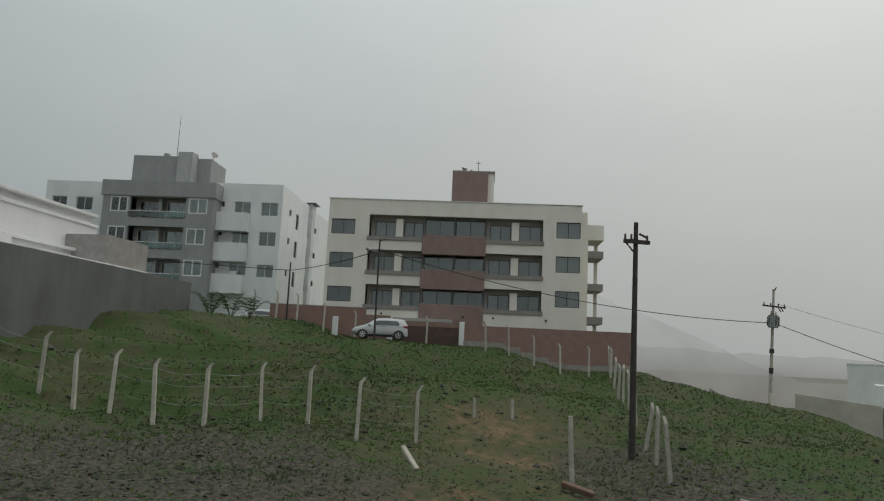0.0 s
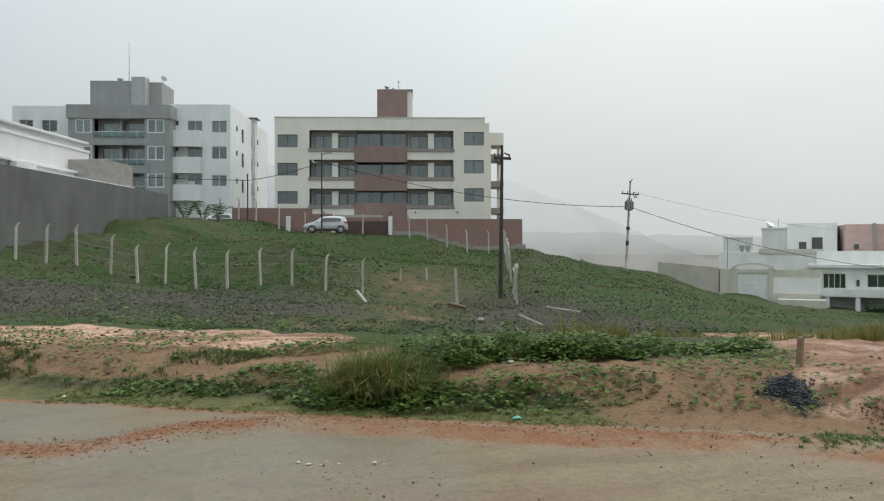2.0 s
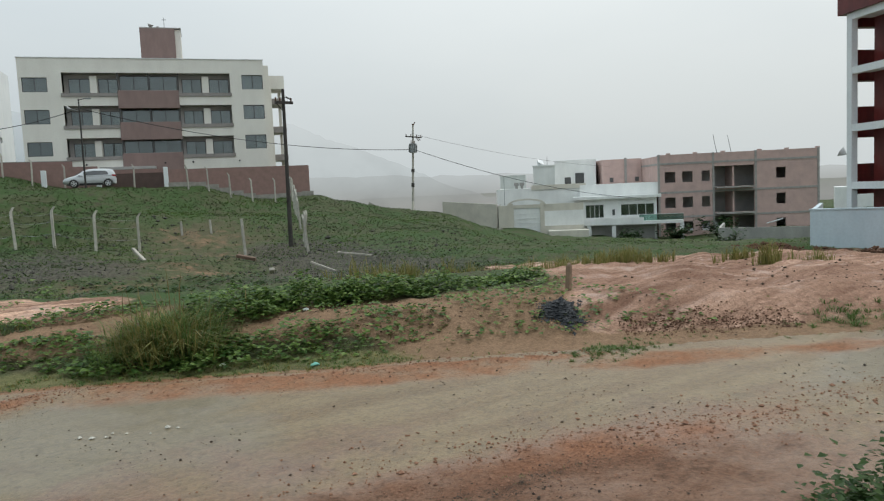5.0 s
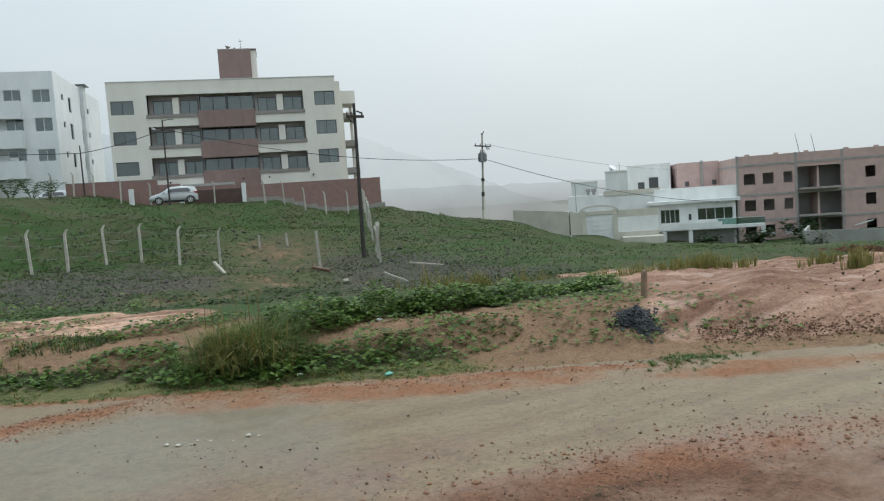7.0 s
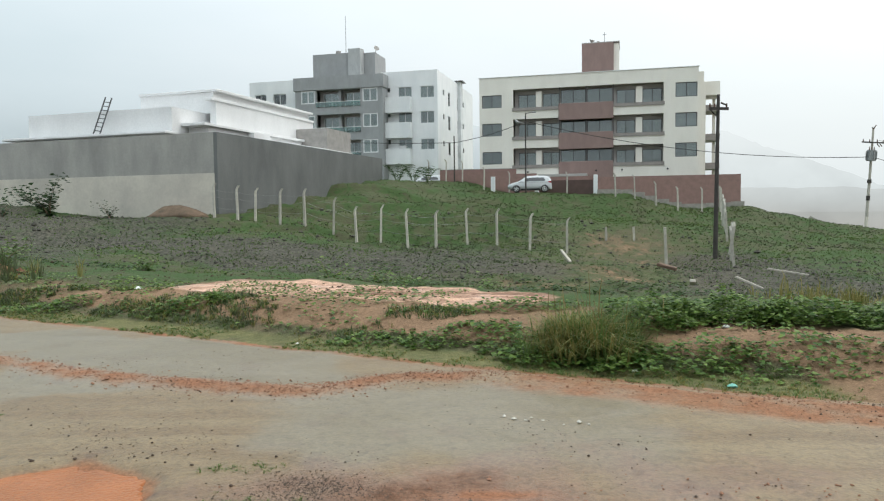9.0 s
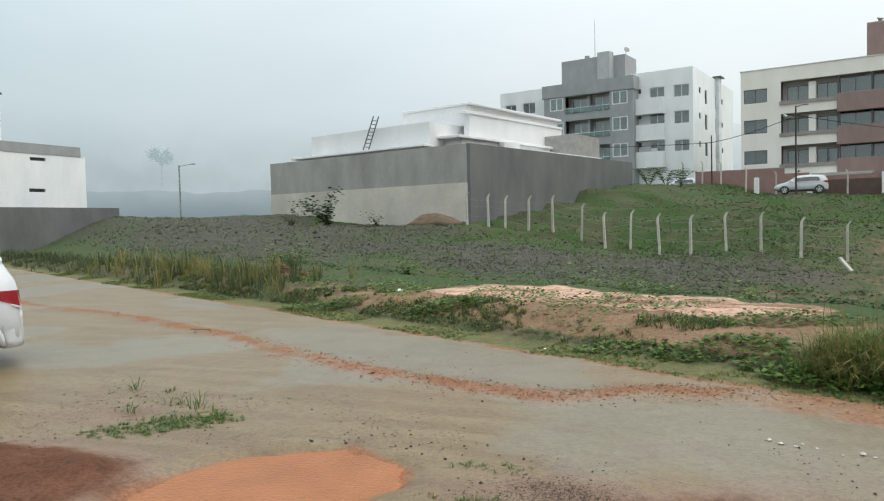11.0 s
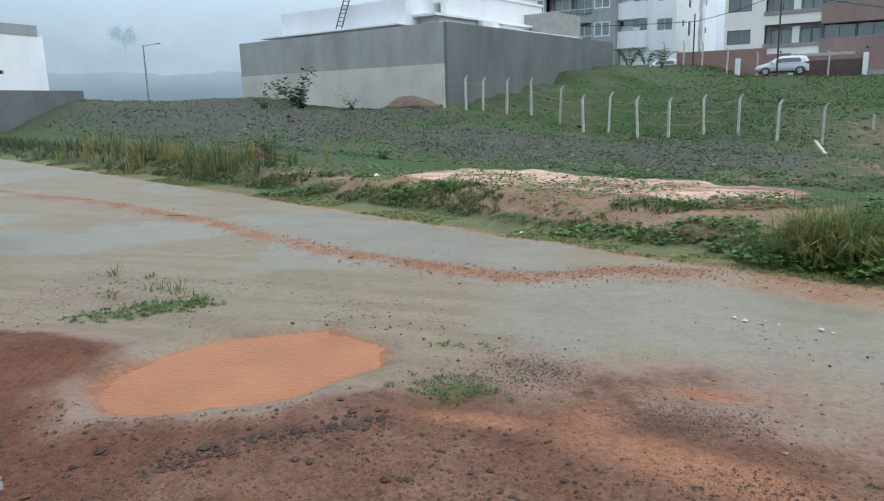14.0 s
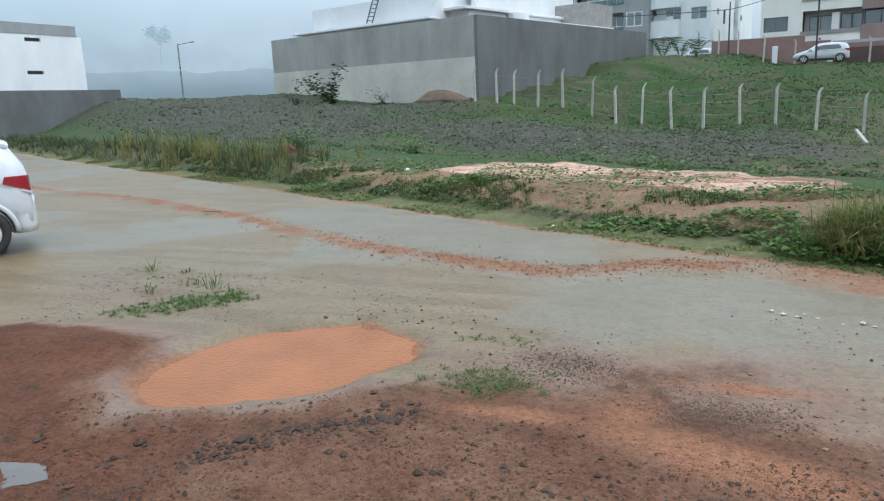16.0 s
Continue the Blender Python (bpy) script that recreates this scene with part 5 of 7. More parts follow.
def fences():
    rng = random.Random(4)
    f = thing("fence", pose(0, 0, 0), "fence of cranked concrete posts with slack wires on the grassy slope", "fence")
    line = [(-17.5, 44.1), (-15.8, 44.0), (-14.5, 44.0), (-12.65, 42.6), (-10.75, 41.8), (-8.55, 42.0), (-6.75, 41.0), (-4.85, 39.6), (-2.7, 38.8), (-0.45, 39.3), (2.05, 40.6), (4.4, 40.6), (7.0, 38.8), (9.9, 40.6)]
    tops = []
    for az, d in line:
        x, y = d * math.sin(radians(az)), d * math.cos(radians(az))
        z = zat(x, y)
        ob = new("post", POST)
        ob.parent = f
        ob.matrix_local = pose(x, y, z, rng.uniform(-3, 3), rng.uniform(-3, 3), rng.uniform(-30, 10))
        tops.append((x, y, z))
    for az, d, m in ((12.9, 46.5, SHORT), (15.0, 47.0, SHORT), (17.4, 36.0, PLAIN)):
        x, y = d * math.sin(radians(az)), d * math.cos(radians(az))
        ob = new("post", m)
        ob.parent = f
        ob.matrix_local = pose(x, y, zat(x, y), rng.uniform(-4, 4), rng.uniform(-4, 4), 0)
    for h in (0.75, 1.35, 1.75):
        w = [(a[0], a[1], a[2] + h) for a in tops]
        g = cable(w[0], w[-1], 0.1, 0.006, 4, w[1:-1])
        part("wire", g, STEEL, f, "slack fence wire")
    s = thing("fence", pose(0, 0, 0), "row of leaning concrete posts climbing the slope", "fence")
    for k in range(9):
        q = k / 8
        x, y = 14.35 + 9.2 * q, 35.2 + 25.5 * q
        ob = new("post", POST)
        ob.parent = s
        ob.matrix_local = pose(x, y, zat(x, y) - 0.05, rng.uniform(-6, 6), rng.uniform(-10, 4), rng.uniform(60, 140))
    w = thing("fence", pose(0, 0, 0), "row of concrete posts before the brown brick wall", "fence")
    for az, d in ((13.6, 65.3), (15.05, 65.0), (16.6, 64.8), (18.2, 64.6), (19.9, 64.4), (21.2, 64.6), (9.9, 66), (3.4, 68.5), (5.4, 67.5), (1.7, 69.5), (0.4, 70), (-1.0, 70.5)):
        x, y = d * math.sin(radians(az)), d * math.cos(radians(az))
        ob = new("post", POST)
        ob.parent = w
        ob.matrix_local = pose(x, y, zat(x, y), rng.uniform(-2, 2), rng.uniform(-2, 2), 180 + rng.uniform(-20, 20))


fences()


def kerb_line():
    k = thing("kerb", pose(0, 0, 0), "pale kerb stones along the lane on the slope", "kerb", kind="structure")
    pts = [(27.2, 62.6), (31.5, 61.8), (36.4, 60.6), (42, 62.0), (48, 65.0), (53.2, 69.0)]
    stone = fixed("kerb_stone", Geo().box(-0.46, 0.46, -0.09, 0.09, -0.3, 0.12), KERB)
    for (ax, ay), (bx, by) in zip(pts, pts[1:]):
        n = int(math.hypot(bx - ax, by - ay))
        for i in range(n):
            q = (i + 0.5) / n
            x, y = ax + (bx - ax) * q, ay + (by - ay) * q
            x2, y2 = x + (bx - ax) * 0.02, y + (by - ay) * 0.02
            slope = math.degrees(math.atan2(zat(x2, y2) - zat(x, y), math.hypot(x2 - x, y2 - y)))
            ob = new("kerb_stone", stone)
            ob.parent = k
            ob.matrix_local = pose(x, y, zat(x, y), 0, -slope, math.degrees(math.atan2(by - ay, bx - ax)))


kerb_line()


# ---- poles and cables ----
def power_pole(x, y, h, lean, label, transformer=False, r=0.135):
    z = zat(x, y)
    p = thing("power_pole", pose(x, y, z, 0, lean, 0), label, "utility pole")
    part("shaft", Geo().tube((0, 0, -0.4), (0, 0, h), r, r * 0.62, 12), CONC if transformer else WOODPOLE, p, smooth=False)
    if transformer:
        part("crossarm", Geo().box(-0.95, 0.95, -0.16, -0.06, h - 1.2, h - 1.09), WOODPOLE, p, "dark crossarm")
        for q in (-0.85, -0.3, 0.35, 0.85):
            part("insulator", Geo().tube((q, -0.11, h - 1.09), (q, -0.11, h - 0.88), 0.05, 0.035, 8), PORCELAIN, p)
        t = part("transformer", Geo().tube((-0.25, -0.42, h - 2.75), (-0.25, -0.42, h - 1.85), 0.36, 0.36, 16), STEEL, p, "grey pole transformer")
        for k in range(7):
            a = math.pi * (0.75 + k * 0.25)
            cx, cy = -0.25 + 0.40 * math.cos(a), -0.42 + 0.40 * math.sin(a)
            part("fin", Geo().box(cx - 0.03, cx + 0.03, cy - 0.03, cy + 0.03, h - 2.65, h - 1.95), STEEL, t)
        for q in (-0.45, -0.25, -0.05):
            part("bushing", Geo().tube((q, -0.42, h - 1.85), (q, -0.42, h - 1.55), 0.05, 0.03, 8), PORCELAIN, t)
        for q, zz in ((0.55, h - 1.5), (0.75, h - 1.45)):
            part("fuse", Geo().tube((q, -0.15, zz), (q - 0.25, -0.2, zz + 0.25), 0.04, 0.04, 6), PORCELAIN, p)
        part("head", Geo().tube((0, 0, h), (0.22, 0, h + 0.35), 0.06, 0.04, 6).tube((0.0, 0, h), (-0.1, 0, h + 0.15), 0.05, 0.05, 6), PORCELAIN, p)
        part("band", Geo().tube((0, 0, 2.6), (0, 0, 3.0), r * 1.15, r * 1.15, 12), WOODPOLE, p)
        part("band", Geo().tube((0, 0, h - 4.6), (0, 0, h - 4.3), r * 1.3, r * 1.2, 12), WOODPOLE, p)
        part("painted_foot", Geo().tube((0, 0, 0), (0, 0, 1.2), r * 1.06, r * 1.03, 12), BEIGE, p, "pale painted foot")
    else:
        part("crossarm", Geo().box(-0.55, 0.5, -0.2, -0.08, h - 0.85, h - 0.7), WOODPOLE, p)
        for q in (-0.5, -0.25, 0.4):
            part("insulator", Geo().tube((q, -0.14, h - 0.7), (q, -0.14, h - 0.5), 0.05, 0.04, 8), PORCELAIN, p)
        part("bracket", Geo().tube((0.1, -0.1, h - 0.45), (0.42, -0.15, h - 0.6), 0.045, None, 6).tube((-0.1, -0.1, h - 1.2), (-0.5, -0.14, h - 0.8), 0.03, None, 6), WOODPOLE, p)
    return p


power_pole(14.95, 39.22, 8.9, 0.6, "dark wooden power pole on the grassy slope")
power_pole(36.6, 62.0, 8.7, 3.2, "concrete power pole with transformer and crossarm", True)


def street_lamp(x, y, h, arm, label, r=0.075, metal=None):
    metal = metal or WOODPOLE
    p = thing("street_lamp", pose(x, y, zat(x, y)), label, "street lamp")
    part("shaft", Geo().tube((0, 0, -0.3), (0, 0, h), r, r * 0.7, 10), metal, p)
    part("arm", Geo().tube((0, 0, h - 0.1), (arm, 0, h + 0.05), 0.035, 0.03, 6), metal, p)
    part("lamp_head", Geo().box(arm - 0.2 if arm < 0 else arm, arm if arm < 0 else arm + 0.4, -0.1, 0.1, h, h + 0.1), STEEL, p, "flat lamp head", bevel=0.02)
    return p


lp = street_lamp(7.45, 63.4, 7.0, 0.5, "dark street lamp pole before the cream building")
part("side_lamp", Geo().tube((0, 0, 6.0), (-0.7, 0, 6.25), 0.03, None, 6).tube((-0.7, 0, 6.15), (-0.9, 0, 6.35), 0.16, 0.1, 10), STEEL, lp)
street_lamp(-47.65, 57.9, 5.2, 1.5, "thin grey street lamp far off in the mist", 0.09, STEEL)
slim = thing("power_pole", pose(1.3, 69.6, zat(1.3, 69.6)), "slim dark service pole by the brick wall", "utility pole")
part("shaft", Geo().tube((0, 0, -0.3), (0, 0, 4.4), 0.07, 0.05, 8), WOODPOLE, slim)


def cables():
    spans = [((-30, 66, 9.6), (1.3, 69.6, 8.2), 0.5), ((1.3, 69.6, 8.2), (7.5, 63.4, 9.4), 0.2), ((7.5, 63.4, 9.4), (36.9, 61.8, 5.85), 1.0),
             ((36.9, 61.8, 5.85), (67.5, 59.8, -0.4), 0.9), ((37.2, 61.8, 7.3), (95, 75, 4), 1.5)]
    for k, (a, b, s) in enumerate(spans):
        solo("cable", cable(a, b, s, 0.028 if k < 4 else 0.012, 20), WIRE, pose(0, 0, 0), "black overhead cable slung between poles", "cable", "overhead cables")


cables()


# ---- cars ----
def hatchback(name, m, label, dark_trim=True):
    """A small hatchback: x forward, rear axle at the origin on the ground, y to its left."""
    c = thing(name, m, label, "car")
    L0, L1, WB, HW = -0.72, 3.3, 2.5, 0.84
    # body rings: x, half width, sill z, belt z, roof z, roof half width
    rings = [(-0.74, 0.70, 0.34, 0.80, 0.98, 0.60), (-0.70, 0.79, 0.30, 0.88, 1.10, 0.64), (-0.55, 0.825, 0.28, 0.92, 1.30, 0.62), (-0.30, 0.84, 0.27, 0.95, 1.43, 0.60),
             (0.1, 0.845, 0.26, 0.95, 1.47, 0.60), (0.8, 0.85, 0.25, 0.94, 1.49, 0.61), (1.4, 0.85, 0.25, 0.93, 1.46, 0.60), (1.75, 0.85, 0.25, 0.92, 1.36, 0.58),
             (2.15, 0.845, 0.25, 0.91, 1.10, 0.62), (2.4, 0.84, 0.26, 0.90, 0.96, 0.68), (2.8, 0.82, 0.28, 0.80, 0.86, 0.66), (3.1, 0.76, 0.30, 0.68, 0.76, 0.58), (3.28, 0.60, 0.36, 0.56, 0.62, 0.45)]
    rings = [(x * 0.82 if x < 0 else x, w, s, b, t, rw) for x, w, s, b, t, rw in rings]
    secs = []
    for x, w, s, b, t, rw in rings:
        half = [(w * 0.82, s), (w * 0.97, s + 0.12), (w, (s + b) / 2), (w * 0.985, b), (w * 0.985 + (rw - w * 0.985) * 0.7, b + (t - b) * 0.72), (rw, t - 0.03), (rw * 0.6, t + 0.015)]
        secs.append([(x, y, z) for y, z in half] + [(x, -y, z) for y, z in reversed(half)])
    part("body", Geo().loft(secs), CARWHITE, c, smooth=True)
    for sgn in (1, -1):
        # glass along the side, a touch proud of the pillars
        g = Geo()
        pts = []
        for x, w, s, b, t, rw in rings[3:9]:
            y0, z0 = w * 0.985, b
            y1, z1 = w * 0.985 + (rw - w * 0.985) * 0.66, b + (t - b) * 0.68
            pts.append([(x, sgn * (y0 + 0.006), z0 + 0.05), (x, sgn * (y1 + 0.012), z1)])
        pts[0] = [tuple(q + (p - q) * 0.4 for p, q in zip(pts[0][k], pts[1][k])) for k in (0, 1)]
        pts[0][1] = tuple((p + q) / 2 for p, q in zip(pts[0][1], pts[0][0]))
        for a, b2 in ((0, 2), (2, 4)):
            for i in range(a, b2):
                g.add([pts[i][0], pts[i + 1][0], pts[i + 1][1], pts[i][1]], [(0, 1, 2, 3)])
        part("side_window", g, CARGLASS, c, "dark side glass")
        for x in (0.0, WB):
            wheel = part("tyre", Geo().ring((x, sgn * 0.80, 0.315), "y", 0.315, 0.215, 0.20, 28), TYRE, c, smooth=True)
            rim = Geo().ring((x, sgn * 0.82, 0.315), "y", 0.218, 0.188, 0.15, 24)
            rim.tube((x, sgn * 0.80, 0.315), (x, sgn * 0.885, 0.315), 0.055, 0.05, 12)
            for k in range(5):
                for o in (-0.14, 0.14):
                    a = 2 * math.pi * k / 5 + o + 0.3
                    rim.tube((x + 0.04 * math.cos(a), sgn * 0.872, 0.315 + 0.04 * math.sin(a)), (x + 0.195 * math.cos(a), sgn * 0.876, 0.315 + 0.195 * math.sin(a)), 0.019, 0.021, 6)
            part("rim", rim, RIM, wheel, "silver double-spoke alloy rim")
            part("hub_back", Geo().tube((x, sgn * 0.853, 0.315), (x, sgn * 0.858, 0.315), 0.2, 0.2, 20), PLASTIC, wheel)
            arch = Geo()
            n = 14
            rr = []
            for k in range(n + 1):
                a = math.pi * k / n
                rr.append([(x + q * math.cos(a), sgn * yy, 0.31 + q * math.sin(a)) for q, yy in ((0.345, 0.86), (0.362, 0.868), (0.362, 0.80), (0.345, 0.80))])
            part("wheel_arch", arch.loft(rr), PLASTIC, c, "black wheel arch lining")
            # Flat black plate standing in for the shade inside the wheel arch.
            shade_plate = Geo()
            rr = [[(x + 0.33 * math.cos(math.pi * k / n), sgn * yy, 0.30 + 0.33 * math.sin(math.pi * k / n)) for yy in (0.852, 0.850)] + [(x, sgn * 0.850, 0.30), (x, sgn * 0.852, 0.30)] for k in range(n + 1)]
            part("arch_shade_plate", shade_plate.loft(rr, False), PLASTIC, c)
        tail = Geo().add([(-0.625, sgn * 0.58, 0.80), (-0.603, sgn * 0.785, 0.78), (-0.30, sgn * 0.858, 0.90), (-0.33, sgn * 0.852, 0.985), (-0.575, sgn * 0.785, 0.985), (-0.61, sgn * 0.58, 0.975)], [(0, 1, 4, 5), (1, 2, 3, 4)])
        lamp = part("tail_lamp", tail, TAIL, c, "red tail lamp")
        part("reversing_lens", Geo().add([(-0.632, sgn * 0.58, 0.775), (-0.609, sgn * 0.79, 0.757), (-0.50, sgn * 0.822, 0.80), (-0.50, sgn * 0.824, 0.825), (-0.606, sgn * 0.79, 0.785), (-0.629, sgn * 0.58, 0.80)], [(0, 1, 4, 5), (1, 2, 3, 4)]), ALU, lamp, "clear reversing lens")
        # Black strip along the side, coloured as the shade under a body crease.
        part("crease_shade_strip", Geo().loft([[(x, sgn * (w + q), zz) for q, zz in ((0.0, 0.885), (0.006, 0.889), (0.006, 0.897), (0.0, 0.9))] for x, w in ((-0.28, 0.832), (0.1, 0.838), (0.8, 0.842), (1.75, 0.842), (2.3, 0.834))]), PLASTIC, c, "dark strip for the shade of the body crease")
        part("flare", Geo().loft([[(0.42 * math.cos(a) * k, sgn * yy, 0.31 + 0.42 * math.sin(a) * k) for k, yy in ((0.87, 0.856), (0.89, 0.885), (1.0, 0.872), (1.03, 0.845))] for a in np.linspace(0.0, math.pi, 15)]), CARWHITE, c, "white flared arch edge", smooth=True)
        part("mirror", Geo().box(1.95, 2.15, sgn * 0.86 if sgn > 0 else -1.0, 1.0 if sgn > 0 else -0.86, 0.93, 1.07), CARWHITE, c, bevel=0.03)
        part("handle", Geo().box(0.75, 0.93, sgn * 0.855 - 0.012, sgn * 0.855 + 0.012, 0.80, 0.83), CARWHITE, c)
        part("sill", Geo().box(0.42, 2.1, sgn * 0.80 - 0.03, sgn * 0.80 + 0.03, 0.24, 0.33), PLASTIC, c)
    part("rear_window", Geo().add([(-0.605, -0.55, 1.03), (-0.605, 0.55, 1.03), (-0.36, 0.52, 1.385), (-0.36, -0.52, 1.385)], [(0, 1, 2, 3)]), CARGLASS, c, "dark rear glass")
    part("windscreen", Geo().add([(2.38, -0.62, 1.0), (2.38, 0.62, 1.0), (1.82, 0.54, 1.36), (1.82, -0.54, 1.36)], [(0, 1, 2, 3)]), CARGLASS, c)
    part("rear_bumper", Geo().loft([[(x, y, z) for x, y in ((-0.40, -0.825), (-0.53, -0.79), (-0.61, -0.68), (-0.655, -0.4), (-0.665, 0.0), (-0.655, 0.4), (-0.61, 0.68), (-0.53, 0.79), (-0.40, 0.825), (-0.3, 0.3), (-0.3, -0.3))] for z in (0.27, 0.36, 0.58, 0.68)]), CARWHITE, c, smooth=True)
    part("bumper_skirt", Geo().box(-0.5, -0.35, -0.5, 0.5, 0.24, 0.28), PLASTIC, c)
    part("number_plate", Geo().box(-0.635, -0.615, -0.2, 0.2, 0.74, 0.86), PAPER, c, "plain pale number plate")
    part("spoiler", Geo().loft([[(-0.44, y, z - 0.06), (-0.1, y, z - 0.03), (-0.1, y, z + 0.035), (-0.30, y, z + 0.02), (-0.44, y, z - 0.035)] for y, z in ((-0.6, 1.39), (-0.5, 1.425), (0.0, 1.435), (0.5, 1.425), (0.6, 1.39))]), CARWHITE, c)
    part("floor_pan", Geo().box(-0.3, 3.0, -0.7, 0.7, 0.2, 0.3), PLASTIC, c)
    return c


hatchback("car", pose(-9.0, 6.66, zat(-8.6, 6.4) - 0.005, 0, 0, 234), "white hatchback with alloy wheels parked on the wet road")
hatchback("car", pose(9.3, 64.8, zat(8, 64.8) + 0.02, 0, 0, 172), "white older hatchback parked on the grass before the brick wall")
hatchback("car", pose(-0.3, 77.6, zat(-1.8, 77.6) + 0.02, 0, 0, 176), "pale car parked behind the grassy crest beside the palms")
hatchback("car", pose(76.2, 56.3, -5.25, 0, 0, 140), "white car parked beside the villa")


# ---- plants ----
def blades(rows, rng, material, name, label, category="grass", kind="stuff"):
    """Grass tufts from rows of (x, y, z, height, spread, count): bent blades of two faces each."""
    R = np.repeat(np.arange(len(rows)), [r[5] for r in rows])
    P = np.array([r[:5] for r in rows], float)[R]
    n = len(R)
    a = rng.uniform(0, 2 * np.pi, n)
    d = np.stack([np.cos(a), np.sin(a)], -1)
    h = P[:, 3] * rng.uniform(0.55, 1.1, n)
    base = P[:, :2] + d * (P[:, 4] * 0.35 * rng.uniform(0, 1, n))[:, None]
    w = (0.001 + 0.004 * h + 0.0004 * np.hypot(P[:, 0], P[:, 1])) * rng.uniform(0.6, 1.3, n)
    s = np.stack([-d[:, 1], d[:, 0]], -1) * w[:, None]
    bend = P[:, 4] * rng.uniform(0.3, 1.0, n)
    midp, tip = base + d * (bend * 0.35)[:, None], base + d * bend[:, None]
    z = P[:, 2] - 0.02

    def lay(q, k):
        return np.concatenate([q, (z + h * k)[:, None]], -1)

    droop = 1 - 0.42 * np.clip(bend / np.maximum(h, 0.01) - 0.5, 0, 1)
    V = np.stack([lay(base - s, 0), lay(base + s, 0), lay(midp + s * 0.8, 0.7), lay(midp - s * 0.8, 0.7), lay(tip, droop)], 1).reshape(-1, 3)
    i = np.arange(n) * 5
    me = bpy.data.meshes.new(name)
    F = np.stack([i, i + 1, i + 2, i + 3], -1).tolist() + np.stack([i + 3, i + 2, i + 4], -1).tolist()
    me.from_pydata(V.tolist(), [], F)
    me.materials.append(material)
    return tagged(new(name, me), label, category, kind=kind)


def leaves(pts, rng, size, material, name, label, category="plant", kind="stuff", parent=None):
    """Many small folded leaves at the given places."""
    P = np.asarray(pts, float)
    n = len(P)
    a, t = rng.uniform(0, 2 * np.pi, n), rng.uniform(-0.5, 0.7, n)
    s = size * rng.uniform(0.6, 1.3, n)
    d = np.stack([np.cos(a) * np.cos(t), np.sin(a) * np.cos(t), np.sin(t) * 0.6], -1)
    q = np.stack([-np.sin(a), np.cos(a), rng.uniform(-0.4, 0.4, n)], -1)
    S, W = s[:, None], (s * 0.42)[:, None]
    up = np.array([0, 0, 1.0])
    V = np.stack([P, P + d * S * 0.45 + q * W + up * S * 0.12, P + d * S, P + d * S * 0.45 - q * W + up * S * 0.12], 1).reshape(-1, 3)
    i = np.arange(n) * 4
    me = bpy.data.meshes.new(name)
    me.from_pydata(V.tolist(), [], np.stack([i, i + 1, i + 2], -1).tolist() + np.stack([i, i + 2, i + 3], -1).tolist())
    me.materials.append(material)
    ob = new(name, me)
    if parent:
        ob.parent = parent
        return tagged(ob, label)
    return tagged(ob, label, category, kind=kind)


def scatter(rng, n, az0, az1, d0, d1):
    """Places spread evenly in the picture: more of them nearby."""
    a = np.radians(rng.uniform(az0, az1, n))
    d = np.exp(rng.uniform(np.log(d0), np.log(d1), n))
    return d * np.sin(a), d * np.cos(a), d


DEEPLEAF = leaf_mat("deep_green_leaves", (0.025, 0.058, 0.016), (0.06, 0.10, 0.028), 0.4)
rng = np.random.default_rng(7)


def hill_grass():
    x, y, d = scatter(rng, 230000, -60, 62, 13, 78)
    v, u = beyond(x, y), along(x, y)
    lush = fbm(x, y, 0.16, 41)
    bare = 0.95 * np.exp(-(((x - 0.26 * y + 0.3) / (1.2 + 0.075 * y)) ** 2)) * ease(19, 25, y) * (1 - ease(44, 52, y)) + 0.6 * np.exp(-(((x - 3.5) / 5) ** 2 + ((y - 23) / 4) ** 2))
    soil = mud_zone(x, y)
    green = 0.05 + 0.95 * ease(-14, 2, x - 0.2 * (y - 40)) * ease(28, 44, y)
    keep = (v > 5.5) & (rng.uniform(0, 1, len(x)) < np.clip((lush * 1.5 - 0.15) * (1 - bare) * (0.25 + green), 0, 1)) & (soil < 0.45)
    keep &= ~((x > 66) | ((x < -13.5) & (y > 44 - 0.34 * (x + 13.5)) & (y > 43)) | ((x < -5) & (y > 65)))
    x, y, d = x[keep], y[keep], d[keep]
    z = height(x, y)
    h = (0.035 + 0.11 * fbm(x, y, 0.4, 43)) * (0.8 + d / 140)
    pick = fbm(x, y, 0.25, 44) + rng.uniform(-0.15, 0.15, len(x)) > 0.5
    for sel, m, nm, lab in ((pick, HAYGREEN, "hill_grass", "wet green grass on the slope"), (~pick, DARKGRASS, "hill_weeds", "short dark weeds on the slope")):
        rows = [(a, b, c, k, k * 1.2, 4) for a, b, c, k in zip(x[sel], y[sel], z[sel], h[sel])]
        blades(rows, rng, m, nm, lab)


hill_grass()


def slope_weeds():
    """Small broad-leaved weeds in loose clumps over the dark lower slope."""
    x, y, d = scatter(rng, 60000, -50, 40, 13, 46)
    v = beyond(x, y)
    keep = (v > 5.5) & (mud_zone(x, y) < 0.4) & (fbm(x, y, 0.35, 91) + 0.5 * fbm(x, y, 1.6, 92) > 0.84)
    keep &= ~((x < -13.5) & (y > 43 - 0.34 * (x + 13.5)))
    x, y, d = x[keep], y[keep], d[keep]
    z = height(x, y) + rng.uniform(0.0, 0.1, len(x))
    leaves(np.stack([x, y, z], -1), rng, 0.11, DEEPLEAF, "slope_weeds", "low broad-leaved weeds on the dark wet slope")


slope_weeds()


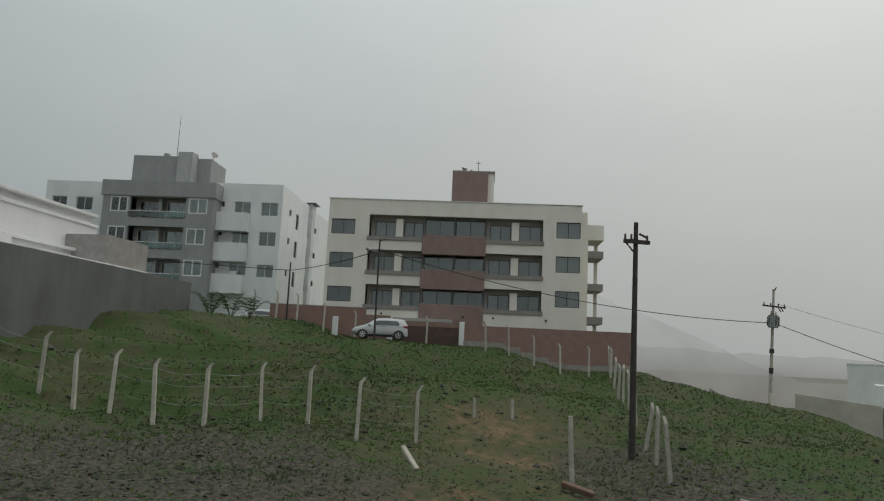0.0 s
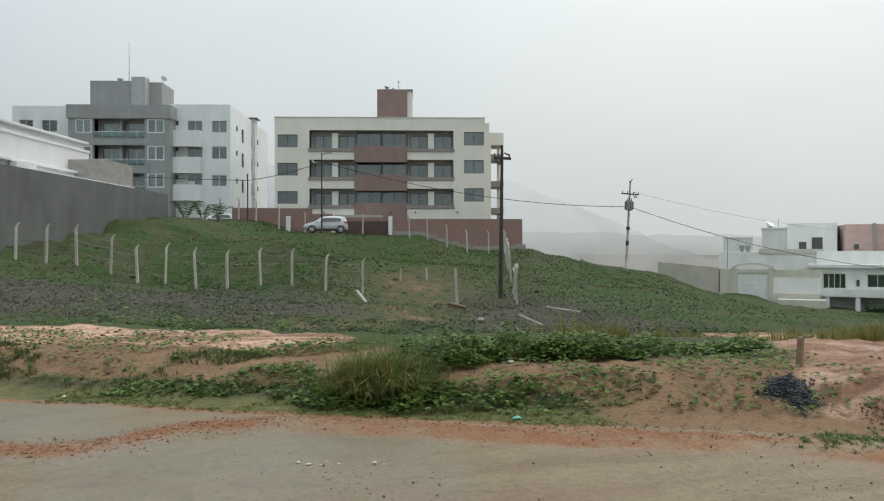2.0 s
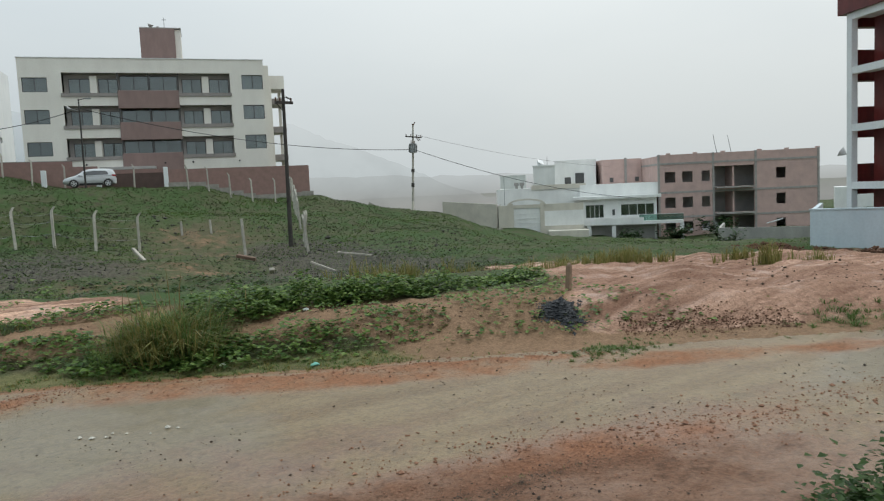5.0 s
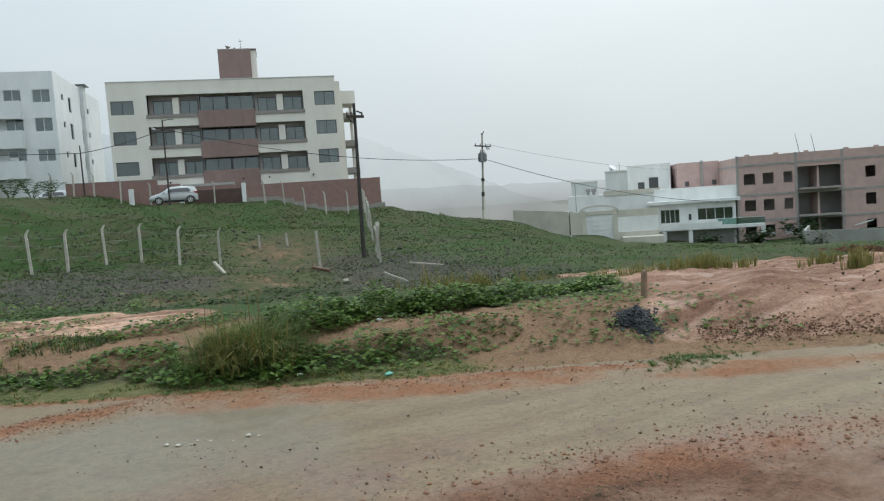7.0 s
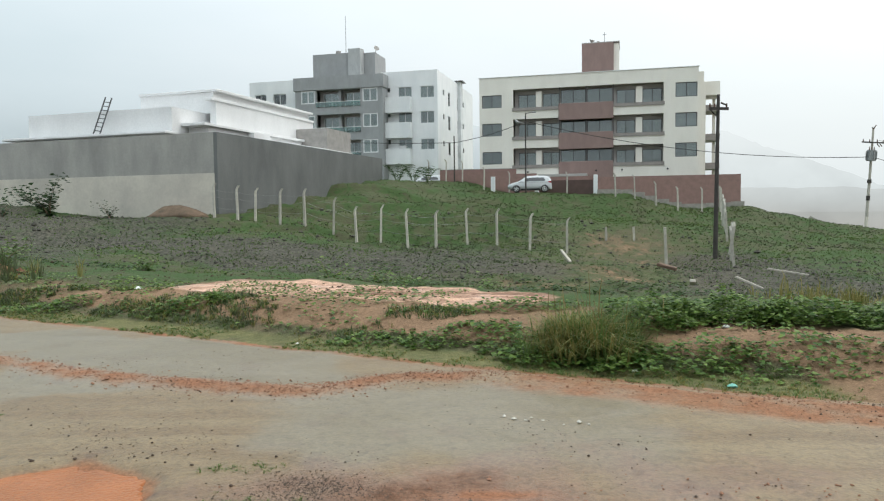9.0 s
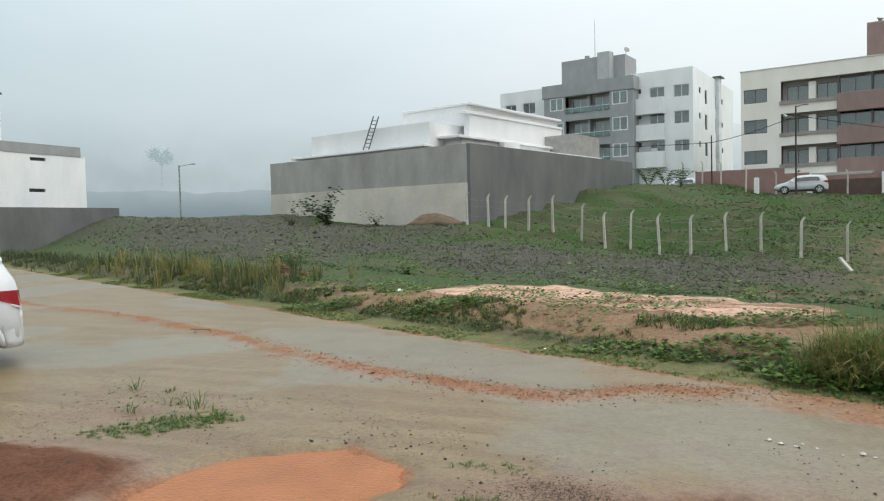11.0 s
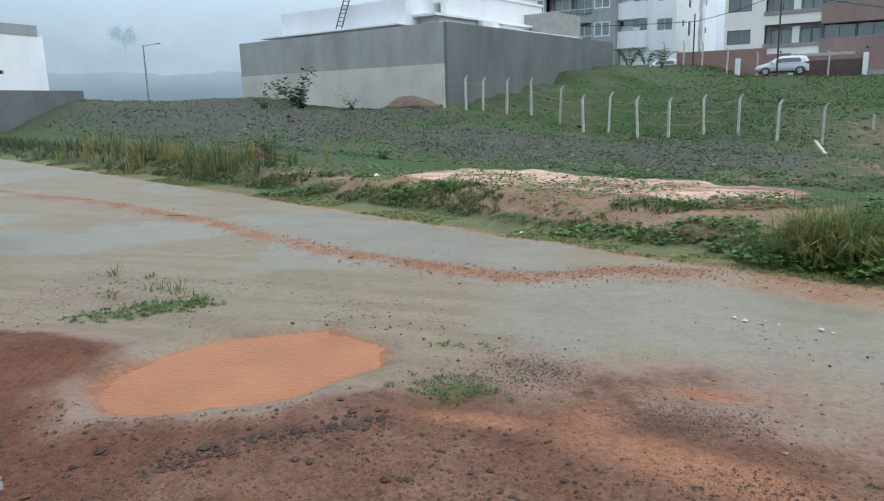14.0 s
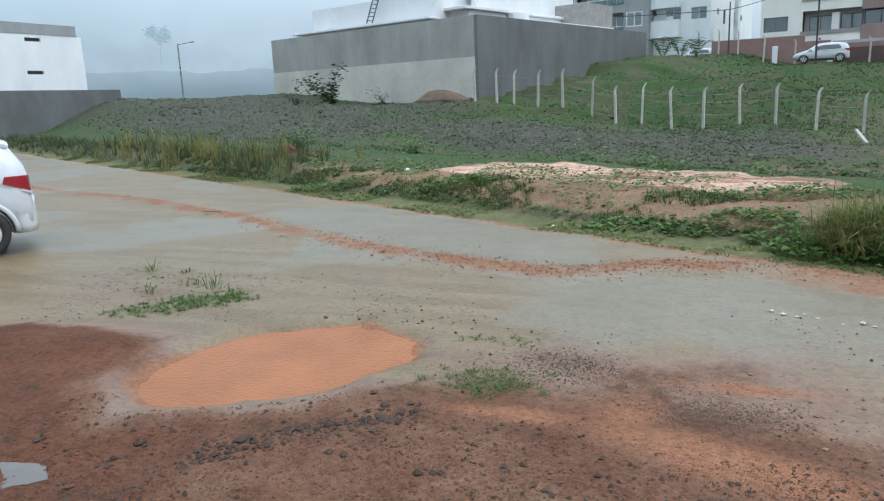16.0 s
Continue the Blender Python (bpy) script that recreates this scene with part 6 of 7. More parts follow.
def verge():
    rows, dry = [], []
    n = 15000
    x = rng.uniform(-26, 9, n)
    v = np.abs(rng.normal(0.35, 0.38, n))
    y = 7.85 - np.where(x < 0, 0.56, 0.50) * x + v * 1.13
    dens = fbm(x, y, 0.7, 51)
    keep = (dens > 0.5) & ((v < 1.0) | (dens > 0.62))
    keep &= rng.uniform(0, 1, n) < np.where(x > 3.6, 0.12, 1.0)
    x, y = x[keep], y[keep]
    z = height(x, y)
    for a, b, c in zip(x, y, z):
        (rows if rng.uniform() < 0.62 else dry).append((a, b, c, rng.uniform(0.02, 0.06), 0.06, 8))
    # rough weeds up the bank behind the verge
    weeds = []
    n = 9000
    x, v = rng.uniform(-16, 0.5, n), rng.uniform(0.7, 2.2, n)
    y = 7.85 - np.where(x < 0, 0.56, 0.50) * x + v * 1.13
    k = (fbm(x, y, 0.55, 53) > 0.5) & (fbm(x, y, 2.0, 54) > 0.45)
    for a, b, c in zip(x[k], y[k], height(x[k], y[k])):
        (weeds if rng.uniform() < 0.55 else dry if rng.uniform() < 0.5 else rows).append((a, b, c, rng.uniform(0.04, 0.12), 0.09, 7))
    blades(weeds, rng, DARKGRASS, "bank_weeds", "dark low weeds on the earth bank")
    blades(rows, rng, HAYGREEN, "verge_grass", "low wet grass along the road edge")
    blades(dry, rng, DRYGRASS, "verge_grass", "yellowish grass along the road edge")


verge()


def bank_plants():
    # creeping broad-leaved plants on the bank
    pts = []
    for cx, cy, rx, ry, n, h in ((2.5, 8.6, 0.8, 0.5, 2000, 0.46), (3.4, 8.8, 1.0, 0.5, 2400, 0.42), (4.4, 8.7, 0.9, 0.45, 2000, 0.36), (5.5, 8.5, 1.0, 0.4, 1400, 0.3), (2.4, 7.45, 0.9, 0.35, 800, 0.26), (1.9, 7.75, 0.5, 0.3, 450, 0.26), (1.0, 8.45, 0.6, 0.25, 300, 0.16),
                                 (3.6, 7.2, 1.0, 0.5, 420, 0.14), (0.2, 8.9, 0.9, 0.3, 520, 0.12), (-1.0, 9.2, 0.6, 0.25, 240, 0.1), (1.3, 8.0, 0.7, 0.45, 800, 0.28), (6.6, 8.3, 0.5, 0.3, 520, 0.25), (-4.0, 11.6, 0.8, 0.3, 520, 0.16),
                                 (-7.0, 12.6, 1.0, 0.3, 520, 0.2), (8.5, 12.5, 1.5, 0.4, 760, 0.35), (1.0, 9.9, 1.0, 0.3, 480, 0.16)):
        a, q = rng.uniform(0, 2 * np.pi, n), np.sqrt(rng.uniform(0, 1, n))
        x, y = cx + rx * q * np.cos(a) * (0.6 + 0.8 * fbm(np.cos(a) * 2 + cx, np.sin(a) * 2, 1.0, 61)), cy + ry * q * np.sin(a)
        lump = fbm(x, y, 2.6, 62)
        top = h * (1 - q**2 * 0.7) * (0.1 + 1.3 * lump)
        z = height(x, y) + top * rng.uniform(0.35, 1.0, n)
        pts += list(zip(x, y, z))
    # strays over the bare bank and the pale patch
    n = 8000
    x = rng.uniform(-10, 7, n)
    v = rng.uniform(0.7, 3.4, n)
    y = 7.85 - np.where(x < 0, 0.56, 0.50) * x + v * 1.13
    k = fbm(x, y, 1.1, 63) + 0.03 * x * (x > 0) / 3 > 0.57
    pts += list(zip(x[k], y[k], height(x[k], y[k]) + rng.uniform(0.01, 0.07, k.sum())))
    leaves(pts, rng, 0.07, LEAF, "creeping_plants", "broad-leaved creeping weeds on the earth bank")
    # arching clump of half-dry grass
    rows = [(1.68 + rng.normal(0, 0.24), 8.15 + rng.normal(0, 0.2), zat(1.6, 8.15), rng.uniform(0.25, 0.52), rng.uniform(0.3, 0.7), 20) for _ in range(120)]
    blades(rows, rng, HAYGREEN, "tall_grass_clump", "arching green grass clump on the bank", kind="stuff")
    rows = [(1.62 + rng.normal(0, 0.22), 8.05 + rng.normal(0, 0.18), zat(1.6, 8.1), rng.uniform(0.28, 0.56), rng.uniform(0.35, 0.75), 18) for _ in range(90)]
    blades(rows, rng, DRYGRASS, "dry_grass_clump", "yellowing bent grass blades in the clump", kind="stuff")
    rows = [(1.8 + rng.normal(0, 0.25), 8.4 + rng.normal(0, 0.2), zat(1.7, 8.3), rng.uniform(0.55, 0.85), rng.uniform(0.15, 0.35), 2) for _ in range(16)]
    blades(rows, rng, STRAW, "straw_stalks", "thin dry seed stalks above the clump", kind="stuff")
    # tall grass by the bend of the road, far left
    rows, dry = [], []
    for _ in range(360):
        q = rng.uniform(0, 1)
        x, y = -23 + 14.6 * q + rng.normal(0, 0.35), 22.3 - 8.2 * q + rng.normal(0, 0.6) + 0.4
        hh = rng.uniform(0.2, 0.75) * (0.7 + 0.5 * np.sin(q * 9) ** 2)
        (dry if rng.uniform() < (0.75 if 0.3 < q < 0.65 else 0.35) else rows).append((x, y, zat(x, y), hh, hh * 0.6, 8))
    blades(rows, rng, DARKGRASS, "roadside_grass", "tall green roadside grass in the rain")
    blades(dry, rng, DRYGRASS, "roadside_grass", "tall straw-coloured roadside grass")
    rows = []
    for _ in range(300):
        q = rng.uniform(0, 1)
        x, y = -40 + 17 * q + rng.normal(0, 0.5), 32.2 - 9.7 * q + rng.normal(0, 0.6)
        rows.append((x, y, zat(x, y), rng.uniform(0.15, 0.5), 0.35, 8))
    blades(rows, rng, DARKGRASS, "roadside_weeds", "dark weeds along the far road edge")
    # reedy tufts at the back of the mud lot
    rows = []
    for cx, cy, s, n in ((8.2, 12.6, 1.4, 130), (13.5, 14.6, 1.2, 90), (16.5, 15.3, 1.3, 110), (11.0, 13.4, 1.0, 60), (19, 13.2, 0.7, 30), (6.4, 11.6, 0.9, 60), (12.3, 7.8, 0.5, 26), (15.4, 8.8, 0.5, 20)):
        for _ in range(n):
            x, y = cx + rng.normal(0, s * 0.6), cy + rng.normal(0, s * 0.25)
            rows.append((x, y, zat(x, y), rng.uniform(0.2, 0.55), 0.2, 8))
    blades(rows, rng, DRYGRASS, "reed_tufts", "tawny grass tufts at the edge of the mud")


bank_plants()


def yard_tufts():
    rows = []
    for cx, cy, sx, sy, n, h in ((-1.2, 3.95, 0.17, 0.11, 260, 0.045), (-1.5, 3.9, 0.3, 0.14, 60, 0.03), (-1.36, 4.7, 0.16, 0.06, 60, 0.04), (-4.6, 4.75, 0.16, 0.12, 160, 0.045), (-4.35, 5.05, 0.16, 0.12, 160, 0.05), (-4.1, 5.3, 0.14, 0.1, 110, 0.05), (-5.1, 5.75, 0.5, 0.25, 130, 0.035), (-4.7, 5.35, 0.35, 0.2, 120, 0.03), (5.35, 5.15, 0.3, 0.13, 240, 0.05), (1.05, 3.45, 0.2, 0.1, 30, 0.04),
                                 (8.3, 4.4, 0.3, 0.15, 50, 0.1), (2.55, 3.2, 0.35, 0.05, 40, 0.03)):
        for _ in range(n):
            x, y = cx + rng.normal(0, sx), cy + rng.normal(0, sy)
            rows.append((x, y, zat(x, y), h * rng.uniform(0.4, 1.1), h * 1.2, 16))
    blades(rows, rng, HAYGREEN, "yard_grass", "low grass patches in the wet yard")
    rows = []
    for x, y, h in ((-5.7, 6.05, 0.16), (-4.54, 5.6, 0.2), (-4.06, 5.37, 0.15), (-5.02, 5.3, 0.13), (-5.25, 6.1, 0.11), (-4.85, 5.75, 0.1)):
        rows += [(x + rng.normal(0, 0.06), y + rng.normal(0, 0.06), zat(x, y), h * rng.uniform(0.5, 1.1), h * 1.1, 5) for _ in range(4)]
    blades(rows, rng, HAYGREEN, "spiky_grass", "spiky green grass tufts standing in water")


yard_tufts()


def shrub(x, y, h, spread, n, size, name, label, material, stems=5, seed=0, lean=(0, 0)):
    """A small bush: bent tapered stems with leaves set along them."""
    r = np.random.default_rng(seed)
    s = thing(name, pose(x, y, zat(x, y)), label, "shrub")
    pts = []
    for k in range(stems):
        g = Geo()
        a = 2 * math.pi * k / stems + r.uniform(-0.4, 0.4)
        p = Vector((0, 0, -0.05))
        d = Vector((math.cos(a) * spread * 0.5 / h + lean[0], math.sin(a) * spread * 0.5 / h + lean[1], 1)).normalized()
        steps = 7
        hh = h * r.uniform(0.65, 1.05)
        for i in range(steps):
            q = p + d * hh / steps
            g.tube(p, q, 0.012 * h * (1 - i / steps) + 0.003, 0.012 * h * (1 - (i + 1) / steps) + 0.003, 5, False)
            for _ in range(n // (stems * steps)):
                t = r.uniform(0, 1)
                pts.append(p.lerp(q, t) + Vector(r.normal(0, 0.05 + size * 0.5, 3)) * (0.4 + i / steps))
            d = (d + Vector((math.cos(a) * 0.12 + r.normal(0, 0.08), math.sin(a) * 0.12 + r.normal(0, 0.08), -0.06))).normalized()
            p = q
        part("stem", g, TIMBER, s)
    leaves([tuple(p) for p in pts], r, size, material, "foliage", "", parent=s)
    return s


shrub(-21.9, 40.4, 2.6, 1.4, 420, 0.30, "shrub", "dark leaning shrub before the cement wall", DARKLEAF, 4, 1, (-0.35, 0))
shrub(-19.2, 41.6, 1.1, 0.8, 120, 0.18, "shrub", "small thin shrub before the cement wall", DARKLEAF, 3, 2)
shrub(-25.5, 41.8, 1.6, 1.2, 160, 0.2, "shrub", "pale thin shrub before the cement wall", DARKLEAF, 4, 3)


def palm(x, y, h, n, seed):
    """A stemless palm: arching ribs with drooping leaflets."""
    r = np.random.default_rng(seed)
    p = thing("palm", pose(x, y, zat(x, y)), "low feathery palm beside the white block", "palm")
    for k in range(n):
        a = 2 * math.pi * k / n + r.uniform(-0.3, 0.3)
        out, hh = h * r.uniform(0.5, 0.8), h * r.uniform(0.7, 1.1)
        line = [Vector((math.cos(a) * out * q, math.sin(a) * out * q, hh * (1.7 * q - 0.95 * q * q) - 0.05)) for q in np.linspace(0, 1, 9)]
        g, f = Geo(), Geo()
        for i in range(8):
            g.tube(line[i], line[i + 1], 0.022 * (1 - i / 9), 0.022 * (1 - (i + 1) / 9), 5, False)
        side = Vector((-math.sin(a), math.cos(a), 0))
        for i in range(2, 9):
            along_rib = (line[i] - line[i - 1]).normalized()
            for w in (-1, 1):
                b = line[i] + side * w * 0.42 * (1.15 - i / 10) + along_rib * 0.3 - Vector((0, 0, 0.12))
                f.add([line[i] - along_rib * 0.05, line[i] + along_rib * 0.06, b], [(0, 1, 2)])
        g.add(f.v, f.f)
        ob = new("frond", g.mesh("frond", DEEPLEAF))
        ob.parent = p



palm(-4.1, 68.2, 2.3, 9, 4)
palm(-2.6, 67.8, 2.5, 10, 5)
palm(-1.3, 68.4, 2.0, 8, 6)
shrub(-11.4, 18.5, 1.0, 1.1, 420, 0.13, "shrub", "green bush beside the roadside grass", LEAF, 6, 6)
for k, (a, d, h) in enumerate(((-8.9, 17.5, 0.8), (-5.2, 17.0, 0.7), (-2.6, 17.5, 0.8), (-7.6, 18.5, 0.6), (-22.5, 20, 0.5), (3.8, 15.5, 0.5))):
    q = radians(a)
    shrub(d * math.sin(q), d * math.cos(q), h, 0.5, 150, 0.11, "sapling", "young yellow-green sapling in the rough grass", LEAF, 3, 20 + k)
shrub(3.42, 1.6, 0.40, 0.9, 3200, 0.05, "shrub", "leafy low garden shrub at the yard edge", DEEPLEAF, 9, 9)
shrub(3.62, 1.72, 0.60, 0.06, 150, 0.05, "shrub", "single leafy shoot standing over the low shrub", DEEPLEAF, 1, 10)
shrub(68.0, 55.5, 2.6, 3.5, 520, 0.45, "shrub", "dark hedge shrub before the villa", DARKLEAF, 8, 11)
shrub(64.5, 59.0, 1.8, 3.0, 400, 0.4, "shrub", "dark hedge shrub before the villa", DARKLEAF, 8, 12)
shrub(73.5, 53.5, 3.4, 4.0, 600, 0.5, "shrub", "dark misty trees before the unfinished building", DARKLEAF, 8, 13)
shrub(55.0, 39.5, 2.6, 2.4, 400, 0.35, "shrub", "dark bush at the grey wall's end", DARKLEAF, 6, 14)


def far_tree(x, y, z0, h, seed):
    r = np.random.default_rng(seed)
    t = thing("tree", pose(x, y, z0), "lone thin far tree, its haze painted as glow", "tree")
    g = Geo().tube((0, 0, 0), (0.2, 0, h * 0.6), 0.3, 0.18, 8)
    pts = []
    for k in range(9):
        a = 2 * math.pi * k / 9 + r.uniform(-0.3, 0.3)
        e = Vector((math.cos(a) * h * 0.22, math.sin(a) * h * 0.22, h * r.uniform(0.7, 0.98)))
        g.tube((0.2, 0, h * 0.58), e, 0.07, 0.02, 5)
        pts += [tuple(e + Vector(r.normal(0, h * 0.06, 3))) for _ in range(170)]
    # Emission puts the haze before the tree into its colour.
    g2 = bpy.data.materials.new("tree_in_mist")
    tt, pp = nodes_of(g2)
    pp.inputs["Base Color"].default_value = (0.12, 0.15, 0.15, 1)
    pp.inputs["Emission Color"].default_value, pp.inputs["Emission Strength"].default_value = (0.27, 0.34, 0.365, 1), 1.0
    part("trunk", g, g2, t)
    leaves(pts, r, 0.9, g2, "crown", "", parent=t)


far_tree(-208, 242, 18.0, 15.0, 1)


# ---- stones, rubble and litter ----
def pebbles(P, S, material, name, label, squash=0.6, kind="stuff"):
    """Small angular stones, one mesh."""
    P, S = np.asarray(P, float), np.asarray(S, float)
    n = len(P)
    r = np.random.default_rng(len(P))
    base = np.array([(1, 0, 0), (0, 1, 0), (-1, 0, 0), (0, -1, 0), (0, 0, 1), (0, 0, -1)], float)
    J = r.uniform(0.6, 1.35, (n, 6, 1))
    a = r.uniform(0, 2 * np.pi, n)
    c, s = np.cos(a), np.sin(a)
    Q = base[None] * J
    Q = np.stack([Q[..., 0] * c[:, None] - Q[..., 1] * s[:, None], Q[..., 0] * s[:, None] + Q[..., 1] * c[:, None], Q[..., 2] * squash], -1)
    V = (P[:, None] + Q * S[:, None, None]).reshape(-1, 3)
    F = np.array([(0, 1, 4), (1, 2, 4), (2, 3, 4), (3, 0, 4), (1, 0, 5), (2, 1, 5), (3, 2, 5), (0, 3, 5)])
    me = bpy.data.meshes.new(name)
    me.from_pydata(V.tolist(), [], (np.arange(n)[:, None, None] * 6 + F[None]).reshape(-1, 3).tolist())
    me.materials.append(material)
    return tagged(new(name, me), label, "stones", kind=kind)


def lay(x, y, s, k=0.3):
    return np.stack([x, y, height(x, y) + s * k], -1)


def stones():
    # dark pebbles over the yard
    x, y, d = scatter(rng, 20000, -58, 66, 2.4, 9.5)
    w = fbm(x, y, 0.8, 71)
    k = (beyond(x, y) < 0.2) & (rng.uniform(0, 1, len(x)) < np.clip((w - 0.47) * 5, 0.03, 1)) & (puddle_field(x, y) > 1.08)
    s = rng.gamma(1.6, 0.002, k.sum()) + 0.002
    pebbles(lay(x[k], y[k], s), s, STONE, "pebbles", "small dark pebbles on the wet road")
    # sand ridge across the road
    P = np.array(STRIP)
    seg = rng.integers(0, len(P) - 1, 4500)
    t = rng.uniform(0, 1, 4500)
    x = P[seg, 0] + (P[seg + 1, 0] - P[seg, 0]) * t + rng.normal(0, 0.2, 4500)
    y = P[seg, 1] + (P[seg + 1, 1] - P[seg, 1]) * t + rng.normal(0, 0.15, 4500)
    k = beyond(x, y) < 0.1
    s = rng.gamma(2.0, 0.0024, k.sum()) + 0.003
    pebbles(lay(x[k], y[k], s), s, SAND, "sand_ridge", "orange sand grains washed across the road")
    # orange clods where sand has washed over the near edge of the road
    x, y = rng.normal(3.6, 1.6, 2600), rng.normal(3.3, 0.3, 2600)
    y = y - 0.25 * (x - 3.6)
    k = (beyond(x, y) < -0.3) & (np.hypot(x, y) > 2.2)
    s = rng.gamma(1.5, 0.003, k.sum()) + 0.002
    pebbles(lay(x[k], y[k], s), s, SAND, "sand_clods", "orange sand clods washed over the road", 0.6)
    # gravel patches
    X, Y = [], []
    for cx, cy, sx, sy, n in ((0.1, 3.82, 0.22, 0.11, 2600), (-0.8, 4.38, 0.2, 0.14, 2600), (-5.2, 4.95, 0.6, 0.3, 1100), (-4.9, 5.9, 0.7, 0.3, 900), (-3.6, 4.75, 0.4, 0.12, 260), (0.42, 3.2, 0.2, 0.1, 600), (-1.12, 4.08, 0.22, 0.12, 900), (-0.35, 4.2, 0.4, 0.1, 500), (-1.9, 3.0, 0.25, 0.08, 500), (2.5, 3.15, 0.55, 0.08, 900), (-0.2, 7.0, 0.5, 0.2, 260), (6.0, 5.0, 0.8, 0.12, 300)):
        X.append(rng.normal(cx, sx, n)), Y.append(rng.normal(cy, sy, n))
    x, y = np.concatenate(X), np.concatenate(Y)
    s = rng.gamma(1.6, 0.0012, len(x)) + 0.0014
    pebbles(lay(x, y, s), s, GRAVEL, "gravel", "patches of loose grey gravel")
    # red clods in the foreground
    x, y, d = scatter(rng, 34000, -58, 18, 2.0, 4.6)
    k = (rng.uniform(0, 1, len(x)) < ease(3.75, 3.0, y + 0.06 * (x + 2)) * 0.9) | (np.exp(-(((x + 4.6) / 0.8) ** 2 + ((y - 3.75) / 0.35) ** 2)) > 0.45)
    k &= puddle_field(x, y) > 1.1
    s = rng.gamma(1.4, 0.0019, k.sum()) + 0.0015
    pebbles(lay(x[k], y[k], s), s, CLOD, "earth_clods", "crumbled red earth clods")
    # larger lumps, and a row of them along a washed-out rut
    x, y, d = scatter(rng, 3600, -58, 24, 2.1, 4.6)
    k = (rng.uniform(0, 1, len(x)) < ease(4.0, 3.2, y + 0.06 * (x + 2)) * np.clip(fbm(x, y, 1.2, 75) * 3 - 1.1, 0, 1)) & (puddle_field(x, y) > 1.15)
    t = rng.uniform(0, 1, 500)
    x = np.concatenate([x[k], -2.35 + 0.85 * t + rng.normal(0, 0.05, 500)])
    y = np.concatenate([y[k], 2.6 + 0.75 * t + rng.normal(0, 0.05, 500)])
    s = rng.gamma(1.5, 0.0042, len(x)) + 0.003
    pebbles(lay(x, y, s), s, STONE, "earth_clods", "dark clods strewn over the red earth", 0.65)
    # clods over the bank, the mud lot and the rough hillside
    x, y, d = scatter(rng, 12000, -55, 68, 6, 24)
    v, u = beyond(x, y), along(x, y)
    k = (v > 0.8) & (rng.uniform(0, 1, len(x)) < np.clip(fbm(x, y, 0.5, 73) * 3 - 1.25, 0.02, 1))
    s = (rng.gamma(2.0, 0.0004, k.sum()) + 0.0004) * d[k] + 0.004
    pebbles(lay(x[k], y[k], s), s, mat("brown_clods", (0.10, 0.07, 0.05), (0.05, 0.038, 0.028), 0.9, 4, 30, 0.3, spec=0.05), "earth_clods", "brown clods and rubble on the rough ground")
    # dark lumps over the wet lower slope
    x, y, d = scatter(rng, 26000, -48, 34, 14, 50)
    v = beyond(x, y)
    k = (v > 6) & (mud_zone(x, y) < 0.3) & (rng.uniform(0, 1, len(x)) < np.clip(fbm(x, y, 0.3, 74) * 3.2 - 1.2, 0.03, 1)) & ~((x < -13.5) & (y > 43 - 0.34 * (x + 13.5)))
    s = (rng.gamma(2.0, 0.00042, k.sum()) + 0.0003) * d[k]
    pebbles(lay(x[k], y[k], s), s, mat("dark_wet_clods", (0.085, 0.08, 0.066), (0.045, 0.043, 0.037), 0.8, 2, 20, 0.3, spec=0.2), "earth_clods", "dark wet lumps of earth on the slope", 0.7)
    # ridges of dug, lumpy earth on the mud lot
    X, Y, Z, S = [], [], [], []
    for cx, cy, tx, ty, L, W, H, n, sz in ((30.2, 14.8, 0.55, -0.83, 5.5, 0.7, 0.35, 1500, 0.06), (6.95, 5.2, 0.88, -0.47, 1.05, 0.3, 0.07, 1500, 0.007)):
        u, w = rng.uniform(-1, 1, n), rng.normal(0, 0.5, n)
        x, y = cx + tx * L * u - ty * W * w, cy + ty * L * u + tx * W * w
        top = H * np.exp(-(w**2) * 2) * (0.4 + fbm(x, y, 1.5 / max(W, 0.3), 77)) * (1 - u**4)
        X.append(x), Y.append(y), Z.append(height(x, y) + top * rng.uniform(0.1, 1, n)), S.append(sz * rng.gamma(2.0, 0.5, n) + sz * 0.3)
    pebbles(np.stack([np.concatenate(X), np.concatenate(Y), np.concatenate(Z)], -1), np.concatenate(S), mat("dug_earth", (0.15, 0.083, 0.055), (0.075, 0.042, 0.03), 0.9, 1.5, 20, 0.4, spec=0.05), "dug_earth", "lumpy ridges of dug wet earth", 0.6)
    # black gravel heap
    n = 5200
    a, q = rng.uniform(0, 2 * np.pi, n), np.abs(rng.normal(0, 0.5, n))
    x, y = 5.68 + 0.30 * q * np.cos(a) * (0.8 + 0.25 * np.sin(3 * a)), 6.3 + 0.27 * q * np.sin(a)
    z = height(x, y) + np.maximum(0.19 * (1 - np.minimum(q, 1.0)), 0) * rng.uniform(0.3, 1.0, n)
    s = rng.gamma(2.0, 0.0035, n) + 0.005
    pebbles(np.stack([x, y, z], -1), s, COAL, "gravel_heap", "small heap of black gravel at the road edge", 0.8)
    # crumbled heap beside the tall roadside grass
    n = 1500
    a, q = rng.uniform(0, 2 * np.pi, n), np.abs(rng.normal(0, 0.5, n))
    x, y = -10.6 + 0.95 * q * np.cos(a), 16.75 + 0.5 * q * np.sin(a)
    z = height(x, y) + 0.26 * np.maximum(1 - q, 0) * rng.uniform(0.5, 1.0, n) * (0.5 + fbm(x, y, 2.0, 79))
    s = rng.gamma(2.0, 0.013, n) + 0.012
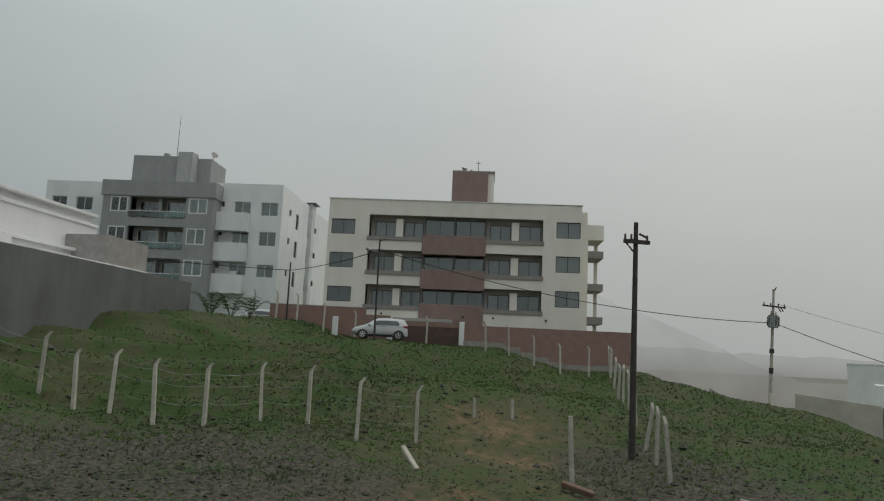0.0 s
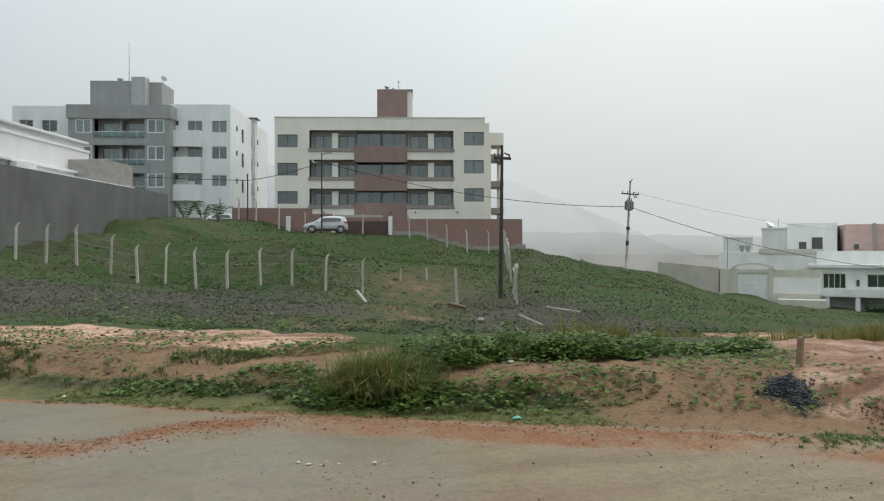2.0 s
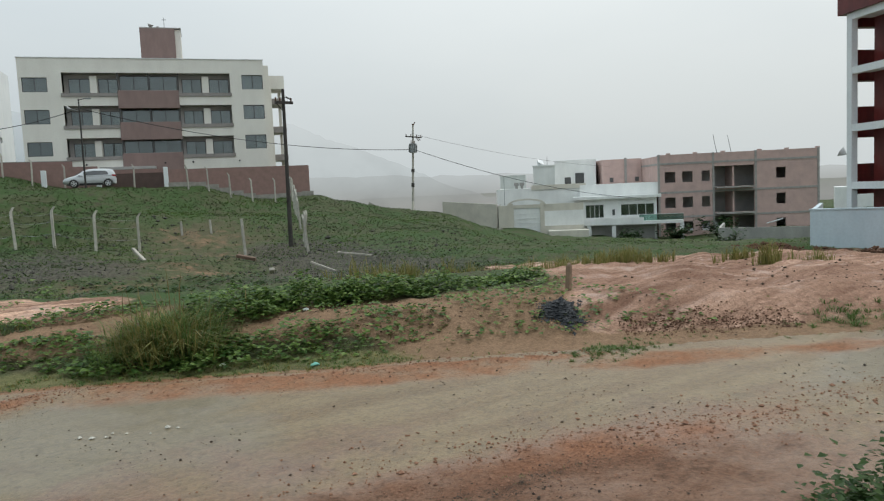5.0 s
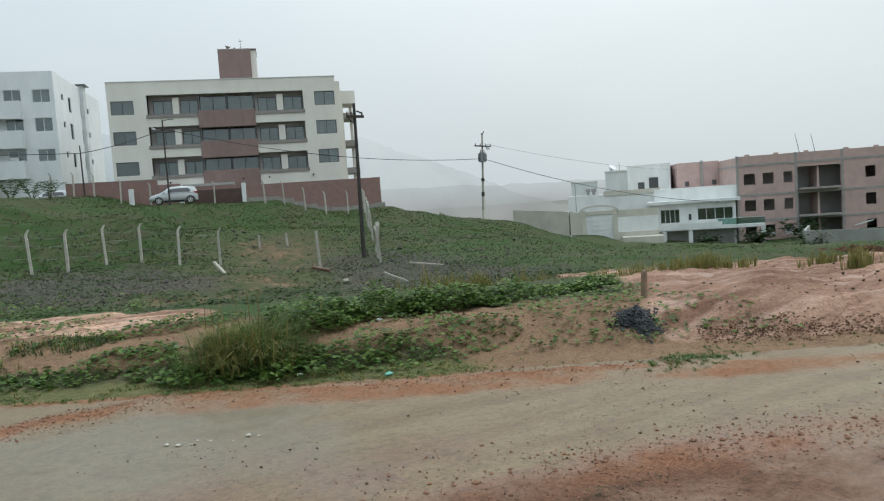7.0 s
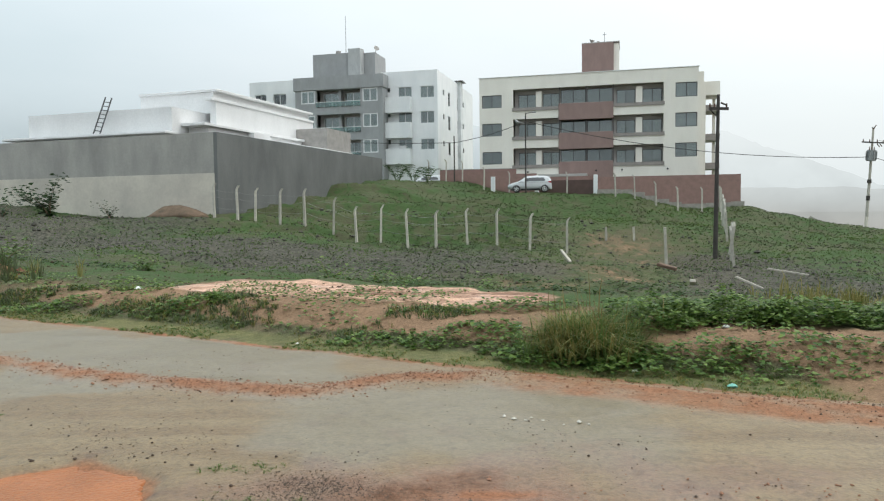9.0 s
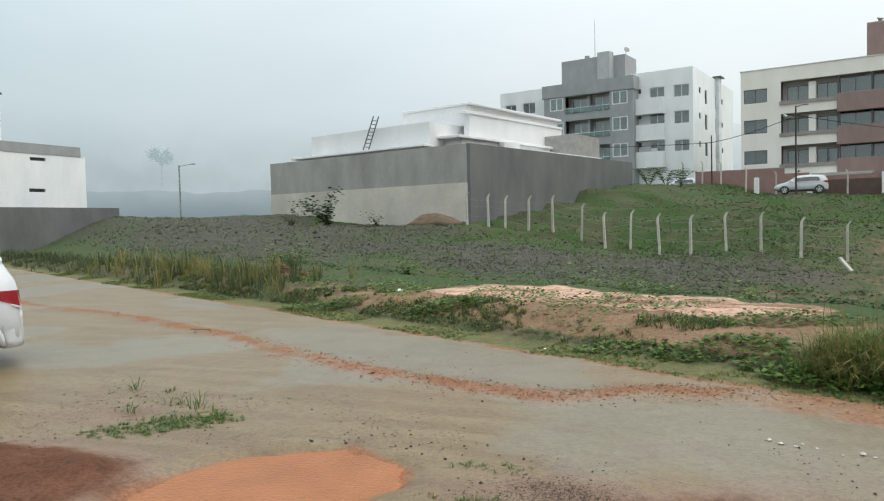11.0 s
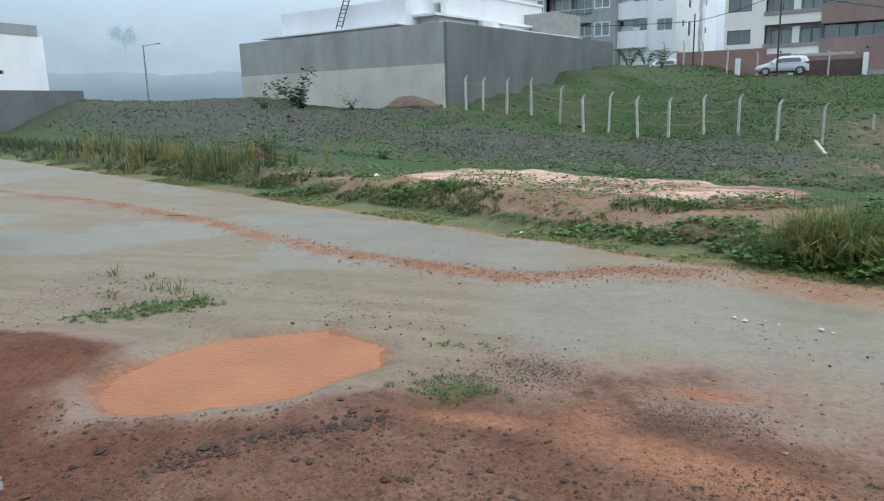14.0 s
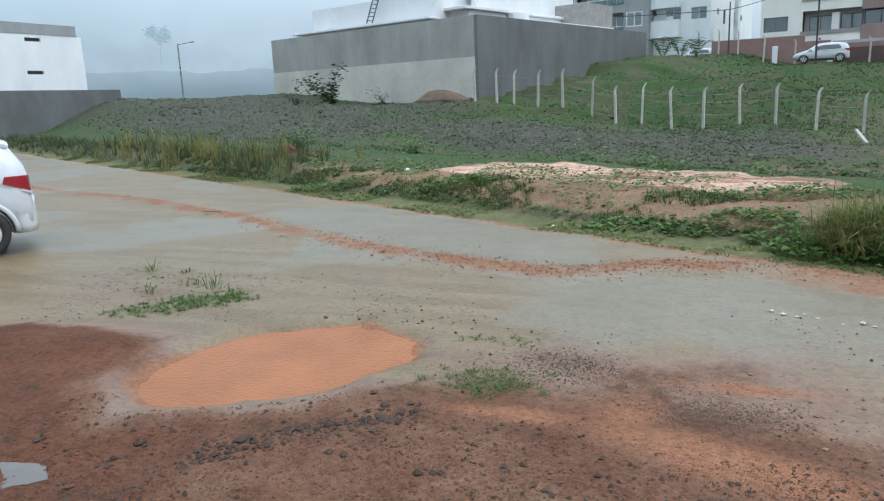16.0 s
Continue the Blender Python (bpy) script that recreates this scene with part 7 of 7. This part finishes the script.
    pebbles(np.stack([x, y, z], -1), s, mat("crumbled_earth", (0.23, 0.12, 0.075), (0.12, 0.065, 0.043), 0.9, 3, 20, 0.3, spec=0.05), "earth_heap", "crumbled brown earth heap beside the road", 0.7)


stones()


def mound(x, y, rx, ry, h, turn, material, label, seed):
    g = Geo()
    r = random.Random(seed)
    secs = []
    for q, k in ((1.0, -0.1), (0.85, 0.25), (0.62, 0.6), (0.36, 0.87), (0.1, 1.0)):
        ring = []
        for b in range(22):
            a = 2 * math.pi * b / 22
            w = 1 + 0.3 * noise.noise((math.cos(a) * 2 + seed, math.sin(a) * 2, q * 2))
            ring.append((rx * q * w * math.cos(a), ry * q * w * math.sin(a), h * k + 0.08 * h * r.uniform(-1, 1)))
        secs.append(ring)
    return solo("earth_mound", g.loft(secs), material, pose(x, y, zat(x, y), 0, 0, turn), label, "mound", smooth=True)


EARTH = mat("brown_earth", (0.24, 0.14, 0.09), (0.15, 0.09, 0.06), 0.9, 2.5, 18, 0.5, dist=0.05)
DULLEARTH = mat("dull_earth", (0.19, 0.125, 0.085), (0.10, 0.075, 0.05), 0.9, 2.5, 18, 0.6, dist=0.08)
mound(-16.2, 43.9, 2.3, 1.0, 0.68, -18, DULLEARTH, "low earth mound at the foot of the cement wall", 1)
mound(-10.6, 16.75, 0.7, 0.35, 0.13, -28, EARTH, "low brown earth mound beside the road", 2)


def debris():
    def slab(x, y, l, w, t, rx, ry, rz, material, name, label, cat):
        g = Geo().box(-l / 2, l / 2, -w / 2, w / 2, 0, t)
        return solo(name, g, material, pose(x, y, zat(x, y) + 0.02 + abs(math.sin(radians(ry))) * l / 2, rx, ry, rz), label, cat, bevel=min(t, w) * 0.15)

    PALE = mat("pale_concrete", (0.46, 0.42, 0.36), (0.34, 0.31, 0.27), 0.85, 4, 30, 0.2)
    slab(5.95, 34.6, 0.9, 0.16, 0.1, 0, -38, 120, PALE, "fallen_post", "broken pale concrete post lying on the slope", "post")
    slab(11.75, 27.4, 1.1, 0.09, 0.08, 0, 22, -40, PALE, "fallen_post", "fallen pale concrete post on the slope", "post")
    slab(15.0, 31.0, 1.7, 0.1, 0.08, 0, 8, -30, PALE, "fallen_post", "long fallen concrete post in the grass", "post")
    slab(10.1, 32.2, 0.9, 0.18, 0.15, 10, 12, -40, mat("wet_log", (0.16, 0.10, 0.07), None, 0.8, 5, 30, 0.3), "log", "wet brown log on the eroded slope", "log")
    slab(9.1, 26.0, 0.45, 0.2, 0.12, 0, 30, 70, PALE, "stone", "pale broken concrete lump", "stone")
    slab(-7.6, 9.6, 0.3, 0.025, 0.02, 0, 3, 20, TIMBER, "stick", "dark wet stick on the road", "stick")
    st = thing("wooden_stake", pose(6.42, 6.98, zat(6.42, 6.98) - 0.05, 2, 3, 20), "rough wooden stake standing in the mud", "stake")
    part("stake", Geo().loft([[(-0.03, -0.03, 0), (0.03, -0.03, 0), (0.03, 0.03, 0), (-0.03, 0.03, 0)], [(-0.028, -0.03, 0.37), (0.028, -0.03, 0.37), (0.028, 0.03, 0.37), (-0.028, 0.03, 0.37)], [(-0.02, -0.02, 0.40), (0.015, -0.02, 0.42), (0.015, 0.02, 0.42), (-0.02, 0.02, 0.39)]]), TIMBER, st)
    # litter: crumpled bags and bottles
    r = random.Random(3)
    for x, y, s, m, lab in ((-5.65, 13.3, 0.065, PAPER, "crumpled white bag on the bare earth"), (2.95, 8.5, 0.033, PAPER, "white plastic litter among the weeds"), (3.3, 8.3, 0.039, PAPER, "white plastic litter among the weeds"),
                            (2.75, 6.75, 0.039, TEAL, "green plastic bottle at the road edge"), (0.95, 8.9, 0.039, TEAL, "pale green plastic bottle in the weeds"), (2.0, 7.4, 0.029, PAPER, "white wrapper under the grass clump"),
                            (-1.9, 9.3, 0.019, PAPER, "white scrap on the bank"), (-6.0, 20.5, 0.046, PAPER, "white stone in the rough grass"), (40.8, 45.3, 0.250, PAPER, "heap of white rubble on the slope"), (-7.9, 5.4, 0.029, PAPER, "white cup on the wet road")):
        g = Geo()
        secs = []
        for q, k in ((0.5, 0.0), (1.0, 0.25), (0.9, 0.6), (0.4, 0.9)):
            secs.append([(s * q * math.cos(b * math.pi / 5) * r.uniform(0.7, 1.2) * 1.3, s * q * math.sin(b * math.pi / 5) * r.uniform(0.7, 1.2), s * k * r.uniform(0.8, 1.1)) for b in range(10)])
        solo("litter", g.loft(secs), m, pose(x, y, zat(x, y), 0, 0, r.uniform(0, 180)), lab, "litter")
    P = np.array([(0.5, 5.85), (0.57, 5.78), (0.66, 5.74), (0.8, 5.72), (1.08, 5.66), (1.15, 5.62), (0.72, 5.8), (0.95, 5.6)])
    s = np.array([0.022, 0.03, 0.018, 0.014, 0.034, 0.02, 0.016, 0.013])
    pebbles(lay(P[:, 0], P[:, 1], s), s, CONC, "pale_rubble", "pale rubble chips in the road", 0.5)


debris()
